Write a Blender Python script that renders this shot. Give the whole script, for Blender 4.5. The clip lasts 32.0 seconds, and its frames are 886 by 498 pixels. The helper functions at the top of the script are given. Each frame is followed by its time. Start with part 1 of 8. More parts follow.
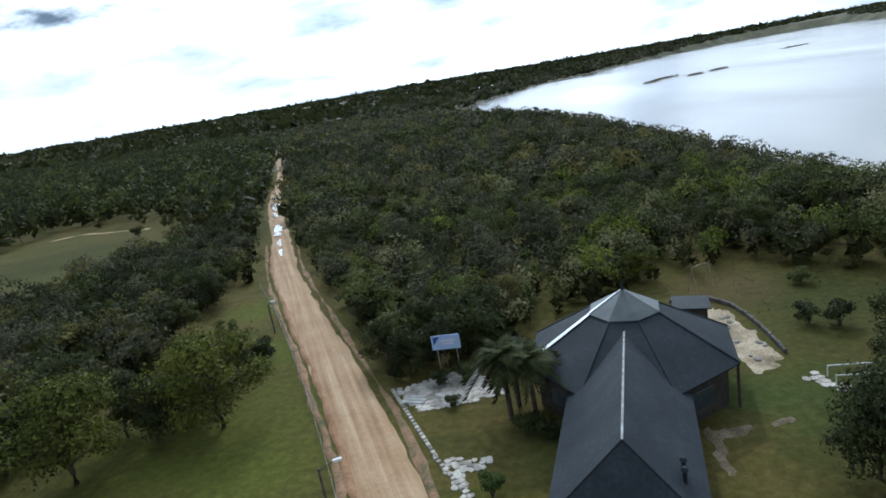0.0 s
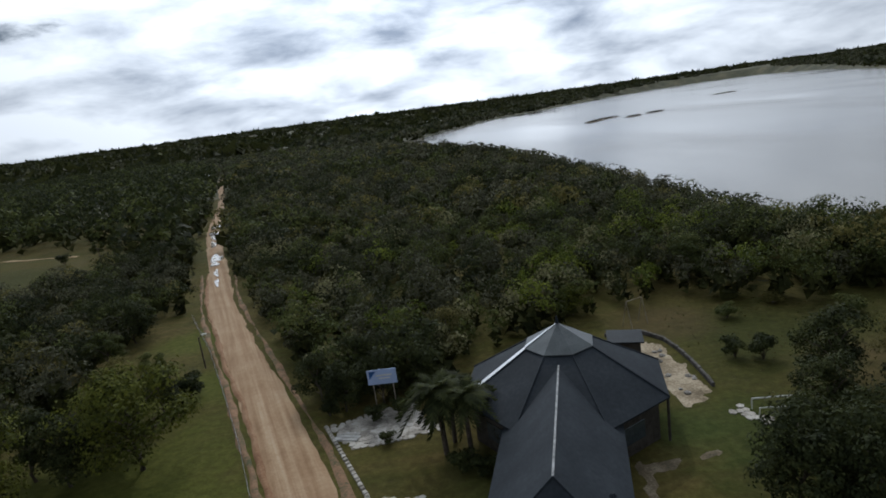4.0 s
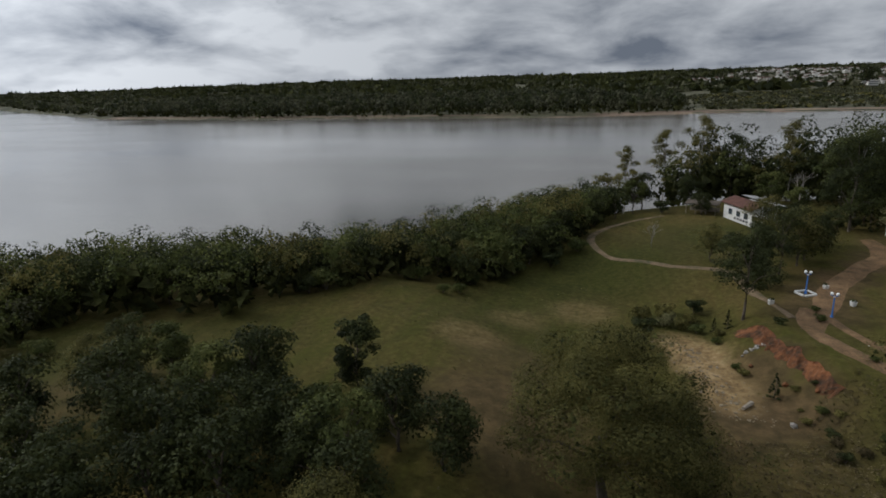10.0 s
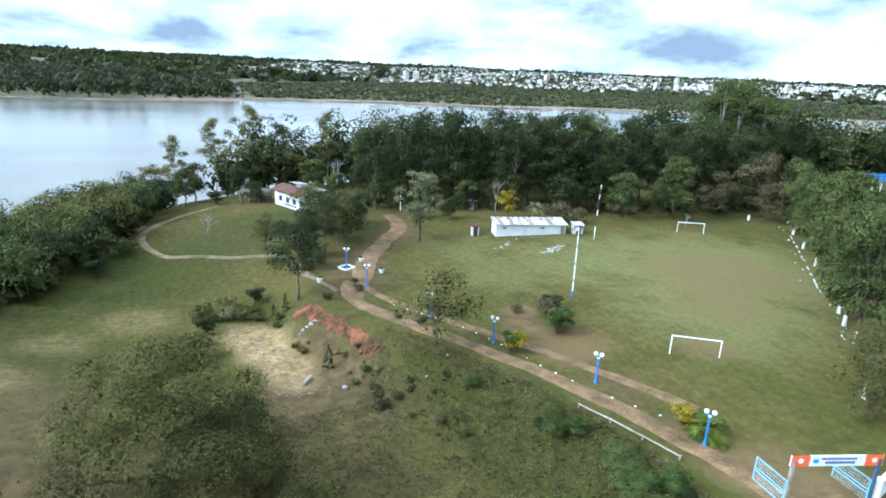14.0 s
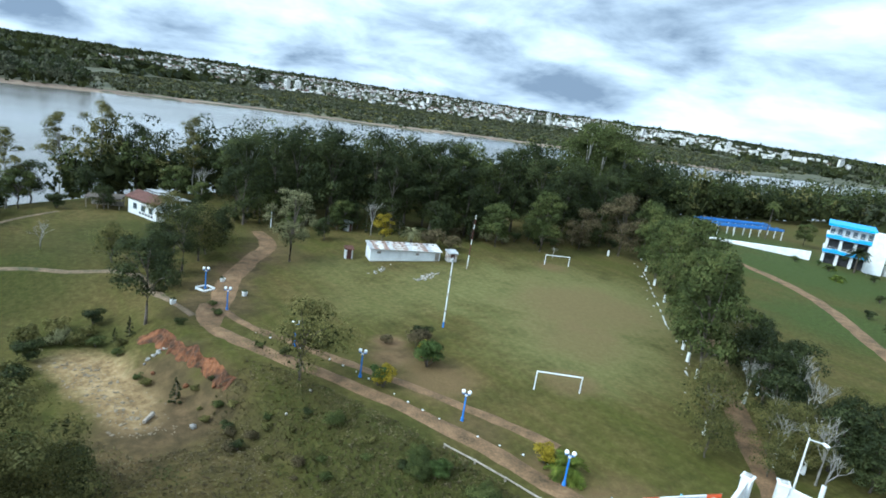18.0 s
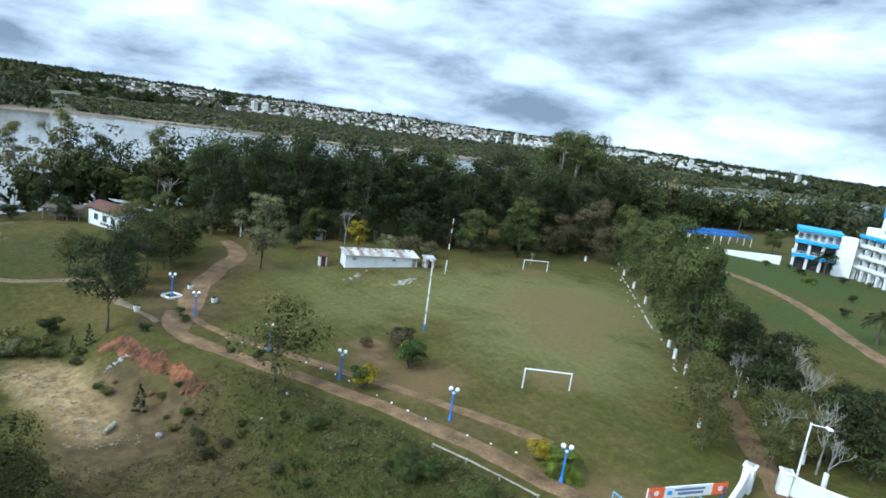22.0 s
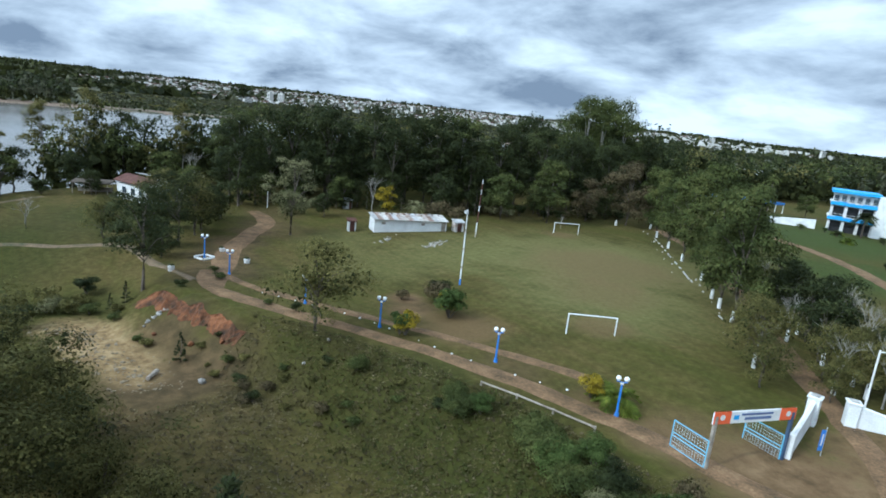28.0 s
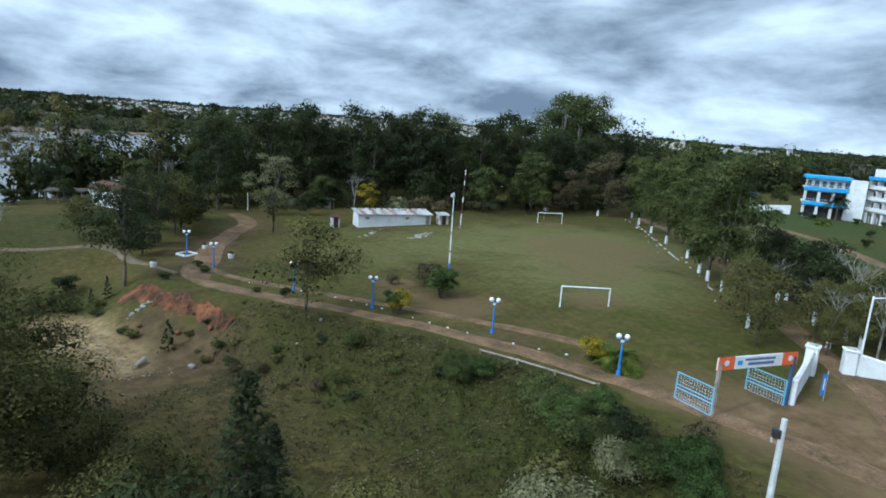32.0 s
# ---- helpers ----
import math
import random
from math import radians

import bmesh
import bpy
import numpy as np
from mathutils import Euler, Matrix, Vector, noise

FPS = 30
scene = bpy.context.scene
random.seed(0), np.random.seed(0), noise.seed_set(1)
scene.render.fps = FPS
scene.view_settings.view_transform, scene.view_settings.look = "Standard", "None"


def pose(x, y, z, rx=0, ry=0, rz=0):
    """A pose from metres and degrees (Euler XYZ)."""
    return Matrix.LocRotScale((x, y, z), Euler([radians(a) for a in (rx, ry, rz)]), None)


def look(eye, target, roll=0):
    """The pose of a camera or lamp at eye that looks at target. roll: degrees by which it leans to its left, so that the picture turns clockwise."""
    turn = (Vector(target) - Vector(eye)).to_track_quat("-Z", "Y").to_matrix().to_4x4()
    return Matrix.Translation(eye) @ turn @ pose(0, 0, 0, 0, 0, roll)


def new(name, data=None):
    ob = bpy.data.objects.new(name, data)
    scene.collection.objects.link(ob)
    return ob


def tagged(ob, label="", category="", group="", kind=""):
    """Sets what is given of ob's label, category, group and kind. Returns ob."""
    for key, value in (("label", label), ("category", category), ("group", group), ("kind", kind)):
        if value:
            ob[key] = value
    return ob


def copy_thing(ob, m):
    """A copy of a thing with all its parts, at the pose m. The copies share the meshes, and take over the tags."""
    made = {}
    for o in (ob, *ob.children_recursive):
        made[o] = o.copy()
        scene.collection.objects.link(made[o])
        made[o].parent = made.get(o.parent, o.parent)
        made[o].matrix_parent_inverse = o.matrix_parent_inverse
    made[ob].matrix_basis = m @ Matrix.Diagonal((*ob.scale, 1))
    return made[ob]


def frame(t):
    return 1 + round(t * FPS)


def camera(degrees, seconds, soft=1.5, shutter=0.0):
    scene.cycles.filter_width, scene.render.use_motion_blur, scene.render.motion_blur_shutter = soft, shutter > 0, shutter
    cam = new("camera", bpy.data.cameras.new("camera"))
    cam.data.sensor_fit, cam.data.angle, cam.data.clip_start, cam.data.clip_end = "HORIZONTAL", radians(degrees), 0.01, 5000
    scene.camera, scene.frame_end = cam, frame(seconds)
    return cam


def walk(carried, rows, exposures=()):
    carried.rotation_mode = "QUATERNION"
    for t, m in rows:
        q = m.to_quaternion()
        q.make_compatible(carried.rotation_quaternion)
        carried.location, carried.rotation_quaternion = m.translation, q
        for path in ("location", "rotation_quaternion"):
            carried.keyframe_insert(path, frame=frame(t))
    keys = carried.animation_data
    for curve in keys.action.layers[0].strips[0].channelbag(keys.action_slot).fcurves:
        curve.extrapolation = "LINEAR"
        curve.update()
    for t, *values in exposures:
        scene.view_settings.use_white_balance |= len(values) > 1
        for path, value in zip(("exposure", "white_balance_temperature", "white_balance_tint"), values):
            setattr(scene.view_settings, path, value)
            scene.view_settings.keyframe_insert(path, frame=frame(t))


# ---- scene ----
cam = camera(72.97, 32.0, soft=1.75)
PATH = (  # seconds, x, y, z, yaw, pitch, roll
    (0, -0.55, -0.17, 27.59, -1.76, -15.26, 9.72),
    (0.5, -0.06, -0.11, 27.82, -2.79, -12.99, 9.69),
    (1, -0.12, -0.33, 27.53, -3.31, -11.47, 10.90),
    (1.5, -0.09, -0.19, 27.51, -2.67, -12.69, 9.99),
    (2, -0.00, 0.09, 27.36, -6.88, -12.83, 10.62),
    (2.5, -0.01, 0.15, 27.38, -7.12, -12.78, 10.32),
    (4.5, 0.42, 0.19, 27.49, -6.42, -12.98, 7.36),
    (5, 0.45, 0.04, 27.58, -6.40, -11.72, 7.99),
    (5.5, 0.42, -0.22, 27.68, -4.42, -11.86, 8.74),
    (6, 0.53, 0.21, 27.76, -5.87, -13.81, 9.99),
    (6.5, 0.51, -0.13, 27.62, -4.05, -11.62, 10.52),
    (7, 1.19, 0.21, 27.44, -12.85, -12.67, 29.17),
    (7.5, 2.35, 0.42, 27.52, -23.43, -9.90, 20.41),
    (8, 3.01, -0.83, 26.75, -33.18, -7.16, 6.61),
    (8.5, 2.83, -1.29, 26.63, -42.61, -13.44, -0.39),
    (9, 3.08, -1.37, 26.77, -52.88, -19.07, 1.13),
    (9.5, 2.85, -1.68, 27.49, -65.03, -17.15, 3.53),
    (10, 3.15, -2.35, 27.53, -73.91, -15.31, 1.76),
    (10.5, 4.25, -2.46, 27.34, -81.34, -18.81, 0.06),
    (11, 4.02, -2.49, 27.15, -88.10, -19.95, -1.88),
    (11.5, 3.31, -2.10, 27.66, -92.79, -18.38, -1.32),
    (12, 2.81, -1.87, 28.13, -97.28, -20.19, -1.02),
    (12.5, 2.81, -2.19, 28.63, -103.31, -17.99, -3.60),
    (13, 2.96, -2.65, 28.63, -107.28, -16.70, -4.63),
    (13.5, 2.97, -3.42, 28.45, -109.39, -14.35, -1.68),
    (14, 3.92, -4.39, 28.33, -113.77, -16.36, -2.52),
    (14.5, 4.22, -4.76, 28.69, -117.01, -17.34, -3.76),
    (15, 4.48, -4.75, 28.93, -119.74, -16.94, -5.14),
    (15.5, 4.76, -5.16, 29.19, -121.35, -16.85, -6.24),
    (17.5, 5.72, -5.56, 29.28, -124.31, -14.00, -8.78),
    (18, 5.90, -5.74, 29.18, -124.53, -13.73, -8.27),
    (18.5, 6.38, -6.10, 29.07, -125.35, -16.59, -5.34),
    (19, 6.83, -6.19, 29.06, -125.65, -17.39, -6.35),
    (19.5, 6.57, -5.90, 28.70, -123.70, -14.69, -6.40),
    (20, 6.78, -6.11, 28.23, -124.32, -14.69, -5.80),
    (20.5, 6.96, -6.03, 27.57, -124.32, -13.64, -5.51),
    (21, 7.41, -6.32, 26.92, -126.60, -14.02, -5.43),
    (21.5, 7.90, -6.27, 26.16, -131.05, -12.44, -6.12),
    (22, 7.89, -6.26, 25.66, -127.53, -11.30, -7.84),
    (22.5, 7.94, -6.36, 25.18, -128.19, -11.77, -4.83),
    (23, 8.29, -6.71, 24.79, -128.82, -13.01, -5.30),
    (23.5, 8.58, -6.50, 24.26, -128.75, -12.98, -7.74),
    (24, 8.63, -6.30, 23.99, -127.21, -14.20, -7.62),
    (24.5, 8.67, -6.19, 23.39, -127.03, -13.39, -8.20),
    (26.5, 8.94, -5.93, 21.64, -126.24, -12.56, -7.79),
    (27, 9.15, -6.11, 21.19, -129.34, -11.19, -4.69),
    (27.5, 8.87, -5.36, 20.68, -124.20, -11.47, -6.61),
    (28, 9.32, -5.46, 20.75, -126.12, -12.60, -6.07),
    (28.5, 9.31, -5.08, 20.07, -127.01, -10.13, -4.38),
    (29, 9.05, -4.56, 19.73, -126.82, -8.13, -0.46),
    (29.5, 9.20, -4.30, 19.62, -126.23, -10.12, 0.82),
    (30, 9.25, -4.41, 18.77, -125.97, -12.17, -0.14),
    (30.5, 9.77, -4.74, 18.35, -128.95, -12.45, -1.80),
    (31, 9.40, -4.46, 17.84, -127.06, -9.23, -4.43),
    (31.5, 9.60, -4.66, 17.39, -127.66, -11.08, -3.65),
    (32, 9.68, -4.75, 17.02, -128.58, -11.13, -4.03),
)
EXPOSURES = (  # seconds, stops, kelvin, tint
    (0.0, -1.45, 5300, 4), (1.0, -1.78, 5350, 4), (2.0, -2.15, 5450, 5), (4.5, -2.22, 5800, 8), (6.5, -2.28, 6050, 9), (7.5, -2.5, 6200, 10), (8.5, -3.1, 6300, 10), (9.0, -3.12, 6300, 10),
    (10.0, -2.2, 6000, 9), (11.0, -1.25, 5800, 7), (12.0, -0.6, 5000, 1), (13.0, -0.3, 4850, -2), (15.0, -0.38, 4850, -2), (18.0, -0.82, 4950, -3), (19.0, -0.9, 4950, -3), (21.0, -0.84, 4950, -2), (24.0, -1.15, 4950, -1), (28.0, -1.15, 5000, 0), (29.2, -1.25, 4950, 0), (30.0, -1.5, 4750, 0), (31.0, -1.42, 4850, 0), (32.0, -1.38, 4900, 0),
)
walk(cam, [(t, pose(x, y, z, 90 + pitch, roll, yaw)) for t, x, y, z, yaw, pitch, roll in PATH], EXPOSURES)

# ---- world and sun ----
SUN_YAW, SUN_ELEVATION = -5.0, 40.0
world = bpy.data.worlds.new("sky")
scene.world = world
world.use_nodes = True


def build_sky():
    nt = world.node_tree
    nt.nodes.clear()
    N = nt.nodes.new

    def link(a, b):
        nt.links.new(a, b)

    def m(op, a, b=None):
        n = N("ShaderNodeMath")
        n.operation = op
        for i, v in enumerate((a, b)):
            if v is None:
                continue
            if isinstance(v, (int, float)):
                n.inputs[i].default_value = v
            else:
                link(v, n.inputs[i])
        return n.outputs[0]

    out, bg = N("ShaderNodeOutputWorld"), N("ShaderNodeBackground")
    sky = N("ShaderNodeTexSky")
    sky.sky_type, sky.sun_disc = "NISHITA", False
    sky.sun_elevation, sky.sun_rotation = radians(SUN_ELEVATION), radians(-SUN_YAW)
    sky.dust_density, sky.ozone_density = 1.2, 1.5
    tc, sep = N("ShaderNodeTexCoord"), N("ShaderNodeSeparateXYZ")
    link(tc.outputs["Generated"], sep.inputs[0])
    def cover_at(rise):
        """Thickness of a flat cloud layer where the view, tipped up by so much, meets it."""
        z = m("ADD", sep.outputs[2], rise)
        up = m("ADD", m("MAXIMUM", z, 0.0), 0.36)
        comb = N("ShaderNodeCombineXYZ")
        link(m("DIVIDE", sep.outputs[0], up), comb.inputs[0])
        link(m("DIVIDE", sep.outputs[1], up), comb.inputs[1])
        link(m("MULTIPLY", z, 4.0), comb.inputs[2])
        n1, n2 = N("ShaderNodeTexNoise"), N("ShaderNodeTexNoise")
        for n, s, d, r in ((n1, 2.9, 12.0, 0.55), (n2, 0.8, 3.0, 0.5)):
            n.inputs["Scale"].default_value, n.inputs["Detail"].default_value, n.inputs["Roughness"].default_value = s, d, r
            link(comb.outputs[0], n.inputs["Vector"])
        n1.inputs["Distortion"].default_value = 0.25
        return m("ADD", m("MULTIPLY", n1.outputs[0], 0.6), m("MULTIPLY", n2.outputs[0], 0.5))

    cover, above = cover_at(0.0), cover_at(0.05)
    # the layer closes up towards the horizon
    low = m("MULTIPLY", m("MAXIMUM", m("SUBTRACT", 0.16, sep.outputs[2]), 0.0), 1.5)
    mask = N("ShaderNodeMapRange")
    mask.interpolation_type = "SMOOTHSTEP"
    link(m("ADD", cover, low), mask.inputs[0])
    mask.inputs[1].default_value, mask.inputs[2].default_value = 0.435, 0.52
    # tops, with little cloud above them, are white; bases under thick cloud are grey
    grey = N("ShaderNodeValToRGB")
    link(m("ADD", m("MULTIPLY", above, 1.25), m("MULTIPLY", cover, -0.25)), grey.inputs[0])
    e = grey.color_ramp.elements
    e[0].position, e[0].color = 0.47, (18.0, 18.0, 18.0, 1)
    e[1].position, e[1].color = 0.76, (4.6, 5.1, 6.0, 1)
    # clouds near the sun are brighter
    dot = N("ShaderNodeVectorMath")
    dot.operation = "DOT_PRODUCT"
    link(tc.outputs["Generated"], dot.inputs[0])
    a, b = radians(SUN_YAW), radians(SUN_ELEVATION)
    dot.inputs[1].default_value = (-math.sin(a) * math.cos(b), math.cos(a) * math.cos(b), math.sin(b))
    toward = m("MAXIMUM", dot.outputs["Value"], 0.0)
    glow = m("ADD", m("ADD", m("MULTIPLY", m("POWER", toward, 3.0), 2.3), m("MULTIPLY", m("POWER", toward, 8.0), 5.0)), 1.36)
    lit = N("ShaderNodeVectorMath")
    lit.operation = "SCALE"
    link(grey.outputs[0], lit.inputs[0])
    link(glow, lit.inputs["Scale"])
    mix = N("ShaderNodeMix")
    mix.data_type = "RGBA"
    link(mask.outputs[0], mix.inputs["Factor"])
    link(sky.outputs[0], mix.inputs["A"])
    link(lit.outputs[0], mix.inputs["B"])
    link(mix.outputs["Result"], bg.inputs[0])
    bg.inputs[1].default_value = 0.10
    link(bg.outputs[0], out.inputs[0])


build_sky()
sun_data = bpy.data.lights.new("sun", "SUN")
sun_data.energy, sun_data.angle, sun_data.color = 5.0, radians(0.8), (1.0, 0.89, 0.72)
sun = new("sun", sun_data)
sun.matrix_world = look((0, 0, 60), (math.sin(radians(SUN_YAW)) * 60, -math.cos(radians(SUN_YAW)) * 60, 60 - 60 * math.tan(radians(SUN_ELEVATION))))

# ---- materials ----


def material(name, stops, scale=1.0, rough=0.9, bump=0.0, bump_scale=8.0, metal=0.0, per_object=0.0, fine=None, spec=0.3, leafy=0.0):
    """A noise-driven colour ramp at two scales, with relief; stops are (position, colour)."""
    mat = bpy.data.materials.new(name)
    mat.use_nodes = True
    nt = mat.node_tree
    nt.nodes.clear()
    N = nt.nodes.new
    out, p = N("ShaderNodeOutputMaterial"), N("ShaderNodeBsdfPrincipled")
    tc = N("ShaderNodeNewGeometry")
    big, small = N("ShaderNodeTexNoise"), N("ShaderNodeTexNoise")
    for n, s, d in ((big, scale, 4.0), (small, scale * 9.0 if fine is None else fine, 3.0)):
        n.inputs["Scale"].default_value, n.inputs["Detail"].default_value = s, d
        nt.links.new(tc.outputs["Position"], n.inputs["Vector"])
    mixv = N("ShaderNodeMath")
    mixv.operation = "MULTIPLY_ADD"
    mixv.inputs[1].default_value = 0.4
    nt.links.new(small.outputs[0], mixv.inputs[0])
    half = N("ShaderNodeMath")
    half.operation = "MULTIPLY"
    half.inputs[1].default_value = 0.6
    nt.links.new(big.outputs[0], half.inputs[0])
    nt.links.new(half.outputs[0], mixv.inputs[2])
    value = mixv.outputs[0]
    if per_object:
        info = N("ShaderNodeObjectInfo") if not leafy else N("ShaderNodeNewGeometry")
        add = N("ShaderNodeMath")
        add.operation = "MULTIPLY_ADD"
        add.inputs[1].default_value = per_object
        nt.links.new(info.outputs["Random Per Island" if leafy else "Random"], add.inputs[0])
        sub = N("ShaderNodeMath")
        sub.operation = "SUBTRACT"
        nt.links.new(value, sub.inputs[0])
        sub.inputs[1].default_value = per_object / 2
        nt.links.new(sub.outputs[0], add.inputs[2])
        value = add.outputs[0]
    ramp = N("ShaderNodeValToRGB")
    nt.links.new(value, ramp.inputs[0])
    els = ramp.color_ramp.elements
    while len(els) < len(stops):
        els.new(0.5)
    for e, (pos, col) in zip(els, stops):
        e.position, e.color = pos, (*col, 1)
    nt.links.new(ramp.outputs[0], p.inputs["Base Color"])
    p.inputs["Roughness"].default_value, p.inputs["Metallic"].default_value = rough, metal
    p.inputs["Specular IOR Level"].default_value = spec
    if bump:
        bn, b = N("ShaderNodeTexNoise"), N("ShaderNodeBump")
        bn.inputs["Scale"].default_value, bn.inputs["Detail"].default_value = bump_scale, 4.0
        nt.links.new(tc.outputs["Position"], bn.inputs["Vector"])
        nt.links.new(bn.outputs[0], b.inputs["Height"])
        b.inputs["Strength"].default_value, b.inputs["Distance"].default_value = min(bump, 1.0), 0.1
        nt.links.new(b.outputs[0], p.inputs["Normal"])
    if leafy:
        tr, mx = N("ShaderNodeBsdfTranslucent"), N("ShaderNodeMixShader")
        nt.links.new(ramp.outputs[0], tr.inputs[0])
        mx.inputs[0].default_value = leafy
        nt.links.new(p.outputs[0], mx.inputs[1])
        nt.links.new(tr.outputs[0], mx.inputs[2])
        nt.links.new(mx.outputs[0], out.inputs[0])
    else:
        nt.links.new(p.outputs[0], out.inputs[0])
    return mat


def paint(name, col, rough=0.6, wear=0.25, scale=1.5):
    """Weathered paint: the colour with duller, dirtier stains."""
    r, g, b = col
    dull = ((r + 0.25) * 0.45, (g + 0.23) * 0.45, (b + 0.20) * 0.45)
    low = tuple(c * (1 - wear) + d * wear for c, d in zip(col, dull))
    dirt = tuple(c * (1 - 2 * wear) + d * 2 * wear for c, d in zip(col, dull)) if wear < 0.5 else dull
    return material(name, ((0.30, dirt), (0.45, low), (0.60, col)), scale=scale, rough=rough, bump=0.15, bump_scale=20)


M = {}
M["dirt_road"] = material("dirt_road", ((0.34, (0.055, 0.037, 0.016)), (0.46, (0.118, 0.072, 0.034)), (0.56, (0.168, 0.102, 0.050)), (0.68, (0.225, 0.145, 0.074))), scale=0.55, bump=0.6, bump_scale=6)


def streaked_road():
    """Graded earth: pale wheel tracks and redder streaks that run along the road."""
    mat = material("graded_road", ((0.33, (0.17, 0.098, 0.050)), (0.45, (0.25, 0.158, 0.086)), (0.56, (0.33, 0.232, 0.140)), (0.68, (0.41, 0.315, 0.210))), scale=0.22, fine=3.0, bump=0.5, bump_scale=5)
    nt = mat.node_tree
    N, L = nt.nodes.new, nt.links.new
    geo, turn, stretch, streak, add = N("ShaderNodeNewGeometry"), N("ShaderNodeVectorRotate"), N("ShaderNodeVectorMath"), N("ShaderNodeTexNoise"), N("ShaderNodeMath")
    turn.rotation_type = "Z_AXIS"
    turn.inputs["Angle"].default_value = radians(-16.6)
    stretch.operation = "MULTIPLY"
    stretch.inputs[1].default_value = (1.15, 0.028, 0.0)
    L(geo.outputs["Position"], turn.inputs["Vector"])
    L(turn.outputs[0], stretch.inputs[0])
    L(stretch.outputs[0], streak.inputs["Vector"])
    streak.inputs["Scale"].default_value, streak.inputs["Detail"].default_value, streak.inputs["Roughness"].default_value = 1.0, 5.0, 0.62
    ramp = next(n for n in nt.nodes if n.bl_idname == "ShaderNodeValToRGB")
    value = ramp.inputs[0].links[0].from_socket
    add.operation = "MULTIPLY_ADD"
    add.inputs[1].default_value = 0.62
    half = N("ShaderNodeMath")
    half.operation = "MULTIPLY"
    half.inputs[1].default_value = 0.38
    L(value, half.inputs[0])
    L(streak.outputs[0], add.inputs[0])
    L(half.outputs[0], add.inputs[2])
    L(add.outputs[0], ramp.inputs[0])
    return mat


M["main_road"] = streaked_road()
M["rut"] = material("red_rut", ((0.36, (0.150, 0.075, 0.036)), (0.5, (0.215, 0.120, 0.062)), (0.64, (0.270, 0.170, 0.098))), scale=0.5, bump=0.6, bump_scale=6)
M["rut_pale"] = material("pale_rut", ((0.36, (0.227, 0.155, 0.089)), (0.64, (0.348, 0.254, 0.153))), scale=0.5, bump=0.5, bump_scale=6)
M["verge"] = material("clay_verge", ((0.38, (0.06, 0.062, 0.026)), (0.5, (0.16, 0.10, 0.055)), (0.64, (0.25, 0.14, 0.08))), scale=0.5, bump=0.6, bump_scale=5)
M["track"] = material("worn_track", ((0.38, (0.055, 0.055, 0.025)), (0.50, (0.120, 0.086, 0.050)), (0.64, (0.190, 0.135, 0.083))), scale=0.6, bump=0.5)
M["clay"] = material("red_clay", ((0.36, (0.028, 0.017, 0.009)), (0.47, (0.085, 0.036, 0.015)), (0.58, (0.155, 0.060, 0.022)), (0.71, (0.195, 0.092, 0.040))), scale=0.55, fine=2.4, bump=1.0, bump_scale=2.2)
M["sand"] = material("pale_sand", ((0.36, (0.13, 0.10, 0.06)), (0.5, (0.26, 0.21, 0.14)), (0.64, (0.42, 0.36, 0.26))), scale=0.5, bump=0.8, bump_scale=3)
M["worn_earth"] = material("worn_earth", ((0.36, (0.055, 0.046, 0.024)), (0.5, (0.115, 0.090, 0.055)), (0.64, (0.20, 0.165, 0.110))), scale=0.7, bump=0.6, bump_scale=4)
M["stone"] = material("pale_stone", ((0.36, (0.176, 0.160, 0.136)), (0.5, (0.320, 0.296, 0.256)), (0.64, (0.440, 0.416, 0.376))), scale=0.8, bump=0.8, bump_scale=4, per_object=0.2)
M["roof"] = material("dark_metal_roof", ((0.35, (0.014, 0.018, 0.023)), (0.5, (0.020, 0.025, 0.031)), (0.65, (0.030, 0.036, 0.043))), scale=0.4, rough=0.68, spec=0.16, bump=0.1, per_object=0.1)
M["ridge_metal"] = material("bare_metal", ((0.35, (0.28, 0.29, 0.30)), (0.65, (0.46, 0.47, 0.48))), scale=1.0, rough=0.5, metal=0.4)
M["ridge_dull"] = material("dull_ridge", ((0.40, (0.10, 0.105, 0.11)), (0.60, (0.26, 0.27, 0.28))), scale=2.5, rough=0.6, metal=0.3)
M["white"] = paint("white_paint", (0.70, 0.70, 0.68), 0.75, 0.34, 0.8)
M["blue"] = paint("blue_paint", (0.045, 0.17, 0.50), 0.5, 0.15)
M["sky_blue"] = paint("light_blue_paint", (0.05, 0.31, 0.66), 0.55, 0.2)
M["orange"] = paint("orange_red_print", (0.72, 0.12, 0.035), 0.6, 0.12)
M["dark"] = paint("dark_opening", (0.02, 0.02, 0.022), 0.5, 0.1)
M["rust_roof"] = material("rusty_red_roof", ((0.35, (0.036, 0.014, 0.010)), (0.5, (0.066, 0.024, 0.016)), (0.65, (0.105, 0.046, 0.031))), scale=0.8, rough=0.7, bump=0.4, per_object=0.1)
M["zinc"] = material("zinc_sheet", ((0.35, (0.26, 0.24, 0.22)), (0.5, (0.46, 0.46, 0.46)), (0.65, (0.62, 0.63, 0.64))), scale=0.9, rough=0.45, metal=0.4, per_object=0.1)
M["bark"] = material("bark", ((0.35, (0.045, 0.035, 0.027)), (0.65, (0.14, 0.115, 0.09))), scale=2.0, bump=0.8, bump_scale=12)
M["pale_bark"] = material("pale_bark", ((0.35, (0.150, 0.135, 0.112)), (0.65, (0.345, 0.323, 0.285))), scale=2.0, bump=0.5, bump_scale=12)
M["wood"] = material("weathered_wood", ((0.35, (0.16, 0.13, 0.10)), (0.65, (0.38, 0.34, 0.28))), scale=2.0, bump=0.6, bump_scale=15)
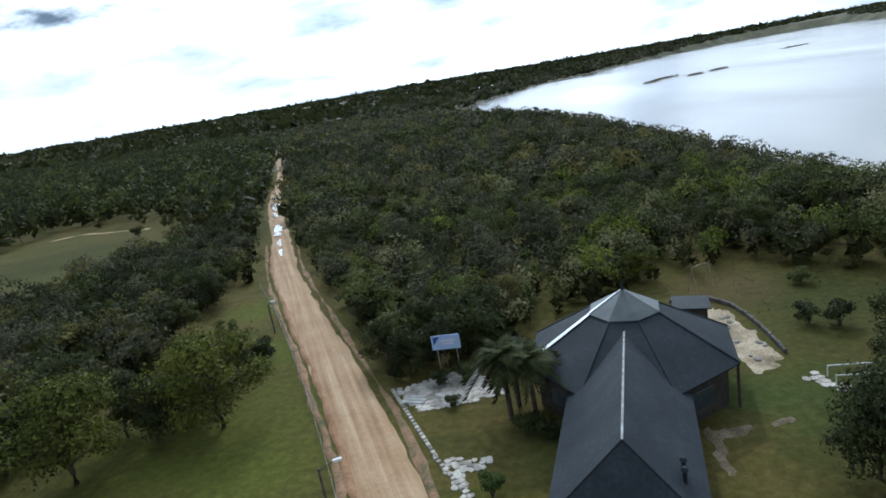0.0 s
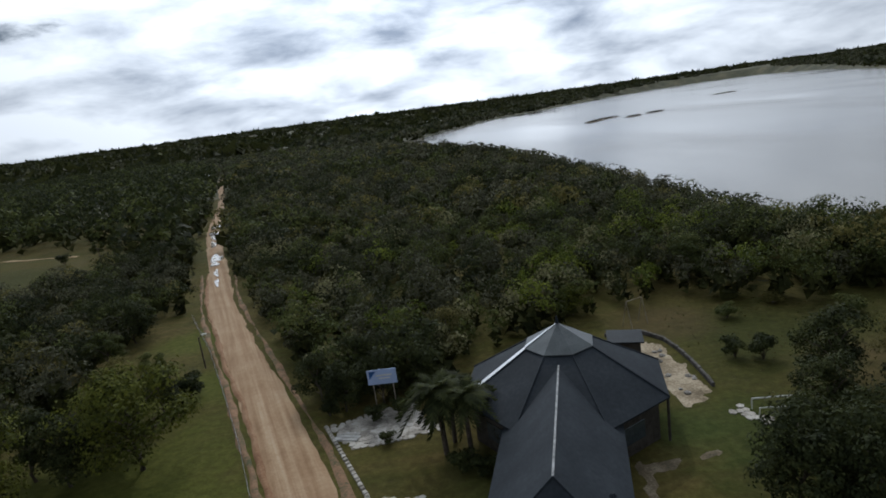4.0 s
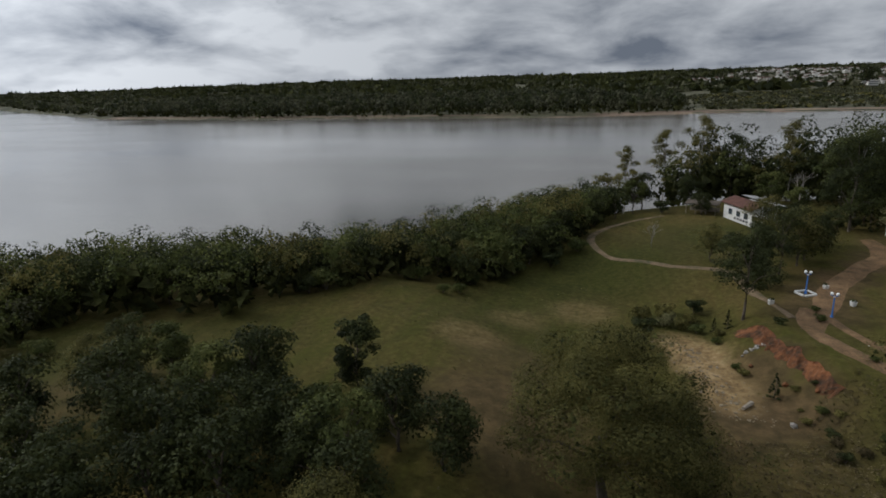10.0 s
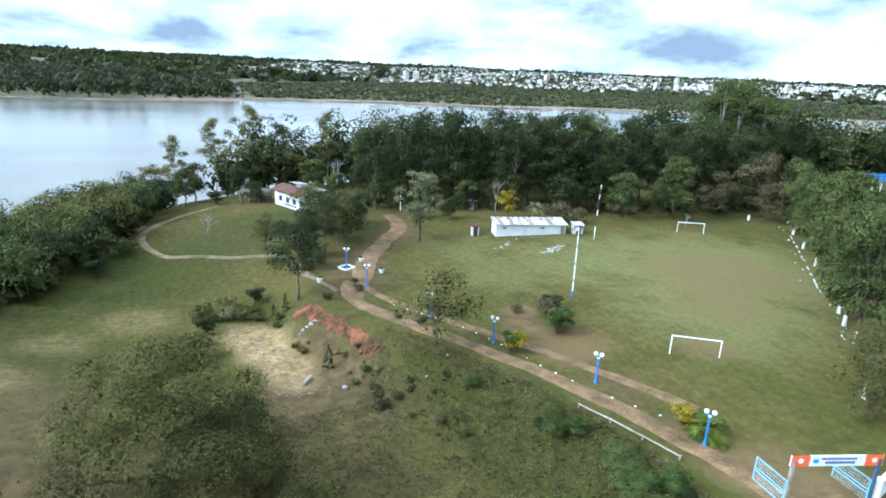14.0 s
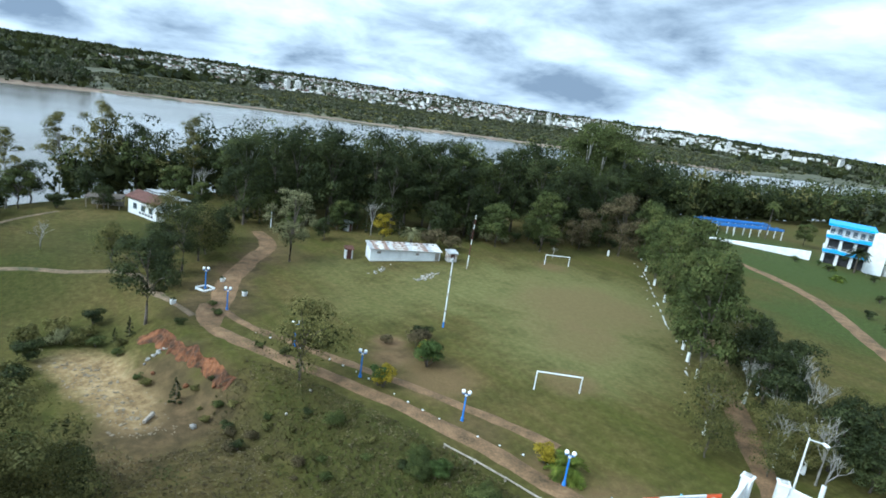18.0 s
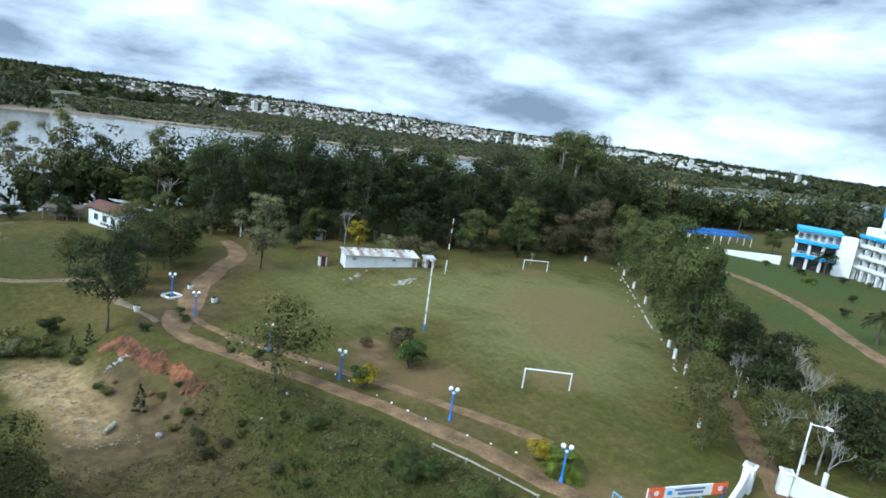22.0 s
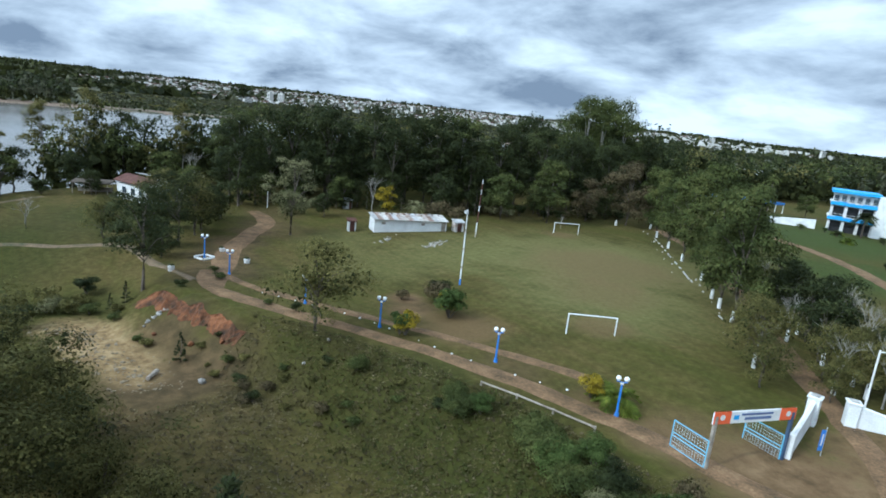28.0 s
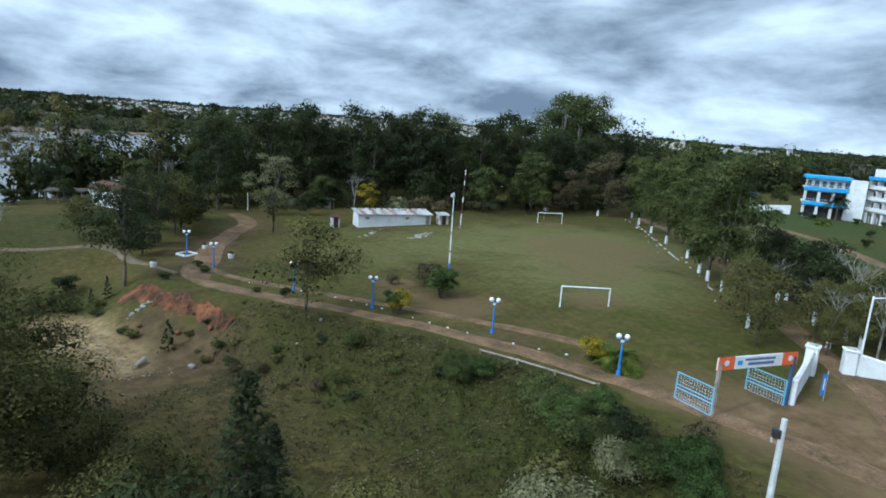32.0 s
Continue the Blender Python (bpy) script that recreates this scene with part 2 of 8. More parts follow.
M["concrete"] = material("concrete", ((0.35, (0.24, 0.23, 0.21)), (0.65, (0.46, 0.45, 0.42))), scale=1.5, bump=0.4, bump_scale=15)
# darker copy of the weathered wood, with the shade under eaves in its colour
M["timber_eave_shade"] = material("timber_eave_shade", ((0.35, (0.030, 0.026, 0.022)), (0.65, (0.085, 0.074, 0.062))), scale=2.0, bump=0.6, bump_scale=15)
M["dark_stone"] = material("dark_stone", ((0.36, (0.045, 0.043, 0.040)), (0.64, (0.13, 0.12, 0.11))), scale=1.5, bump=0.8, bump_scale=5)
M["globe"] = material("milky_glass", ((0.4, (0.78, 0.78, 0.77)), (0.6, (0.85, 0.85, 0.84))), rough=0.25, spec=0.5)
M["glass"] = material("window_glass", ((0.4, (0.03, 0.04, 0.05)), (0.6, (0.06, 0.075, 0.09))), rough=0.08, spec=0.8)
M["gravel"] = material("pale_gravel", ((0.36, (0.085, 0.064, 0.038)), (0.5, (0.15, 0.118, 0.075)), (0.64, (0.23, 0.19, 0.13))), scale=1.2, bump=0.6, bump_scale=6, per_object=0.0)
M["rock"] = material("grey_rock", ((0.36, (0.10, 0.095, 0.085)), (0.64, (0.30, 0.28, 0.25))), scale=1.5, bump=1.0, bump_scale=5)
LEAF = {
    "dark": ((0.34, (0.013, 0.017, 0.006)), (0.5, (0.031, 0.039, 0.013)), (0.66, (0.068, 0.076, 0.024))),
    "mid": ((0.34, (0.025, 0.033, 0.009)), (0.5, (0.064, 0.077, 0.021)), (0.66, (0.128, 0.136, 0.039))),
    "olive": ((0.34, (0.045, 0.044, 0.013)), (0.5, (0.108, 0.100, 0.029)), (0.66, (0.188, 0.165, 0.054))),
    "bright": ((0.34, (0.041, 0.057, 0.008)), (0.5, (0.094, 0.119, 0.016)), (0.66, (0.178, 0.199, 0.030))),
    "bush": ((0.34, (0.026, 0.040, 0.010)), (0.5, (0.058, 0.084, 0.020)), (0.66, (0.105, 0.135, 0.036))),
    # deep: darkened so that the self-shade of dense woods is in the colour
    "deep": ((0.34, (0.014, 0.017, 0.008)), (0.5, (0.028, 0.033, 0.015)), (0.66, (0.050, 0.056, 0.025))),
    "feather": ((0.34, (0.036, 0.036, 0.010)), (0.5, (0.078, 0.074, 0.021)), (0.66, (0.138, 0.126, 0.037))),
    "yellow": ((0.34, (0.097, 0.079, 0.008)), (0.5, (0.246, 0.186, 0.012)), (0.66, (0.405, 0.325, 0.030))),
    "dry": ((0.34, (0.044, 0.035, 0.018)), (0.5, (0.092, 0.072, 0.035)), (0.66, (0.152, 0.122, 0.062))),
    "oak": ((0.34, (0.030, 0.036, 0.006)), (0.5, (0.078, 0.089, 0.013)), (0.66, (0.150, 0.156, 0.025))),
    # scrub: grey-brown, desaturated further to put distance haze into the leaf colour
    "scrub": ((0.34, (0.027, 0.029, 0.016)), (0.5, (0.064, 0.065, 0.036)), (0.66, (0.120, 0.117, 0.068))),
    "grey": ((0.34, (0.088, 0.087, 0.039)), (0.5, (0.163, 0.157, 0.074)), (0.66, (0.251, 0.238, 0.124))),
}
# a dark leaf colour that paints the shade inside crowns and bushes
M["leaf_core_shade"] = material("inner_foliage_shade", ((0.35, (0.016, 0.019, 0.006)), (0.5, (0.034, 0.038, 0.012)), (0.65, (0.060, 0.064, 0.020))), scale=0.6, fine=3.0, rough=0.9, spec=0.1, per_object=0.3, leafy=0.15)
for key, stops in LEAF.items():
    M["leaf_" + key] = material("foliage_" + key, stops, scale=0.20, fine=1.2, rough=0.7, per_object=0.16, spec=0.12, leafy=0.30)

# ---- ground ----
WATER_Z = -9.0
NEAR_SHORE = ((-60, 1150), (16, 772), (62, 470), (88, 340), (92, 250), (91, 190), (89, 150), (90, 112), (98, 86), (107, 60), (122, 46), (146, 32), (174, 14),
              (192, -14), (200, -50), (205, -100), (195, -150), (182, -210), (172, -300), (175, -450), (120, -800), (60, -1500), (0, -5200))
FAR_SHORE = ((650, -5200), (440, -1500), (475, -900), (600, -640), (648, -500), (640, -350), (690, -230), (690, -100), (655, 60), (680, 200),
             (700, 300), (725, 500), (800, 800), (1500, 1900), (1950, 2900))
WEST_SHORE = ((1800, 3050), (1450, 2950), (921, 2416), (274, 1439), (105, 1065), (-60, 1150))
RIVER = np.array(WEST_SHORE[::1][0:5] + NEAR_SHORE[1:] + FAR_SHORE, float)


def river_distance(x, y):
    """Metres from the river's edge: positive on land, negative in the water."""
    x, y = np.asarray(x, float), np.asarray(y, float)
    best, inside = np.full(x.shape, 1e9), np.zeros(x.shape, bool)
    for (ax, ay), (bx, by) in zip(RIVER, np.roll(RIVER, -1, 0)):
        dx, dy = bx - ax, by - ay
        u = np.clip(((x - ax) * dx + (y - ay) * dy) / (dx * dx + dy * dy), 0, 1)
        best = np.minimum(best, np.hypot(x - ax - u * dx, y - ay - u * dy))
        if ay != by:
            inside ^= ((ay > y) != (by > y)) & (x < (bx - ax) * (y - ay) / (by - ay) + ax)
    return np.where(inside, -best, best)


def line_distance(x, y, line):
    best = np.full(np.shape(x), 1e9)
    for (ax, ay), (bx, by) in zip(line, line[1:]):
        dx, dy = bx - ax, by - ay
        u = np.clip(((x - ax) * dx + (y - ay) * dy) / (dx * dx + dy * dy), 0, 1)
        best = np.minimum(best, np.hypot(x - ax - u * dx, y - ay - u * dy))
    return best


def smooth(a):
    a = np.clip(a, 0, 1)
    return a * a * (3 - 2 * a)


def waves(x, y, size, seed):
    """Cheap rolling unevenness, about -1 to 1."""
    s = 0
    for k in range(4):
        a = seed * 1.7 + k * 2.4
        s = s + np.sin((x * math.cos(a) + y * math.sin(a)) * 6.283 / size * (1 + 0.37 * k) + seed * 3 + k) / (1 + 0.4 * k)
    return s / 2.6


HOLLOW = ((4, 4), (22, -14), (44, -17), (62, -12), (82, -2), (100, 14))
LANE = ((14, -43), (22, -43), (30, -42.3), (36, -40.8), (46, -37.6), (57, -33.3), (66, -28.8), (76, -24.6), (84, -26))


def ground_z(x, y):
    x, y = np.asarray(x, float), np.asarray(y, float)
    d = river_distance(x, y)
    r = np.hypot(x, y)
    far = (x > 400) | (r > 1000)
    near_rise = 8.6 * smooth(d / 42.0) + 0.4
    far_rise = 1.0 + 6 * smooth(d / 250.0) + 22 * smooth((d - 200) / 1600.0) + 36 * smooth((r - 1500) / 2600.0) + 5 * waves(x, y, 900, 3)* smooth(d / 500.0)
    mixw = smooth((r - 350) / 500.0)
    rise = near_rise * (1 - mixw) + far_rise * mixw
    rise = np.maximum(rise, 0.4 + 2.0 * smooth(d / 60.0))
    z = WATER_Z + np.where(d > 0, rise, np.maximum(d * 0.12, -4.0))
    # the slope toward the house and the low meadow below the lane
    z = z - 1.2 * smooth((x - 38) / 50.0) * smooth((60 - np.abs(y + 25)) / 40.0) * (d > 0)
    z = z + 0.8 * smooth((-42 - y) / 18.0) * smooth((230 - r) / 60.0) * (d > 0)
    hd = line_distance(x, y, HOLLOW)
    lane = line_distance(x, y, LANE)
    z = z - 3.6 * smooth((27 - hd) / 20.0) * smooth((lane - 2.5) / 9.0) * smooth((70 - r * 0.55) / 20.0)
    # gentle unevenness away from the lanes
    z = z + 0.22 * waves(x, y, 17, 1) * smooth((lane - 3) / 10) * smooth((hd < 30) * 1.0 + (x < -22) * 1.0)
    return z


def gz(x, y):
    return float(ground_z(np.array([float(x)]), np.array([float(y)]))[0])


def mesh_object(name, verts, faces, mat, parent=None, smooth_shade=False):
    me = bpy.data.meshes.new(name)
    me.from_pydata([tuple(v) for v in verts], [], [tuple(f) for f in faces])
    me.materials.append(mat)
    if smooth_shade:
        me.polygons.foreach_set("use_smooth", [True] * len(me.polygons))
    me.update()
    ob = new(name, me)
    ob.parent = parent
    return ob


def grass_material():
    mat = bpy.data.materials.new("grass_ground")
    mat.use_nodes = True
    nt = mat.node_tree
    nt.nodes.clear()
    N, L = nt.nodes.new, nt.links.new
    out, p, geo = N("ShaderNodeOutputMaterial"), N("ShaderNodeBsdfPrincipled"), N("ShaderNodeNewGeometry")

    def noise_tex(scale, detail, rough=0.55):
        n = N("ShaderNodeTexNoise")
        n.inputs["Scale"].default_value, n.inputs["Detail"].default_value, n.inputs["Roughness"].default_value = scale, detail, rough
        L(geo.outputs["Position"], n.inputs["Vector"])
        return n.outputs[0]

    def ramp(v, *stops):
        r = N("ShaderNodeValToRGB")
        L(v, r.inputs[0])
        els = r.color_ramp.elements
        while len(els) < len(stops):
            els.new(0.5)
        for e, (pos, col) in zip(els, stops):
            e.position, e.color = pos, (*col, 1)
        return r.outputs[0]

    def mix(f, a, b):
        n = N("ShaderNodeMix")
        n.data_type = "RGBA"
        L(f, n.inputs["Factor"])
        L(a, n.inputs["A"])
        L(b, n.inputs["B"])
        return n.outputs["Result"]

    def math_(op, a, b):
        n = N("ShaderNodeMath")
        n.operation = op
        n.use_clamp = op != "DIVIDE" and op != "SUBTRACT"
        for i, v in enumerate((a, b)):
            if isinstance(v, (int, float)):
                n.inputs[i].default_value = v
            else:
                L(v, n.inputs[i])
        return n.outputs[0]

    def zone(x, y, radius, wobble):
        """A patch with a ragged edge: 1 inside, 0 outside."""
        d = N("ShaderNodeVectorMath")
        d.operation = "DISTANCE"
        flat = N("ShaderNodeVectorMath")
        flat.operation = "MULTIPLY"
        flat.inputs[1].default_value = (1, 1, 0)
        L(geo.outputs["Position"], flat.inputs[0])
        L(flat.outputs[0], d.inputs[0])
        d.inputs[1].default_value = (x, y, 0)
        r = N("ShaderNodeMapRange")
        r.interpolation_type = "SMOOTHSTEP"
        n = N("ShaderNodeMath")
        n.operation = "MULTIPLY_ADD"
        L(wobble, n.inputs[0])
        n.inputs[1].default_value = radius * 1.2
        L(d.outputs["Value"], n.inputs[2])
        L(n.outputs[0], r.inputs[0])
        r.inputs[1].default_value, r.inputs[2].default_value = radius * 0.95, radius * 1.75
        r.inputs[3].default_value, r.inputs[4].default_value = 1.0, 0.0
        return r.outputs[0]

    big, mid, tuft, speck, fray = noise_tex(0.03, 4.0), noise_tex(0.16, 6.0, 0.66), noise_tex(1.3, 4.0, 0.7), noise_tex(6.0, 3.0, 0.7), noise_tex(0.5, 6.0, 0.68)
    # mown and trodden streaks across the slope
    stretch, streak = N("ShaderNodeVectorMath"), N("ShaderNodeTexNoise")
    stretch.operation = "MULTIPLY"
    stretch.inputs[1].default_value = (0.10, 0.55, 0.3)
    L(geo.outputs["Position"], stretch.inputs[0])
    L(stretch.outputs[0], streak.inputs["Vector"])
    streak.inputs["Scale"].default_value, streak.inputs["Detail"].default_value = 1.0, 5.0
    lawn = ramp(tuft, (0.30, (0.041, 0.039, 0.009)), (0.50, (0.052, 0.052, 0.010)), (0.70, (0.071, 0.067, 0.015)))
    dry = ramp(tuft, (0.30, (0.053, 0.041, 0.012)), (0.50, (0.076, 0.059, 0.018)), (0.70, (0.105, 0.082, 0.028)))
    rough_green = ramp(tuft, (0.30, (0.020, 0.023, 0.005)), (0.50, (0.031, 0.035, 0.007)), (0.70, (0.047, 0.050, 0.011)))
    bare = ramp(speck, (0.3, (0.088, 0.058, 0.026)), (0.7, (0.151, 0.100, 0.049)))
    brown = ramp(fray, (0.34, (0.040, 0.031, 0.014)), (0.5, (0.072, 0.050, 0.024)), (0.66, (0.113, 0.074, 0.037)))
    sandy = ramp(math_("ADD", math_("MULTIPLY", fray, 0.55), math_("MULTIPLY", tuft, 0.45)), (0.36, (0.114, 0.075, 0.034)), (0.5, (0.218, 0.150, 0.071)), (0.62, (0.350, 0.257, 0.136)))
    dryness = ramp(math_("ADD", math_("MULTIPLY", big, 0.45), math_("ADD", math_("MULTIPLY", mid, 0.25), math_("MULTIPLY", streak.outputs[0], 0.35))), (0.44, (0, 0, 0)), (0.60, (1, 1, 1)))
    base = mix(dryness, lawn, dry)
    base = mix(ramp(mid, (0.50, (0, 0, 0)), (0.70, (0.7, 0.7, 0.7))), base, rough_green)
    # lush scrub grass on the slope below the lane and in the hollow
    for x, y, r, k in ((46, -31, 8, 0.7), (36, -32, 8, 0.75), (27, -31, 8, 0.75), (55, -27.0, 6, 0.55), (30, -14, 9, 0.7), (22, -22, 7, 0.7), (104, 6, 12, 0.5), (83, -12, 6, 0.7), (60, 44, 12, 0.4), (29, 38, 8, 0.8), (38, 56, 9, 0.6), (24, 33, 6, 0.6), (52, 60, 9, 0.5), (-85, 112, 28, 0.6), (-60, 150, 20, 0.6), (-110, 150, 28, 0.5), (102, -4, 14, 0.7), (90, 9, 14, 0.65), (114, -12, 12, 0.5), (74, 10, 12, 0.4), (122, -20, 12, 0.5), (36, 60, 9, 0.6), (31, 50, 6, 0.5), (46, 54, 9, 0.5), (-105, 160, 26, 0.6)):
        base = mix(math_("MULTIPLY", zone(x, y, r, mid), k), base, rough_green)
    # watered hotel lawn
    lush = ramp(tuft, (0.30, (0.027, 0.040, 0.009)), (0.50, (0.039, 0.055, 0.012)), (0.70, (0.056, 0.074, 0.018)))
    for x, y, r, k in ((70, -172, 34, 0.9), (46, -128, 20, 0.8), (100, -200, 26, 0.8), (24, 40, 7, 0.5), (6, 40, 6, 0.5), (21, 42.5, 4, 0.6)):
        base = mix(math_("MULTIPLY", zone(x, y, r, mid), k), base, lush)
    # yellow-green verge along the west side of the road, its sunlit brightness put into the colour
    verge = ramp(tuft, (0.30, (0.046, 0.052, 0.008)), (0.50, (0.062, 0.070, 0.011)), (0.70, (0.085, 0.091, 0.017)))
    for x, y, r, k in ((-26, 50, 12, 0.8), (-20, 42, 8, 0.85), (-24, 68, 7, 0.9), (-31, 86, 6, 0.9)):
        base = mix(math_("MULTIPLY", zone(x, y, r, mid), k), base, verge)
    # trodden and washed-out earth: cut meadow, slope foot, pit floor, lane fork
    for x, y, r, k in ((52, 7, 10, 0.8), (44, 3, 7, 0.6), (64, 9, 7, 0.5), (69, -16.5, 6, 0.75), (61, -16, 7, 0.9), (62, -19.5, 6, 0.85), (55, -19, 8, 0.45), (48, -16, 8, 0.2), (57, -12.5, 6, 0.6), (62, -42.5, 4, 0.8), (70, -19.6, 3.5, 0.6), (103, -44, 7, 0.5), (118, -47, 8, 0.5), (84, -27, 7, 0.8), (91, -30, 6, 0.85), (98, -34, 6, 0.9), (104.5, -39, 5, 0.9), (110, -43, 6, 0.7), (44, -41, 4, 0.5), (42, 46, 8, 0.5), (30, 64, 7, 0.5), (-28, 58, 5, 0.3)):
        base = mix(math_("MULTIPLY", zone(x, y, r, fray), k), base, brown)
    for x, y, r, k in ((75.0, -12.2, 4.6, 0.95), (70.8, -13.0, 4.4, 0.95), (66.2, -14.2, 4.0, 0.95), (78.0, -10.2, 4.0, 0.7), (62.6, -14.6, 3.0, 0.7), (68, 14, 5, 0.35), (86, 2, 6, 0.3), (80, 10, 5, 0.25)):
        base = mix(math_("MULTIPLY", zone(x, y, r, fray), k), base, sandy)
    # the pitch: short, sun-bleached grass, and trodden earth about the gate
    bleached = ramp(tuft, (0.30, (0.089, 0.086, 0.028)), (0.50, (0.113, 0.108, 0.037)), (0.70, (0.147, 0.138, 0.052)))
    for x, y, r, k in ((68, -82, 24, 0.85), (54, -66, 15, 0.8), (80, -66, 14, 0.6), (80, -50, 12, 0.45), (95, -50, 9, 0.4)):
        base = mix(math_("MULTIPLY", zone(x, y, r, mid), k), base, bleached)
    dirt = ramp(fray, (0.34, (0.075, 0.050, 0.024)), (0.5, (0.125, 0.080, 0.040)), (0.66, (0.18, 0.120, 0.064)))
    for x, y, r, k in ((23, -45.5, 7, 0.95), (17, -47, 8, 0.95), (30, -42.5, 3.5, 0.8), (20, -55, 6, 0.8), (14, -40, 6, 0.9), (36, -43, 3, 0.5), (12, -34, 5, 0.7), (65.2, -43.6, 2.8, 0.95), (60.5, -41.2, 3.0, 0.7), (97, -33, 2.6, 0.7)):
        base = mix(math_("MULTIPLY", zone(x, y, r, fray), k), base, dirt)
    # worn middle and goal mouth of the pitch, bare earth by the lane fork
    for x, y, r, k in ((66, -80, 15, 0.55), (56, -68, 9, 0.45), (47, -56.5, 4.0, 0.6), (86, -92, 4.0, 0.6), (54, -43, 6, 0.8), (30, -46, 4, 0.5)):
        base = mix(math_("MULTIPLY", zone(x, y, r, mid), k), base, bare)
    L(base, p.inputs["Base Color"])
    p.inputs["Roughness"].default_value, p.inputs["Specular IOR Level"].default_value = 0.95, 0.1
    bump = N("ShaderNodeBump")
    bump.inputs["Strength"].default_value, bump.inputs["Distance"].default_value = 0.5, 0.25
    L(tuft, bump.inputs["Height"])
    L(bump.outputs[0], p.inputs["Normal"])
    L(p.outputs[0], out.inputs[0])
    return mat


def far_material():
    return material("far_land", ((0.34, (0.030, 0.034, 0.018)), (0.5, (0.064, 0.064, 0.034)), (0.66, (0.125, 0.112, 0.064))), scale=0.012, fine=0.08, rough=0.95)


M["grass"], M["far_land"] = grass_material(), far_material()


def build_ground():
    """One sheet from under the camera to the horizon: rings that widen with distance."""
    na, cx, cy = 360, 20.0, -10.0
    radii = [0.0]
    step = 1.1
    while radii[-1] < 4800:
        r = radii[-1]
        radii.append(r + max(step, r * 0.018))
    rr = np.array(radii[1:])
    ang = np.linspace(0, 2 * math.pi, na, endpoint=False)
    x = cx + np.outer(rr, np.cos(ang)).ravel()
    y = cy + np.outer(rr, np.sin(ang)).ravel()
    verts = np.stack([x, y, ground_z(x, y)], -1).tolist()
    verts.append((cx, cy, gz(cx, cy)))
    n, faces = len(rr), []
    for i in range(n - 1):
        for j in range(na):
            k = (j + 1) % na
            faces.append((i * na + j, (i + 1) * na + j, (i + 1) * na + k, i * na + k))
    for j in range(na):
        faces.append((len(verts) - 1, j, (j + 1) % na))
    ob = mesh_object("ground", verts, faces, M["grass"], smooth_shade=True)
    ob.data.materials.append(M["far_land"])
    idx = np.zeros(len(faces), np.int32)
    for i in range(n - 1):
        if rr[i] > 330:
            idx[i * na:(i + 1) * na] = 1
    ob.data.polygons.foreach_set("material_index", idx)
    return tagged(ob, "rolling grassland with dry and green patches by the river", "ground", kind="structure")


build_ground()


def build_water():
    mat = bpy.data.materials.new("river_water")
    mat.use_nodes = True
    nt = mat.node_tree
    p = nt.nodes["Principled BSDF"]
    N, L = nt.nodes.new, nt.links.new
    geo = N("ShaderNodeNewGeometry")
    n1, n2 = N("ShaderNodeTexNoise"), N("ShaderNodeTexNoise")
    sc = N("ShaderNodeVectorMath")
    sc.operation = "MULTIPLY"
    sc.inputs[1].default_value = (0.006, 0.0022, 0)
    L(geo.outputs["Position"], sc.inputs[0])
    L(sc.outputs[0], n1.inputs["Vector"])
    n1.inputs["Scale"].default_value, n1.inputs["Detail"].default_value = 1.0, 4.0
    r = N("ShaderNodeMapRange")
    L(n1.outputs[0], r.inputs[0])
    r.inputs[1].default_value, r.inputs[2].default_value, r.inputs[3].default_value, r.inputs[4].default_value = 0.35, 0.65, 0.10, 0.24
    L(r.outputs[0], p.inputs["Roughness"])
    n2.inputs["Scale"].default_value, n2.inputs["Detail"].default_value = 0.9, 3.0
    L(geo.outputs["Position"], n2.inputs["Vector"])
    b = N("ShaderNodeBump")
    b.inputs["Strength"].default_value, b.inputs["Distance"].default_value = 0.18, 0.05
    L(n2.outputs[0], b.inputs["Height"])
    L(b.outputs[0], p.inputs["Normal"])
    p.inputs["Base Color"].default_value = (0.115, 0.105, 0.088, 1)
    p.inputs["IOR"].default_value = 1.33
    ob = mesh_object("water", [(-400, -4300, WATER_Z), (3400, -4300, WATER_Z), (3400, 4400, WATER_Z), (-400, 4400, WATER_Z)], [(0, 1, 2, 3)], mat)
    return tagged(ob, "broad calm river with silty grey-brown water", "water", kind="structure")


build_water()


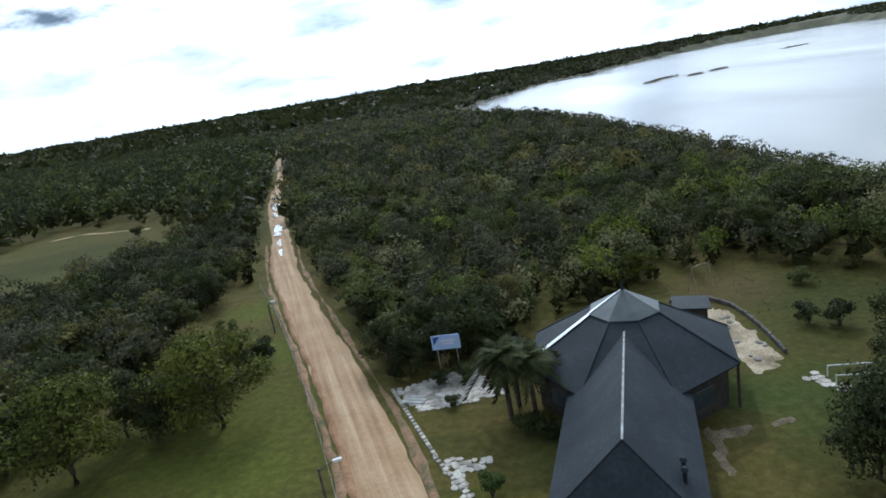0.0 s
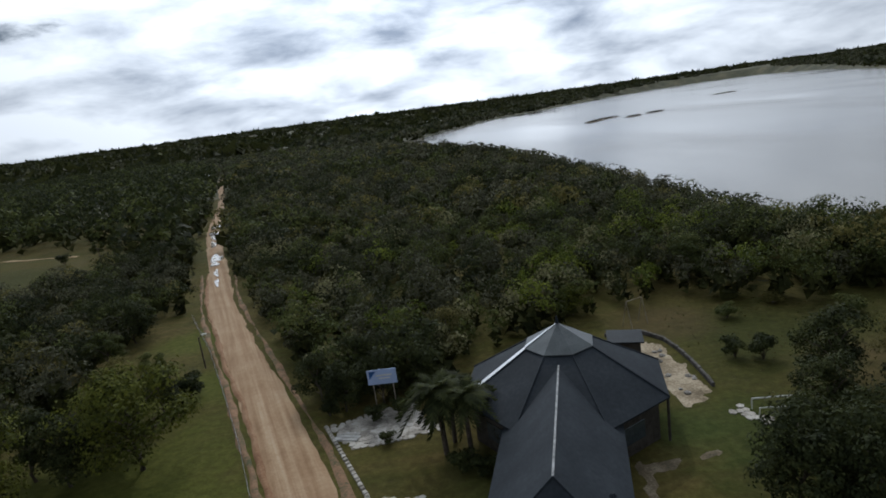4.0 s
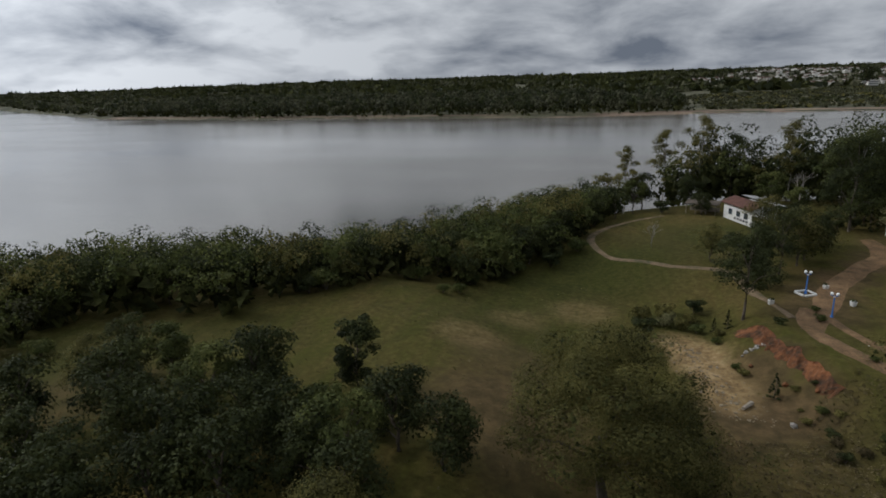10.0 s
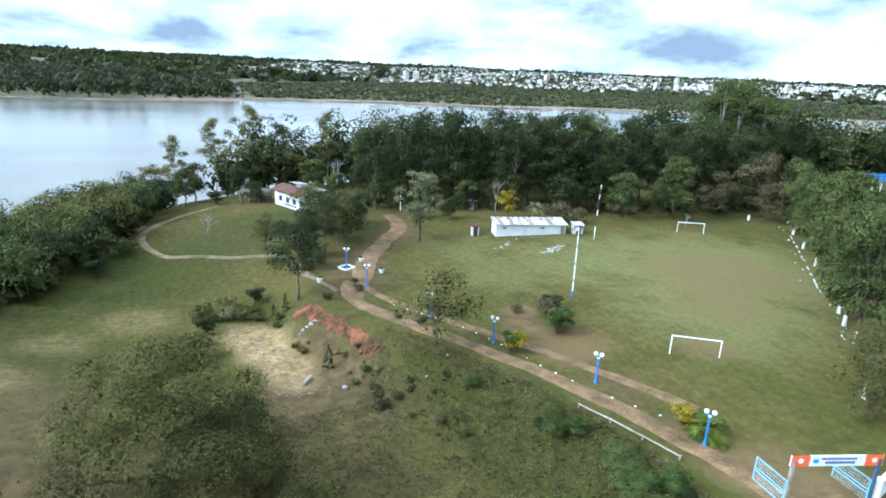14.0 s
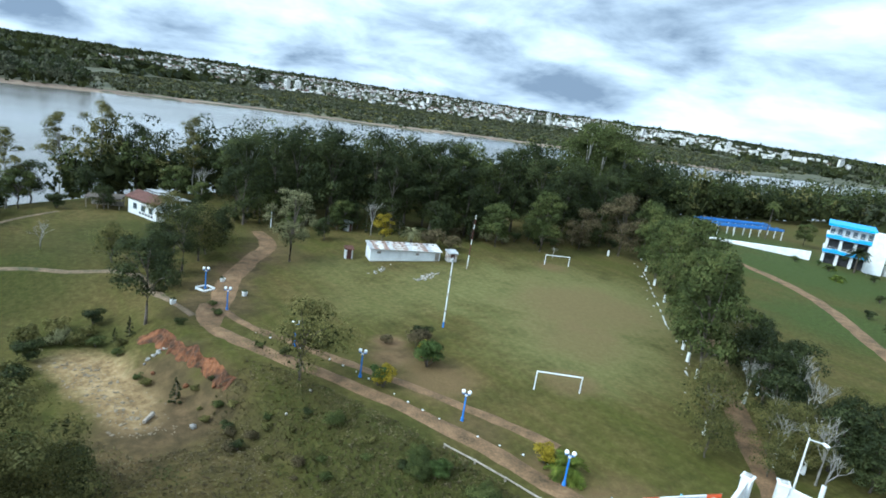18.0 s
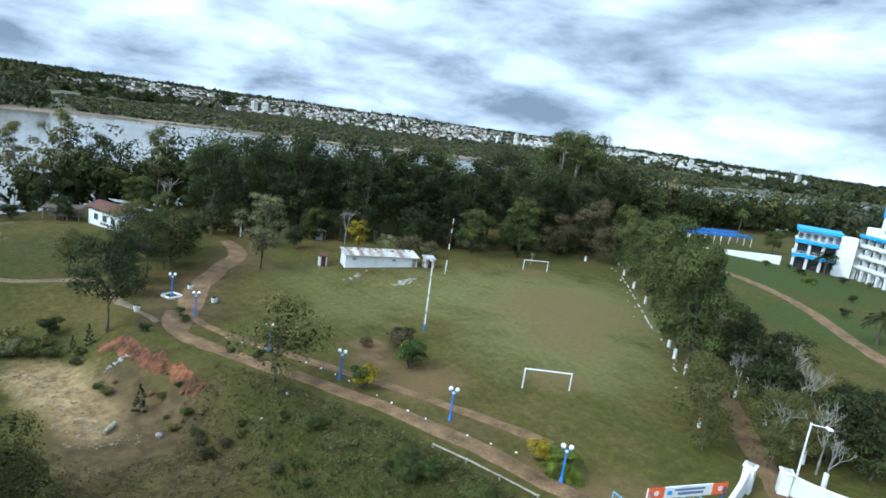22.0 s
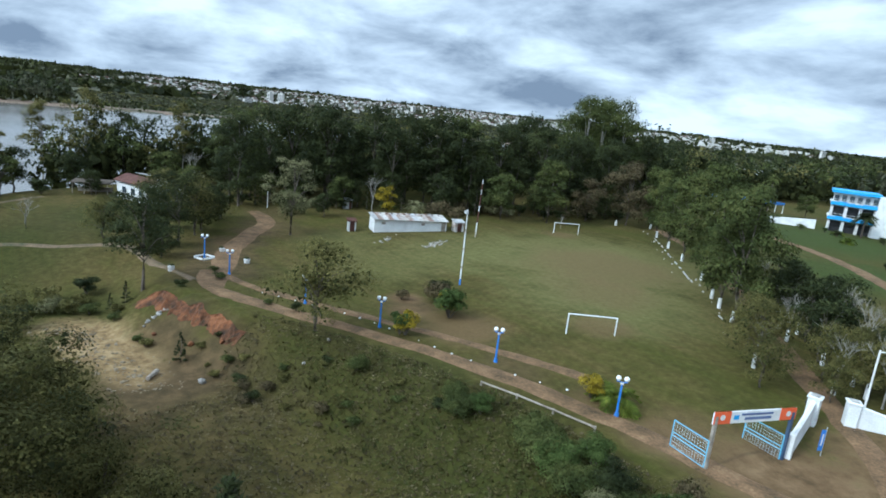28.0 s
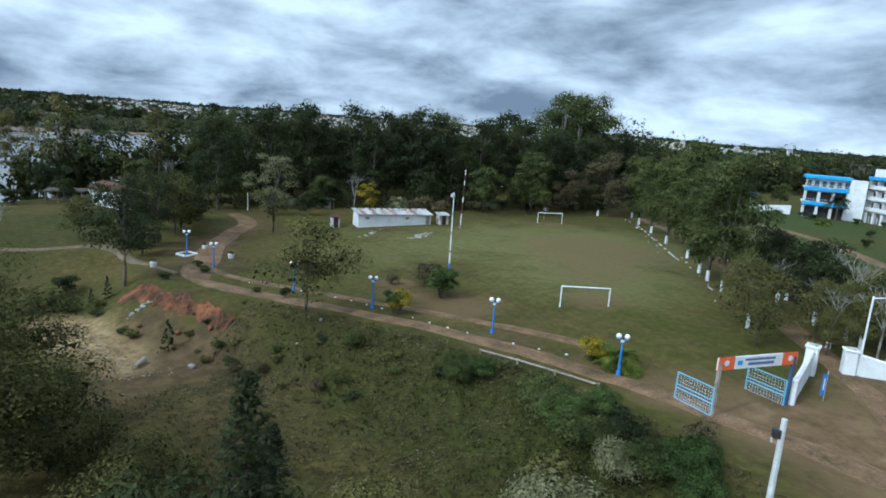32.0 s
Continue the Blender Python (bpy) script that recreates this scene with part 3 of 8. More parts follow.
def path_strip(name, line, width, mat, label, lift=0.06, ragged=0.35, category="road", seed=1, cross=6, offset=0.0):
    """A road draped on the ground, with a wandering edge and a slight crown."""
    rnd = random.Random(seed)
    pts = [Vector((*p, 0)) for p in line]
    samples = []
    for i in range(len(pts) - 1):
        p0, p1, p2, p3 = pts[max(i - 1, 0)], pts[i], pts[i + 1], pts[min(i + 2, len(pts) - 1)]
        n = max(2, int((p2 - p1).length / 1.5))
        for k in range(n):
            t = k / n
            samples.append(0.5 * (2 * p1 + (p2 - p0) * t + (2 * p0 - 5 * p1 + 4 * p2 - p3) * t * t + (3 * p1 - p0 - 3 * p2 + p3) * t ** 3))
    samples.append(pts[-1])
    verts, faces = [], []
    for i, s in enumerate(samples):
        d = (samples[min(i + 1, len(samples) - 1)] - samples[max(i - 1, 0)]).normalized()
        side = Vector((-d.y, d.x, 0))
        s = s + side * offset
        w = width(i / (len(samples) - 1)) if callable(width) else width
        k = i * 0.35 + seed * 5
        wl = w / 2 + ragged * (0.5 * math.sin(k) + 0.3 * math.sin(2.7 * k + 1)) + rnd.uniform(-0.12, 0.12)
        wr = w / 2 + ragged * (0.5 * math.sin(0.8 * k + 2) + 0.3 * math.sin(3.1 * k)) + rnd.uniform(-0.12, 0.12)
        for j in range(cross + 1):
            u = j / cross
            q = s + side * (-wl * (1 - u) + wr * u)
            edge = min(u, 1 - u)
            rut = -0.03 if j in (1, cross - 1) else 0.0
            verts.append((q.x, q.y, gz(q.x, q.y) + (lift if edge > 0 else -0.02) + 0.04 * math.sin(math.pi * u) + rut))
    c = cross + 1
    for i in range(len(samples) - 1):
        for j in range(cross):
            faces.append((i * c + j, (i + 1) * c + j, (i + 1) * c + j + 1, i * c + j + 1))
    return tagged(mesh_object(name, verts, faces, mat, smooth_shade=True), label, category, kind="structure")


MAIN_ROAD = ((14, -40), (12, -35), (9, -28), (3, -10), (-4, 20), (-9.5, 42), (-14, 56), (-22.2, 79), (-30.8, 104), (-38.2, 132), (-46, 160), (-57, 202), (-78, 300), (-106, 411), (-150, 600))
path_strip("road", MAIN_ROAD, lambda t: 5.8 - 2.4 * min(1, t * 2.0), M["main_road"], "wide graded dirt road with reddish ruts", lift=0.15, seed=3, ragged=0.25)
for k, (off, w, mat) in enumerate(((2.5, 1.0, "rut"), (3.6, 1.0, "verge"), (-3.5, 0.9, "verge"))):
    path_strip("road_rut", MAIN_ROAD[2:10], lambda t, w=w: w * (1 - 0.5 * t), M[mat], "packed rut along the dirt road", lift=0.19 if mat != "verge" else 0.12, seed=20 + k, cross=3, offset=off * 0.92, ragged=0.3)
path_strip("road_field", ((-134, 198), (-122, 200), (-108, 195), (-94, 188)), 1.8, M["rut_pale"], "pale worn track across the west clearing", seed=12)
path_strip("road_lane", LANE, 2.3, M["dirt_road"], "narrow dirt lane along the lamp posts", seed=4)
path_strip("road_upper_lane", ((38, -46), (43, -44), (54, -39.3), (64, -34.5), (75, -29), (84, -27)), 1.6, M["dirt_road"], "second worn dirt lane beside the lamp posts", seed=5)
path_strip("road_to_house", ((76, -24.6), (84, -28), (93, -31.5), (103, -38), (112, -44), (122, -45)), lambda t: 2.5 + 1.2 * math.sin(3.1 * t), M["dirt_road"], "dirt track towards the white house", seed=6)
path_strip("road_loop", ((80, -23.5), (90, -21.5), (99, -19), (103, -10), (108, -1), (118, 2), (130, -4), (138, -12)), 1.3, M["track"], "curving worn dirt loop on the meadow", seed=7)
path_strip("road_side", ((16, -46), (19, -52), (28, -62.5), (38, -75), (52, -93), (70, -112), (86, -124)), 2.6, M["dirt_road"], "shaded dirt track under the tree row", seed=8)
path_strip("road_hotel", ((6, -92), (24, -105), (38, -120), (59, -143), (79, -154), (95, -160), (110, -158)), 3.4, M["dirt_road"], "curved dirt drive across the hotel lawn", seed=9)

# shallow water standing in the far part of the road


def puddle(x, y, long, wide, turn, seed):
    n, ring_pts = 22, []
    c, q = math.cos(radians(turn)), math.sin(radians(turn))
    for k in range(n):
        a = k * 6.2832 / n
        r = 1 + 0.22 * math.sin(3 * a + seed) + 0.13 * math.sin(5 * a + 2 * seed)
        u, v = math.cos(a) * long * r, math.sin(a) * wide * r
        ring_pts.append((x + c * u - q * v, y + q * u + c * v))
    zz = max(gz(*p) for p in ring_pts) + 0.22
    verts = [(px, py, zz) for px, py in ring_pts] + [(px, py, zz - 0.5) for px, py in ring_pts]
    faces = [tuple(range(n))] + [(k, k + n, (k + 1) % n + n, (k + 1) % n) for k in range(n)]
    return tagged(mesh_object("water_puddle", verts, faces, M["puddle"]), "shallow bright puddle standing on the dirt road", "puddle", kind="structure")


M["puddle"] = material("puddle_water", ((0.4, (0.20, 0.17, 0.13)), (0.6, (0.30, 0.26, 0.21))), scale=0.8, rough=0.10, spec=1.0)
for px, py, long, wide, turn, seed in ((-42.6, 148, 4.6, 1.5, 106, 1), (-41.2, 141, 2.2, 0.9, 106, 2), (-38.4, 131, 4.0, 0.45, 105, 3), (-35.9, 121.5, 3.6, 0.4, 104, 4), (-53.0, 187, 8.0, 1.4, 105, 5), (-57.6, 206, 4.2, 1.6, 102, 6), (-49.0, 170, 5.0, 0.7, 106, 7)):
    puddle(px, py, long, wide, turn, seed)

# ---- building tools ----


def part(name, bm, mat, parent=None, label=""):
    """Links a bmesh as one mesh object under a thing or a part."""
    me = bpy.data.meshes.new(name)
    bm.to_mesh(me)
    bm.free()
    me.materials.append(mat)
    ob = new(name, me)
    ob.parent = parent
    if label:
        ob["label"] = label
    return ob


def thing(name, x, y, z, label, category, turn=0.0, group=""):
    """An Empty at the thing's base, to hold its parts."""
    ob = new(name)
    ob.matrix_world = pose(x, y, z, 0, 0, turn)
    return tagged(ob, label, category, group)


def box(sx, sy, sz, x=0.0, y=0.0, z=0.0, bevel=0.02, bm=None, turn=0.0, tilt=None):
    """A bevelled box; x, y are its centre, z its underside."""
    b = bmesh.new()
    bmesh.ops.create_cube(b, size=1.0, matrix=Matrix.Diagonal((sx, sy, sz, 1)))
    if bevel:
        bmesh.ops.bevel(b, geom=b.edges[:], offset=min(bevel, min(sx, sy, sz) * 0.3), segments=1, affect="EDGES")
    m = Matrix.Translation((x, y, z + sz / 2)) @ Matrix.Rotation(radians(turn), 4, "Z")
    if tilt:
        m = m @ Euler([radians(a) for a in tilt]).to_matrix().to_4x4()
    b.transform(m)
    return join(b, bm)


def join(b, bm):
    if bm is None:
        return b
    tmp = bpy.data.meshes.new("tmp")
    b.to_mesh(tmp)
    b.free()
    bm.from_mesh(tmp)
    bpy.data.meshes.remove(tmp)
    return bm


def rod(p, q, r0, r1=None, n=8, bm=None):
    """A tapered round bar between two points."""
    p, q = Vector(p), Vector(q)
    b = bmesh.new()
    bmesh.ops.create_cone(b, cap_ends=True, segments=n, radius1=r0, radius2=r0 if r1 is None else r1, depth=(q - p).length)
    b.transform(Matrix.Translation((p + q) / 2) @ (q - p).to_track_quat("Z", "Y").to_matrix().to_4x4())
    return join(b, bm)


def slab(points, thick, bm=None):
    """A plate of that thickness below the outline given, corner by corner."""
    b = bmesh.new()
    top = [b.verts.new(p) for p in points]
    low = [b.verts.new((p[0], p[1], p[2] - thick)) for p in points]
    b.faces.new(top)
    b.faces.new(low[::-1])
    n = len(points)
    for i in range(n):
        b.faces.new((top[i], low[i], low[(i + 1) % n], top[(i + 1) % n]))
    bmesh.ops.recalc_face_normals(b, faces=b.faces[:])
    return join(b, bm)


def stone_bm(size, rnd, flat=0.6):
    b = bmesh.new()
    bmesh.ops.create_icosphere(b, subdivisions=1, radius=size)
    for v in b.verts:
        v.co *= rnd.uniform(0.75, 1.15)
        v.co.z *= flat
    return b


# ---- trees ----


class Soup:
    """Vertices and faces gathered fast for one mesh."""

    def __init__(self):
        self.v, self.f, self.n, self.dark = [], [], 0, 0

    def add(self, verts, faces):
        self.v.append(np.asarray(verts, float))
        self.f.extend([tuple(int(i) + self.n for i in f) for f in faces])
        self.n += len(verts)

    def leaflets(self, centres, normals, sizes, rng, aspect=0.6):
        """One leaf or sprig at each centre, facing about along its normal."""
        n = len(centres)
        a = rng.normal(size=(n, 3))
        a -= normals * (a * normals).sum(1, keepdims=True)
        a /= np.linalg.norm(a, axis=1, keepdims=True) + 1e-9
        b = np.cross(normals, a)
        s = sizes[:, None]
        c = centres
        q = np.stack([c - a * s - b * s * aspect * 0.7, c + a * s * 0.95 - b * s * aspect * 0.25, c - a * s * 0.25 + b * s * aspect * 1.25], 1).reshape(-1, 3)
        self.v.append(q)
        self.f.extend(map(tuple, (self.n + np.arange(n)[:, None] * 3 + np.arange(3)).tolist()))
        self.n += 3 * n

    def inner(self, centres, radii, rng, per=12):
        """Inner leaves and twigs that close the crown, with its shade in their dark colour, to be added last."""
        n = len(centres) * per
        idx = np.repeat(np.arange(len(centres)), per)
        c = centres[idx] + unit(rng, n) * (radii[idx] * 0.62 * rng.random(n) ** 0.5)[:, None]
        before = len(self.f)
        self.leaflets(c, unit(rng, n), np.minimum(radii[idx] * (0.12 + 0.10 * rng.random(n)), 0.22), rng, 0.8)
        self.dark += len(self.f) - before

    def tube(self, path, radii, sides=6):
        rings = []
        path = [Vector(p) for p in path]
        for i, p in enumerate(path):
            d = (path[min(i + 1, len(path) - 1)] - path[max(i - 1, 0)]).normalized()
            q = d.to_track_quat("Z", "Y")
            rings.append([p + q @ Vector((math.cos(k * 6.2832 / sides) * radii[i], math.sin(k * 6.2832 / sides) * radii[i], 0)) for k in range(sides)])
        faces = [(i * sides + k, i * sides + (k + 1) % sides, (i + 1) * sides + (k + 1) % sides, (i + 1) * sides + k) for i in range(len(path) - 1) for k in range(sides)]
        self.add([tuple(v) for r in rings for v in r], faces)

    def mesh(self, name, mat, smooth_shade=False):
        me = bpy.data.meshes.new(name)
        v = np.concatenate(self.v) if self.v else np.zeros((0, 3))
        me.from_pydata(v.tolist(), [], self.f)
        me.materials.append(mat)
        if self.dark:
            me.materials.append(M["leaf_core_shade"])
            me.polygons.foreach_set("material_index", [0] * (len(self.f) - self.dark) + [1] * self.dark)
        if smooth_shade:
            me.polygons.foreach_set("use_smooth", [True] * len(me.polygons))
        me.update()
        return me


def unit(rng, n):
    v = rng.normal(size=(n, 3))
    return v / (np.linalg.norm(v, axis=1, keepdims=True) + 1e-9)


def crown_points(rng, centres, radii, per):
    """Leaf places on the shells of clumps, with outward normals, thinned at random."""
    n = len(centres) * per
    u = unit(rng, n)
    u[:, 2] = np.where(u[:, 2] < -0.35, -u[:, 2] * 0.6, u[:, 2])
    idx = np.repeat(np.arange(len(centres)), per)
    r = radii[idx] * (0.62 + 0.46 * rng.random(n) ** 0.7)
    pts = centres[idx] + u * r[:, None] * np.array([1, 1, 0.8])
    nor = u + rng.normal(size=(n, 3)) * 0.28 + np.array([0, 0, 0.2])
    return pts, nor / np.linalg.norm(nor, axis=1, keepdims=True)


def make_tree(name, seed, height, spread, base=0.3, clumps=22, per=70, leaf=0.3, trunk_r=0.18, leaf_mat="leaf_mid", bark="bark", shape="round", label="", category="tree", lean=0.0, core=0.62, puff=1.0):
    """A tree at the origin: tapered trunk with limbs, and a crown of leaf clumps."""
    rng = np.random.default_rng(seed)
    root = new(name)
    tagged(root, label, category)
    wood, leaves = Soup(), Soup()
    z0 = height * base
    k = rng.random(clumps)
    ang = rng.random(clumps) * 6.283
    t = (np.arange(clumps) + 0.5) / clumps
    if shape == "cone":
        prof = (1 - t) ** 0.8
        cz = z0 + (height - z0) * (t * 0.98)
        cr = spread * prof * (0.4 + 0.6 * k)
        rad = spread * (0.05 + 0.13 * prof)
    elif shape == "flat":
        cz = z0 + (height - z0) * (0.55 + 0.40 * t)
        cr = spread * np.sqrt(k) * 0.85
        rad = spread * (0.22 + 0.14 * rng.random(clumps))
    elif shape == "tall":
        cz = z0 + (height - z0) * (0.05 + 0.92 * t)
        cr = spread * np.sqrt(k) * (0.5 + 0.45 * np.sin(t * 3.0))
        rad = spread * (0.20 + 0.22 * rng.random(clumps))
    else:
        prof = np.sqrt(np.clip(1 - (2 * t - 0.85) ** 2 / 1.4, 0.05, 1))
        cz = z0 + (height - z0) * (0.08 + 0.80 * t)
        cr = spread * np.sqrt(k) * prof * 0.85
        rad = spread * (0.24 + 0.18 * rng.random(clumps))
    rad = rad * puff
    off = np.array([lean, 0.0])
    cen = np.stack([cr * np.cos(ang) + off[0] * cz / height, cr * np.sin(ang) + off[1], cz], -1)
    pts, nor = crown_points(rng, cen, rad, per)
    leaves.leaflets(pts, nor, leaf * (0.6 + 0.8 * rng.random(len(pts))), rng)
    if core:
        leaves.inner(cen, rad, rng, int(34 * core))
    top = height * (0.92 if shape in ("cone", "tall") else 0.62)
    wob = rng.normal(size=(6, 2)) * trunk_r * 0.9
    path = [(wob[i][0] * (i > 0) + lean * i / 5 * top / height, wob[i][1] * (i > 0), top * i / 5 - (0.3 if i == 0 else 0)) for i in range(6)]
    wood.tube(path, [trunk_r * (1.25 if i == 0 else 1) * (1 - 0.155 * i) for i in range(6)])
    for c in cen[rng.permutation(clumps)[: min(clumps, 11)]]:
        h = min(max(z0 * 0.9, c[2] * 0.6), top * 0.9)
        f = h / top * 5
        i = min(int(f), 4)
        s = Vector(path[i]).lerp(Vector(path[i + 1]), f - i)
        mid = s.lerp(Vector(c), 0.5) + Vector((0, 0, 0.05 * height))
        wood.tube([s, mid, c], [trunk_r * 0.42, trunk_r * 0.28, trunk_r * 0.1], 5)
    a = new("trunk", wood.mesh("trunk", M[bark], True))
    b = new("crown", leaves.mesh("crown", M[leaf_mat]))
    a.parent = b.parent = root
    return root


def make_bush(name, seed, height, spread, per=45, leaf=0.14, leaf_mat="leaf_mid", label="", clumps=9):
    rng = np.random.default_rng(seed)
    root = new(name)
    tagged(root, label, "bush")
    wood, leaves = Soup(), Soup()
    ang, k = rng.random(clumps) * 6.283, rng.random(clumps)
    cen = np.stack([spread * 0.6 * np.sqrt(k) * np.cos(ang), spread * 0.6 * np.sqrt(k) * np.sin(ang), height * (0.3 + 0.42 * rng.random(clumps))], -1)
    pts, nor = crown_points(rng, cen, spread * (0.3 + 0.2 * rng.random(clumps)), per)
    pts[:, 2] = np.maximum(pts[:, 2], 0.03)
    leaves.leaflets(pts, nor, leaf * (0.6 + 0.8 * rng.random(len(pts))), rng)
    cc = cen.copy()
    cc[:, 2] = np.maximum(cc[:, 2], spread * 0.2)
    leaves.inner(cc, np.full(clumps, spread * 0.42), rng, 11)
    for c in cen[:6]:
        wood.tube([(0, 0, -0.1), Vector(c) * 0.5, c], [0.05, 0.035, 0.012], 5)
    a = new("stem", wood.mesh("stem", M["bark"], True))
    b = new("foliage", leaves.mesh("foliage", M[leaf_mat]))
    a.parent = b.parent = root
    return root


def make_bare_tree(name, seed, height, spread, label, bark="pale_bark", r=0.16):
    """Leafless: limbs fork three times."""
    rng = random.Random(seed)
    root = new(name)
    tagged(root, label, "tree")
    wood, twigs = Soup(), Soup()

    def grow(p, d, length, rad, depth, soup):
        q = p + d * length
        mid = p + d * length * 0.5 + Vector((rng.uniform(-1, 1), rng.uniform(-1, 1), 0)) * length * 0.07
        (wood if depth < 2 else twigs).tube([p, mid, q], [rad, rad * 0.8, rad * 0.6], 6 if depth < 2 else 4)
        if depth < 4:
            for _ in range(3 if depth else 4):
                e = (d + Vector((rng.gauss(0, 0.55), rng.gauss(0, 0.55), rng.gauss(0.12, 0.25))) * (spread / height) * 1.6).normalized()
                grow(q, e, length * rng.uniform(0.55, 0.8), rad * 0.55, depth + 1, soup)

    grow(Vector((0, 0, -0.2)), Vector((0, 0, 1)), height * 0.32, r, 0, wood)
    a, b = new("trunk", wood.mesh("trunk", M[bark], True)), new("branchwork", twigs.mesh("branchwork", M[bark], True))
    a.parent = b.parent = root
    return root


def make_conifer(name, seed, height, spread, label):
    """A pointed conifer: a straight trunk with whorls of drooping, needle-covered branches."""
    rng = np.random.default_rng(seed)
    root = new(name)
    tagged(root, label, "conifer")
    wood, leaves = Soup(), Soup()
    wood.tube([(0, 0, -0.3), (0.03, 0, height * 0.5), (0, 0, height * 0.99)], [0.2, 0.12, 0.02], 7)
    tiers = 34
    for i in range(tiers):
        t = i / (tiers - 1)
        z0 = height * (0.10 + 0.88 * t)
        reach = spread * (1 - t) ** 0.85 * rng.uniform(0.75, 1.1) + 0.12
        count = 7 if t < 0.8 else 5
        for k in range(count):
            a = k * 6.283 / count + i * 1.3 + rng.normal() * 0.2
            r = reach * rng.uniform(0.7, 1.1)
            d = np.array([math.cos(a), math.sin(a), 0.0])
            tip = d * r + np.array([0, 0, z0 - 0.10 * r + 0.25 * t])
            mid = d * r * 0.55 + np.array([0, 0, z0 - 0.10 * r])
            wood.tube([(0, 0, z0), tuple(mid), tuple(tip)], [0.035, 0.022, 0.008], 3)
            n = int(26 + 60 * r / spread)
            u = rng.random(n) ** 0.7
            at = np.where(u[:, None] < 0.55, np.array([0, 0, z0]) + (mid - np.array([0, 0, z0])) * (u / 0.55)[:, None], mid + (tip - mid) * ((u - 0.55) / 0.45)[:, None])
            at = at + rng.normal(size=(n, 3)) * np.array([0.13, 0.13, 0.09]) * (0.5 + r / spread)
            nor = np.array([0, 0, 1.0]) + rng.normal(size=(n, 3)) * 0.6
            leaves.leaflets(at, nor / np.linalg.norm(nor, axis=1, keepdims=True), 0.08 + 0.07 * rng.random(n), rng, 0.35)
    a, b = new("trunk", wood.mesh("trunk", M["bark"], True)), new("crown", leaves.mesh("crown", M["leaf_dark"]))
    a.parent = b.parent = root
    return root


def make_palm(name, seed, height, frond, label, trunk_r=0.2, fronds=44, mat="leaf_mid"):
    rng = np.random.default_rng(seed)
    root = new(name)
    tagged(root, label, "palm tree")
    wood, leaves = Soup(), Soup()
    wood.tube([(0, 0, -0.2), (0.08, 0, height * 0.5), (0.12, 0.05, height)], [trunk_r * 1.2, trunk_r, trunk_r * 0.9], 8)
    for i in range(fronds):
        a, e = rng.random() * 6.283, rng.uniform(-0.1, 1.15)
        d = np.array([math.cos(a) * math.cos(e), math.sin(a) * math.cos(e), math.sin(e)])
        side = np.array([-math.sin(a), math.cos(a), 0])
        steps = 14
        pts = [np.array([0.12, 0.05, height]) + d * frond * k / steps + np.array([0, 0, -0.8 * frond * (k / steps) ** 2 * (0.5 + 0.5 * math.cos(e))]) for k in range(steps + 1)]
        leaves.tube([tuple(q) for q in pts[:-1:3]], [0.03] * len(pts[:-1:3]), 3)
        for k in range(1, steps + 1):
            w = frond * 0.24 * math.sin(2.9 * (k / steps) ** 0.7 + 0.12)
            for s in (-1, 1):
                tip = pts[k] + side * s * w + d * 0.12 * frond + np.array([0, 0, -0.55 * w])
                leaves.add([pts[k], pts[k - 1], tip], [(0, 1, 2)])
    a, b = new("trunk", wood.mesh("trunk", M["bark"], True)), new("crown", leaves.mesh("crown", M[mat]))
    a.parent = b.parent = root
    return root


def put(kind, x, y, scale=1.0, turn=None, sz=None, label="", group="", dz=0.0):
    """A copy of a tree or bush, standing on the ground."""
    turn = (x * 37.7 + y * 91.3) % 360 if turn is None else turn
    ob = copy_thing(kind, pose(x, y, gz(x, y) + dz, 0, 0, turn))
    ob.scale = (scale, scale, scale * (sz or 1.0))
    if label:
        ob["label"] = label
    if group:
        ob["group"] = group
    return ob

# ---- woods and trees ----


def in_poly(x, y, poly):
    inside = np.zeros(np.shape(x), bool)
    for (ax, ay), (bx, by) in zip(poly, poly[1:] + poly[:1]):
        if ay != by:
            inside ^= ((ay > y) != (by > y)) & (x < (bx - ax) * (y - ay) / (by - ay) + ax)
    return inside


def scatter(poly, spacing, seed, jitter=0.9):
    """Places in an area, about that far apart."""
    rng = np.random.default_rng(seed)
    p = np.array(poly, float)
    xs, ys = np.meshgrid(np.arange(p[:, 0].min(), p[:, 0].max(), spacing), np.arange(p[:, 1].min(), p[:, 1].max(), spacing))
    x = xs.ravel() + rng.uniform(-jitter, jitter, xs.size) * spacing * 0.55
    y = ys.ravel() + rng.uniform(-jitter, jitter, xs.size) * spacing * 0.55
    ok = in_poly(x, y, poly) & (river_distance(x, y) > 1.0)
    return x[ok], y[ok]


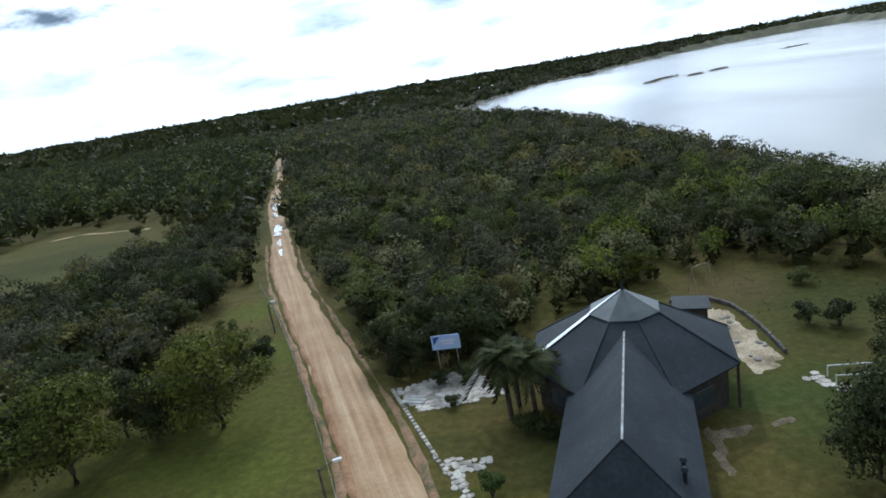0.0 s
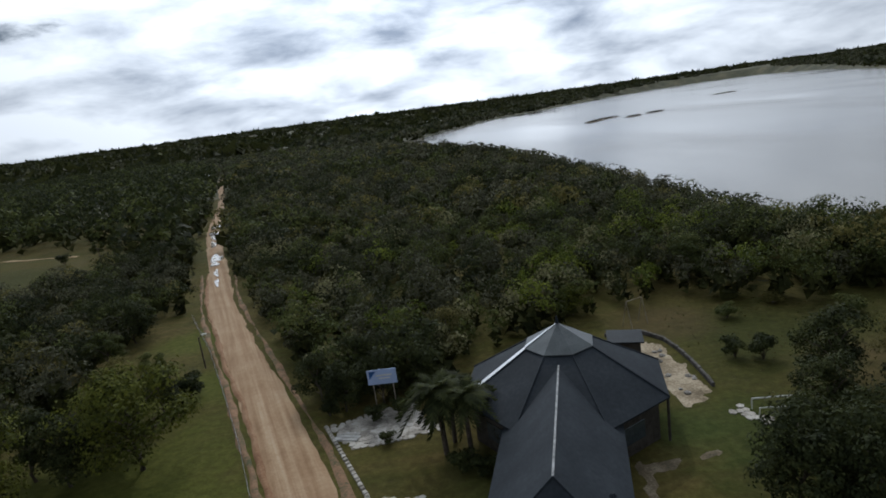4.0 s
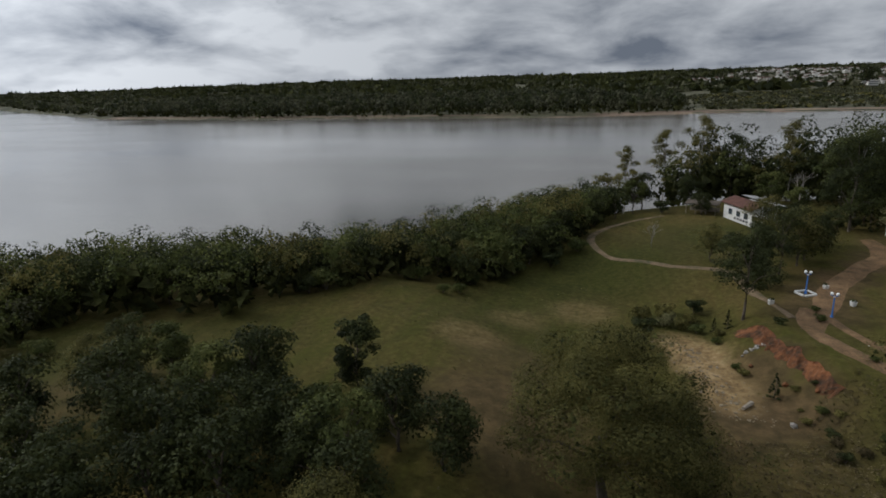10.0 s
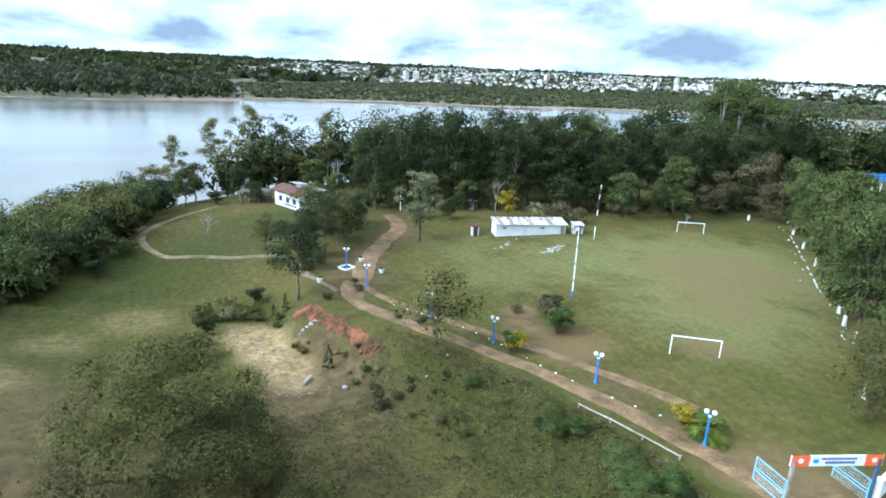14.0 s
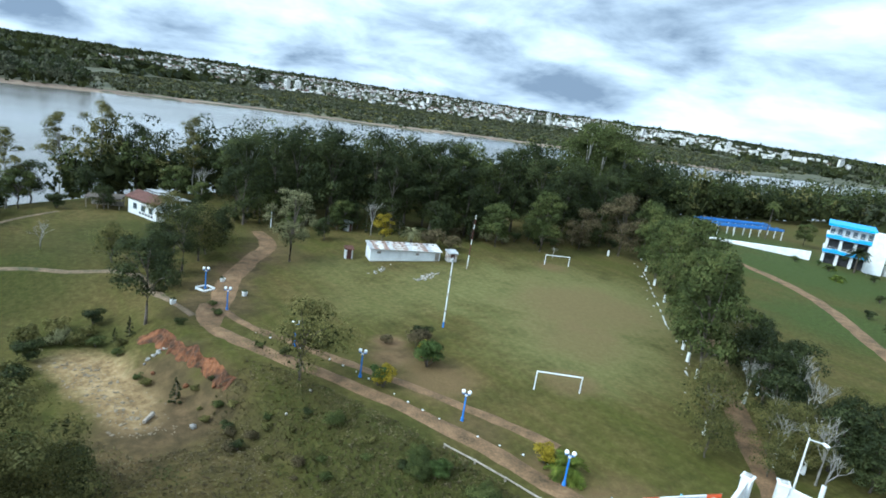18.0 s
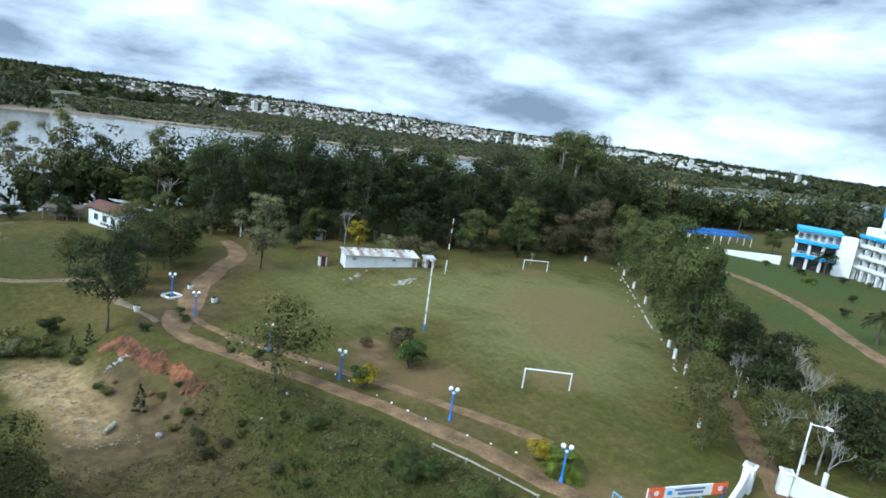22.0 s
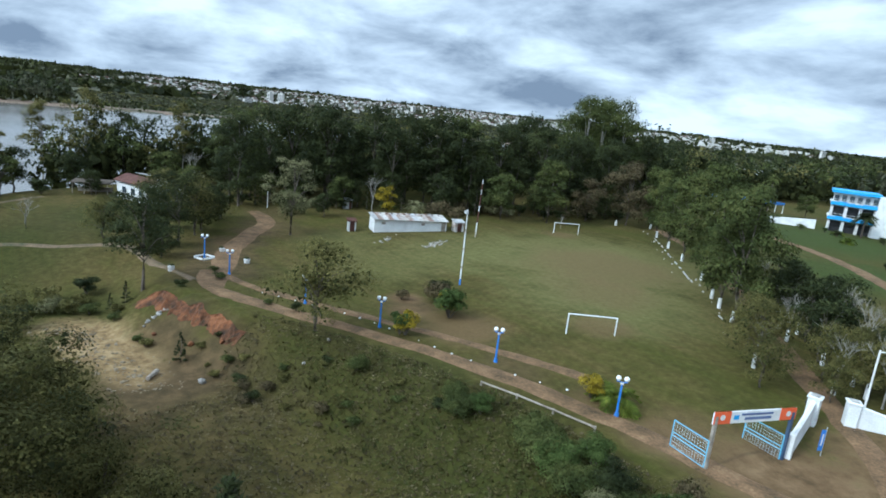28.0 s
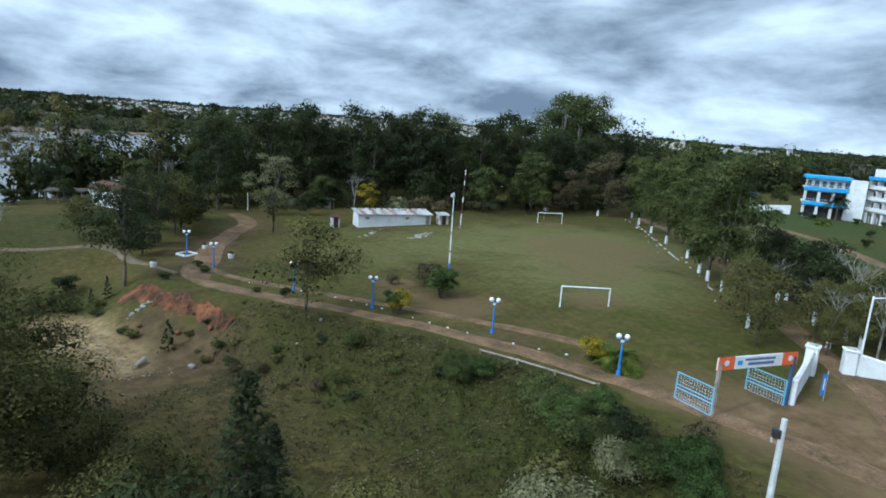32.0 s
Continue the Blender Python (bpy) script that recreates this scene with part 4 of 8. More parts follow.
def woods(name, x, y, height, spread, quads, leaf, mat, seed, label, sink=0.27):
    """Uncountable trees in one mesh: each a ragged crown of several leaf clumps over inner leaves coloured dark as
    shade.
    """
    rng = np.random.default_rng(seed)
    n = len(x)
    soup = Soup()
    grow = 0.6 + 0.95 * rng.random(n) ** 1.6
    h = height * (0.5 * grow + 0.28 + 0.3 * rng.random(n))
    s = spread * grow
    z = ground_z(x, y)
    # clumps: one on top, the rest round the shoulders
    k = 7 if quads > 60 else (5 if quads > 24 else 3)
    a = (np.arange(k) * 2.4)[None, :] + rng.random((n, 1)) * 6.283 + rng.normal(size=(n, k)) * 0.4
    lean = np.where(np.arange(k)[None, :] == 0, 0.1, 0.45 + 0.25 * rng.random((n, k)))
    up = np.where(np.arange(k)[None, :] == 0, 0.76, sink + 0.12 + 0.30 * rng.random((n, k)))
    cx, cy = x[:, None] + np.cos(a) * lean * s[:, None], y[:, None] + np.sin(a) * lean * s[:, None]
    cz = z[:, None] + h[:, None] * up
    cr = s[:, None] * (0.36 + 0.22 * rng.random((n, k)))
    cx, cy, cz, cr = cx.ravel(), cy.ravel(), cz.ravel(), cr.ravel()
    per = np.maximum(2, (1.25 * quads / k * np.repeat(0.4 + 0.6 * grow ** 2, k)).astype(int))
    idx = np.repeat(np.arange(n * k), per)
    m = len(idx)
    u = unit(rng, m)
    u[:, 2] = np.where(u[:, 2] < -0.25, -u[:, 2], u[:, 2])
    r = cr[idx] * (0.72 + 0.33 * rng.random(m))
    c = np.stack([cx[idx] + u[:, 0] * r, cy[idx] + u[:, 1] * r, cz[idx] + u[:, 2] * np.minimum(r, h[idx // k] * 0.24)], -1)
    nor = u * np.array([1, 1, 0.9]) + rng.normal(size=u.shape) * 0.3
    nor /= np.linalg.norm(nor, axis=1, keepdims=True)
    soup.leaflets(c, nor, leaf * (0.6 + 0.8 * rng.random(m)), rng, 0.7)
    # inner foliage, in the dark colour that stands for the crown's own shade
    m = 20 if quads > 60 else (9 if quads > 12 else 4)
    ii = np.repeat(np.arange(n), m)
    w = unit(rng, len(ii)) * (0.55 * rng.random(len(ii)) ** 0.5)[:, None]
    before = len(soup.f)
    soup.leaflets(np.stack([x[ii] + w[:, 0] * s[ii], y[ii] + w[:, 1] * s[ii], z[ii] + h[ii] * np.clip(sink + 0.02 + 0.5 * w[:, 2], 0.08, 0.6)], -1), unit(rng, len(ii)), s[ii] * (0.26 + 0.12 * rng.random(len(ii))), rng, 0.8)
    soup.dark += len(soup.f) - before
    ob = new(name, soup.mesh(name, M[mat]))
    return tagged(ob, label, "woods", kind="stuff")


def split_woods(name, poly, spacing, height, spread, quads, leaf, mats, seed, label, keep=None):
    x, y = scatter(poly, spacing, seed)
    if keep is not None:
        k = keep(x, y)
        x, y = x[k], y[k]
    rng = np.random.default_rng(seed + 50)
    pick = rng.choice(len(mats), len(x), p=[m[1] for m in mats])
    for i, (mat, _) in enumerate(mats):
        s = pick == i
        if s.any():
            woods(name, x[s], y[s], height, spread, quads, leaf, mat, seed + i, label)


def off_road(d):
    return lambda x, y: line_distance(x, y, MAIN_ROAD) > d


MIX = (("leaf_scrub", 0.40), ("leaf_dark", 0.24), ("leaf_deep", 0.14), ("leaf_mid", 0.12), ("leaf_olive", 0.10))
NEAR_MIX = (("leaf_scrub", 0.32), ("leaf_dark", 0.20), ("leaf_mid", 0.20), ("leaf_deep", 0.06), ("leaf_bright", 0.14), ("leaf_grey", 0.08))
# scrub wood between the road and the river, beyond the round house
split_woods("scrub_wood", ((-20, 72), (-12, 57), (-3, 56), (4, 60), (13, 64), (22, 66.5), (30, 69), (36, 70), (43, 66), (50, 61), (56, 64), (53, 73), (43, 75), (45, 80), (56, 78), (64, 76), (96, 86), (90, 130), (-38, 130)), 3.9, 6.6, 2.6, 210, 0.20, NEAR_MIX, 11, "dense dark scrub woodland of low evergreen trees", off_road(4.6))
split_woods("scrub_wood", ((-38, 130), (90, 130), (91, 198), (90, 300), (-87, 300), (-62, 202)), 5.0, 7.0, 3.3, 80, 0.40, MIX, 10, "dense dark scrub woodland of low evergreen trees", off_road(4.0))
split_woods("far_wood", ((-84, 300), (90, 300), (86, 345), (62, 470), (16, 772), (-60, 1000), (-300, 900), (-160, 600)), 8.0, 8.5, 5.2, 32, 0.95, MIX, 12, "far woodland along the river", off_road(3.5))
# the west side of the road
split_woods("west_wood", ((-43, 130), (-58, 205), (-80, 300), (-110, 411), (-160, 600), (-300, 900), (-700, 900), (-620, 300), (-320, 100), (-170, 120), (-136, 210), (-84, 194), (-70, 160)), 9.2, 13.0, 5.6, 40, 0.85, (("leaf_dark", 0.6), ("leaf_deep", 0.2), ("leaf_mid", 0.2)), 13, "tall dark wood beside the dirt road", off_road(4.0))
split_woods("hedge_wood", ((-36, 100), (-40, 80), (-56, 74), (-90, 84), (-86, 106), (-76, 126), (-66, 150), (-52, 156), (-44, 136)), 3.8, 6.2, 2.6, 190, 0.22, MIX, 14, "thicket of dark shrubs by the road", off_road(6))
split_woods("slope_wood", ((-38, 66), (-44, 40), (-70, 20), (-110, 60), (-100, 92), (-50, 78), (-40, 78)), 3.9, 6.8, 2.8, 190, 0.23, MIX, 15, "thicket of dark trees on the west slope", off_road(11))
# belt along the near bank
BANK = (("leaf_dark", 0.4), ("leaf_mid", 0.4), ("leaf_olive", 0.2))
split_woods("bank_wood", ((40, 86), (50, 82), (55, 66), (60, 52), (67, 41), (76, 36), (86, 30), (92, 17), (101, 9), (112, 4), (128, 2), (150, -4), (180, 0), (174, 12), (146, 30), (122, 44), (106, 58), (97, 85), (92, 100), (76, 84)), 3.7, 9.0, 3.1, 230, 0.22, BANK, 16, "dense green bank-side trees")
# tall wood behind the pitch, out to the end of the point
split_woods("point_wood", ((158, -10), (180, -18), (198, -50), (204, -100), (194, -150), (180, -210), (170, -290), (128, -290), (140, -225), (128, -180), (128, -130), (128, -90), (134, -62), (152, -44)), 4.6, 18.5, 3.8, 130, 0.36, (("leaf_dark", 0.65), ("leaf_mid", 0.25), ("leaf_olive", 0.1)), 17, "tall dark pine and eucalyptus wood behind the pitch")
split_woods("point_wood", ((146, -190), (180, -205), (170, -300), (173, -440), (96, -440), (118, -300)), 7.0, 19.0, 5.0, 56, 0.62, (("leaf_dark", 0.6), ("leaf_mid", 0.25), ("leaf_olive", 0.15)), 27, "tall dark wood beyond the hotel")
split_woods("point_wood", ((126, -146), (150, -140), (168, -200), (160, -250), (136, -250), (124, -200)), 7.0, 23.0, 5.4, 100, 0.5, (("leaf_dark", 0.6), ("leaf_mid", 0.25), ("leaf_olive", 0.15)), 28, "tall eucalyptus wood behind the pergola")
split_woods("south_wood", ((128, -290), (172, -300), (175, -450), (120, -800), (-500, -800), (-300, -330), (0, -300)), 10.5, 15.0, 6.4, 13, 1.5, (("leaf_scrub", 0.35), ("leaf_dark", 0.35), ("leaf_deep", 0.3)), 18, "woodland beyond the hotel")
TOWN = ((1300, -420), (1700, -150), (2900, -500), (2900, -2000), (1700, -3000), (900, -2500), (950, -1500), (1150, -900))
# far bank and the country behind
FAR_MIX = (("leaf_deep", 0.40), ("leaf_scrub", 0.40), ("leaf_dark", 0.20))
split_woods("far_bank_wood", ((664, 60), (688, 200), (706, 300), (732, 500), (824, 800), (1200, 900), (1100, 200), (900, -60), (704, -80)), 11.5, 18.0, 6.8, 20, 1.9, FAR_MIX, 19, "dark plantation on the far bank")
split_woods("far_bank_scrub", ((714, -95), (1000, -90), (1400, -500), (1200, -1300), (580, -1300), (505, -900), (630, -640), (676, -500), (672, -350), (722, -230)), 13.0, 2.6, 8.0, 12, 1.8, (("leaf_scrub", 0.7), ("leaf_olive", 0.15), ("leaf_dark", 0.15)), 20, "low scrub and reeds on the far bank")
split_woods("far_bank_wood", ((815, 790), (1500, 1870), (1960, 2880), (2600, 3000), (2000, 1700), (1250, 880), (900, 700)), 30.0, 14.0, 17.0, 10, 5.0, FAR_MIX, 29, "dark woods along the upper river")
split_woods("far_wood", ((-10, 700), (100, 1055), (268, 1435), (912, 2410), (1430, 2940), (1250, 3050), (650, 2500), (60, 1500), (-120, 1100), (-80, 850)), 27.0, 12.0, 15.0, 10, 4.6, FAR_MIX, 30, "dark woods along the upper river")
split_woods("horizon_wood", ((2200, 3200), (1100, 900), (1000, 200), (1300, -500), (1200, -1400), (1800, -3300), (4400, -1500), (4400, 1500), (3000, 3400)), 74.0, 8.0, 46.0, 15, 7.0, FAR_MIX, 21, "far woods over the rolling country", lambda x, y: ~in_poly(x, y, TOWN))
split_woods("horizon_wood", ((-4000, 1200), (-600, 560), (-300, 900), (-60, 1150), (100, 1080), (270, 1450), (915, 2420), (1400, 2990), (1900, 3100), (2200, 3200), (3000, 3400), (2600, 4300), (1500, 4400), (-2500, 3900)), 74.0, 8.0, 46.0, 15, 7.0, FAR_MIX, 22, "far woods beyond the dirt road")
split_woods("horizon_wood", ((500, -1300), (1200, -1400), (1800, -3300), (600, -4000), (480, -1600)), 66.0, 9.0, 38.0, 15, 7.0, FAR_MIX, 23, "far woods over the rolling country")

split_woods("town_trees", TOWN, 42.0, 5.5, 10.0, 8, 3.8, FAR_MIX, 24, "garden trees between the houses of the far town")


# ---- rough grass of the meadow and the slope below the lane ----
def tussocks(poly, spacing, height, mats, seed, label, blades=7):
    """Bunches of splayed grass blades, thicker and taller in patches."""
    x, y = scatter(poly, spacing, seed)
    k = (line_distance(x, y, LANE) > 2.2) & (line_distance(x, y, MAIN_ROAD) > 4.0) & ~in_poly(x, y, PIT_AREA)
    x, y = x[k], y[k]
    rng = np.random.default_rng(seed)
    patch = waves(x, y, 13, 4) + 0.7 * waves(x, y, 5, 7) + rng.normal(size=len(x)) * 0.4
    keep = patch > -0.55
    x, y, patch = x[keep], y[keep], patch[keep]
    z = ground_z(x, y)
    which = np.clip(((waves(x, y, 19, 9) + 0.6 * rng.normal(size=len(x)) + 1.2) / 2.4 * len(mats)).astype(int), 0, len(mats) - 1)
    for i, mat in enumerate(mats):
        sel = np.flatnonzero(which == i)
        if not len(sel):
            continue
        t = np.repeat(sel, blades)
        n = len(t)
        ang, out = rng.random(n) * 6.283, rng.random(n) ** 0.5
        d = np.stack([np.cos(ang), np.sin(ang), np.zeros(n)], -1)
        size = height * (0.55 + 0.35 * np.clip(patch[t], -0.5, 1.6)) * (0.6 + 0.7 * rng.random(n))
        base = np.stack([x[t], y[t], z[t] - 0.04], -1) + d * (out * height * 0.55)[:, None]
        side = np.stack([-d[:, 1], d[:, 0], np.zeros(n)], -1) * (height * (0.10 + 0.10 * rng.random(n)))[:, None]
        tip = base + d * (size * (0.25 + 0.6 * out))[:, None] + np.stack([np.zeros(n), np.zeros(n), size], -1)
        v = np.stack([base - side, base + side, tip], 1).reshape(-1, 3)
        soup = Soup()
        soup.v, soup.n = [v], len(v)
        soup.f = (np.arange(n)[:, None] * 3 + np.arange(3)).tolist()
        tagged(new("rough_grass", soup.mesh("rough_grass", M[mat])), label, "grass", kind="stuff")


PIT_AREA = ((80, -8), (79, -17), (64, -22.5), (56, -19), (55, -14), (60, -11), (70, -8.5))
for key, stops in {
    "grass_green": ((0.34, (0.024, 0.029, 0.007)), (0.5, (0.048, 0.056, 0.014)), (0.66, (0.082, 0.086, 0.024))),
    "grass_olive": ((0.34, (0.038, 0.034, 0.010)), (0.5, (0.072, 0.062, 0.020)), (0.66, (0.118, 0.098, 0.036))),
    "weed_brown": ((0.34, (0.030, 0.023, 0.012)), (0.5, (0.062, 0.047, 0.025)), (0.66, (0.105, 0.082, 0.045))),
    "grass_dry": ((0.34, (0.060, 0.048, 0.023)), (0.5, (0.110, 0.090, 0.046)), (0.66, (0.18, 0.15, 0.085))),
}.items():
    M[key] = material(key, stops, scale=0.5, fine=2.0, rough=0.8, per_object=0.14, spec=0.15, leafy=0.25)
tussocks(((15, -36), (26, -38), (36, -37), (48, -34), (60, -29), (66, -25), (80, -17), (86, -8), (70, 4), (40, 6), (14, 0)), 1.5, 0.36, ("grass_green", "grass_olive", "grass_dry", "grass_olive", "grass_dry"), 61, "rough tussock grass on the slope below the lane")
tussocks(((14, 0), (40, 6), (70, 4), (86, -8), (104, 8), (96, 20), (78, 41), (64, 56), (44, 80), (30, 76), (28, 30), (20, 22)), 1.5, 0.26, ("grass_olive", "grass_dry", "grass_green", "grass_dry"), 62, "dry meadow grass above the river")
tussocks(((20, -25), (24, -37), (36, -37.4), (46, -34.6), (57, -30.6), (62, -26), (54, -24), (44, -24), (34, -22)), 1.4, 0.55, ("grass_green", "grass_olive", "grass_green", "grass_olive"), 63, "tall rough grass on the slope below the lane")

def rough_cover(poly, per_m2, deep, size, mats, seed, label):
    """A rough mat of low weeds and grass: small leaves over an uneven, clumpy depth."""
    rng = np.random.default_rng(seed)
    p = np.array(poly, float)
    lo, hi = p.min(0), p.max(0)
    n = int((hi - lo).prod() * per_m2)
    x, y = lo[0] + rng.random(n) * (hi[0] - lo[0]), lo[1] + rng.random(n) * (hi[1] - lo[1])
    lump = 0.5 + 0.28 * waves(x, y, 3.1, seed) + 0.24 * waves(x, y, 1.3, seed + 2) + 0.2 * waves(x, y, 9.0, seed + 4)
    k = in_poly(x, y, poly) & (line_distance(x, y, LANE) > 1.9) & ~in_poly(x, y, PIT_AREA) & (rng.random(n) < 0.35 + lump)
    x, y, lump = x[k], y[k], np.clip(lump[k], 0.05, 1.3)
    n = len(x)
    z = ground_z(x, y) + deep * lump * (0.35 + 0.65 * rng.random(n))
    which = np.clip(((waves(x, y, 11, seed + 6) + 0.55 * waves(x, y, 4, seed + 1) + 0.35 * rng.normal(size=n) + 1.2) / 2.4 * len(mats)).astype(int), 0, len(mats) - 1)
    nor = np.stack([np.zeros(n), np.zeros(n), np.ones(n)], -1) + rng.normal(size=(n, 3)) * 0.42
    nor /= np.linalg.norm(nor, axis=1, keepdims=True)
    for i, mat in enumerate(mats):
        j = which == i
        soup = Soup()
        soup.leaflets(np.stack([x, y, z], -1)[j], nor[j], size * (0.5 + 0.9 * rng.random(j.sum())), rng, 0.45)
        tagged(new("weeds", soup.mesh("weeds", M[mat])), label, "weeds", kind="stuff")


rough_cover(((15, -36), (26, -38), (36, -37.6), (48, -34.2), (60, -29.4), (66, -25.5), (78, -20), (66, -12), (52, -10), (40, -6), (20, -12), (14, -24)), 30, 0.42, 0.13, ("grass_green", "grass_olive", "weed_brown", "grass_olive", "grass_dry", "weed_brown", "grass_olive"), 65, "rough weeds and dry grass on the slope below the lane")
rough_cover(((20, -25), (24, -37), (36, -37.4), (46, -34.6), (57, -30.6), (60, -27), (50, -26), (40, -26), (30, -24)), 24, 0.65, 0.13, ("grass_green", "grass_olive", "grass_green", "grass_olive"), 67, "tall green weeds under the lane")

# ---- round house with its gabled wing ----
def ring(cx, cy, z, r, turn, n=8):
    return [(cx + r * math.cos(radians(turn) + k * 2 * math.pi / n), cy + r * math.sin(radians(turn) + k * 2 * math.pi / n), z) for k in range(n)]


M["cap_light"] = material("bright_sheet", ((0.4, (0.34, 0.36, 0.37)), (0.6, (0.50, 0.52, 0.53))), rough=0.32, metal=0.7)
M["cap_glass"] = material("skylight_sheet", ((0.4, (0.035, 0.043, 0.045)), (0.6, (0.060, 0.070, 0.072))), scale=0.8, rough=0.3, spec=0.4)
M["bright_sheet"] = material("galvanised_sheet", ((0.4, (0.74, 0.75, 0.76)), (0.6, (0.84, 0.85, 0.86))), rough=0.28, metal=0.85)


def round_house():
    hx, hy, turn = 12.8, 46.6, -18.5
    root = thing("round_house", hx, hy, gz(hx, hy), "octagonal house with dark sheet-metal roof, skylight cap and long hipped wing", "house", turn)
    R, E, A = 8.9, 3.8, 8.9
    bm = bmesh.new()
    low, high = ring(0, 0, -0.3, R - 0.9, 22.5), ring(0, 0, E - 0.05, R - 0.9, 22.5)
    vl, vh = [bm.verts.new(p) for p in low], [bm.verts.new(p) for p in high]
    for i in range(8):
        bm.faces.new((vl[i], vl[(i + 1) % 8], vh[(i + 1) % 8], vh[i]))
    wall = part("wall", bm, M["timber_eave_shade"], root, "weathered timber wall, coloured dark for the shade of the eaves")
    for i in range(8):
        a, b = Vector(low[i]), Vector(low[(i + 1) % 8])
        mid, d = (a + b) / 2, (b - a).normalized()
        ang = math.degrees(math.atan2(d.y, d.x))
        win = part("window", box(2.6, 0.12, 1.5, mid.x, mid.y, 1.0, turn=ang), M["glass"], wall)
        part("post", rod((low[i][0] * 1.09, low[i][1] * 1.09, -0.3), (low[i][0] * 1.09, low[i][1] * 1.09, E), 0.11), M["timber_eave_shade"], root)
    cap_r = 2.9
    cap_z = A - (A - E) * cap_r / R
    eave, inner = ring(0, 0, E, R, 22.5), ring(0, 0, cap_z, cap_r, 22.5)
    for i in range(8):
        j = (i + 1) % 8
        roof = part("roof_panel", slab([eave[i], eave[j], inner[j], inner[i]], 0.12), M["roof"], root)
        up = Vector((0, 0, 0.03))
        part("hip_strip", rod(Vector(eave[i]) + up, Vector(inner[i]) + up, 0.07, n=6), M["roof"], roof)
    cap_low, top = ring(0, 0, cap_z + 0.10, cap_r + 0.1, 22.5), (0, 0, A + 0.12)
    # the sheet on the sunny side that was left bare
    a, b = Vector(eave[4]), Vector(inner[4])
    side = (Vector(eave[3]) - a).normalized() * 1.1
    lift = Vector((0, 0, 0.07))
    part("bare_sheet", slab([tuple(a + lift), tuple(a + side + lift), tuple(b + side * 0.7 + lift), tuple(b + lift)], 0.03), M["bright_sheet"], root, "bare galvanised sheet along the hip")
    c, d = Vector(cap_low[4]) + lift, Vector(top) + lift
    part("bare_sheet", slab([tuple(c), tuple(c + side * 0.5), tuple(d + side * 0.05), tuple(d)], 0.03), M["bright_sheet"], root, "bare galvanised sheet along the skylight")
    c, d = Vector(cap_low[1]) + lift, Vector(top) + lift
    across = (Vector(cap_low[0]) - Vector(cap_low[1])).normalized() * 0.45
    part("bare_sheet", slab([tuple(c + across), tuple(c), tuple(d), tuple(d + across * 0.1)], 0.03), M["cap_light"], root, "narrow bare sheet along the skylight")
    part("skirt_sheet", slab([tuple(a + lift + Vector((-1.0, 0.25, -0.2))), tuple(a + lift), tuple(a + side + lift), tuple(a + side + lift + Vector((-1.0, 0.25, -0.2)))], 0.05), M["bright_sheet"], root, "bright metal awning sheet")
    for i in range(8):
        part("cap_panel", slab([cap_low[i], cap_low[(i + 1) % 8], top], 0.07), M["cap_glass"], root)
    part("finial", rod((0, 0, A + 0.1), (0, 0, A + 0.75), 0.16, 0.05), M["roof"], root)
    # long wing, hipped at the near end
    wing = part("wing_wall", box(8.0, 15.5, 3.3, 0, -12.2, -0.3), M["timber_eave_shade"], root)
    for k in range(5):
        for s in (-1, 1):
            part("window", box(0.1, 1.6, 1.3, s * 4.02, -18.0 + k * 3.0, 1.1), M["glass"], wing)
    ry0, ry1, hz, ez, w = -17.9, -3.0, 6.7, 3.2, 4.5
    part("wing_roof", slab([(-w, -20.8, ez), (0, ry0, hz), (0, ry1, hz), (-w, -3.4, ez)], 0.12), M["roof"], root)
    part("wing_roof", slab([(0, ry0, hz), (w, -20.8, ez), (w, -3.4, ez), (0, ry1, hz)], 0.12), M["roof"], root)
    hip = part("wing_hip", slab([(-w, -20.8, ez), (w, -20.8, ez), (0, ry0, hz)], 0.12), M["roof"], root)
    for s in (-1, 1):
        part("hip_strip", rod((s * w, -20.8, ez + 0.03), (0, ry0, hz + 0.03), 0.06, n=6), M["roof"], hip)
    for k in range(6):
        y0 = ry0 + (ry1 - ry0) * k / 6
        part("ridge_cap", box(0.15, (ry1 - ry0) / 6 - 0.02, 0.05 + 0.012 * (k % 2), 0, y0 + (ry1 - ry0) / 12, hz + 0.01), M["ridge_dull"], root, "bare metal ridge cap")
    for y in (-17.2, -18.1):
        vent = part("vent_pipe", rod((3.2, y, 4.0), (3.2, y, 5.0), 0.12), M["roof"], root)
        part("vent_cowl", rod((3.2, y, 5.0), (3.2, y, 5.2), 0.24, 0.1), M["roof"], vent)
    # flat-roofed annex behind
    annex = part("annex_wall", box(2.9, 2.4, 2.4, 6.0, 12.6, -0.2), M["timber_eave_shade"], root)
    part("annex_roof", slab([(4.2, 11.0, 2.35), (7.8, 11.0, 2.25), (7.8, 14.2, 2.35), (4.2, 14.2, 2.45)], 0.12), M["roof"], root)
    porch = part("porch_wall", box(2.6, 2.2, 2.3, -3.9, 10.2, -0.2), M["timber_eave_shade"], root)
    part("porch_roof", slab([(-5.4, 8.8, 2.3), (-2.4, 8.8, 2.4), (-2.4, 11.6, 2.3), (-5.4, 11.6, 2.2)], 0.1), M["roof"], root)
    return root


round_house()


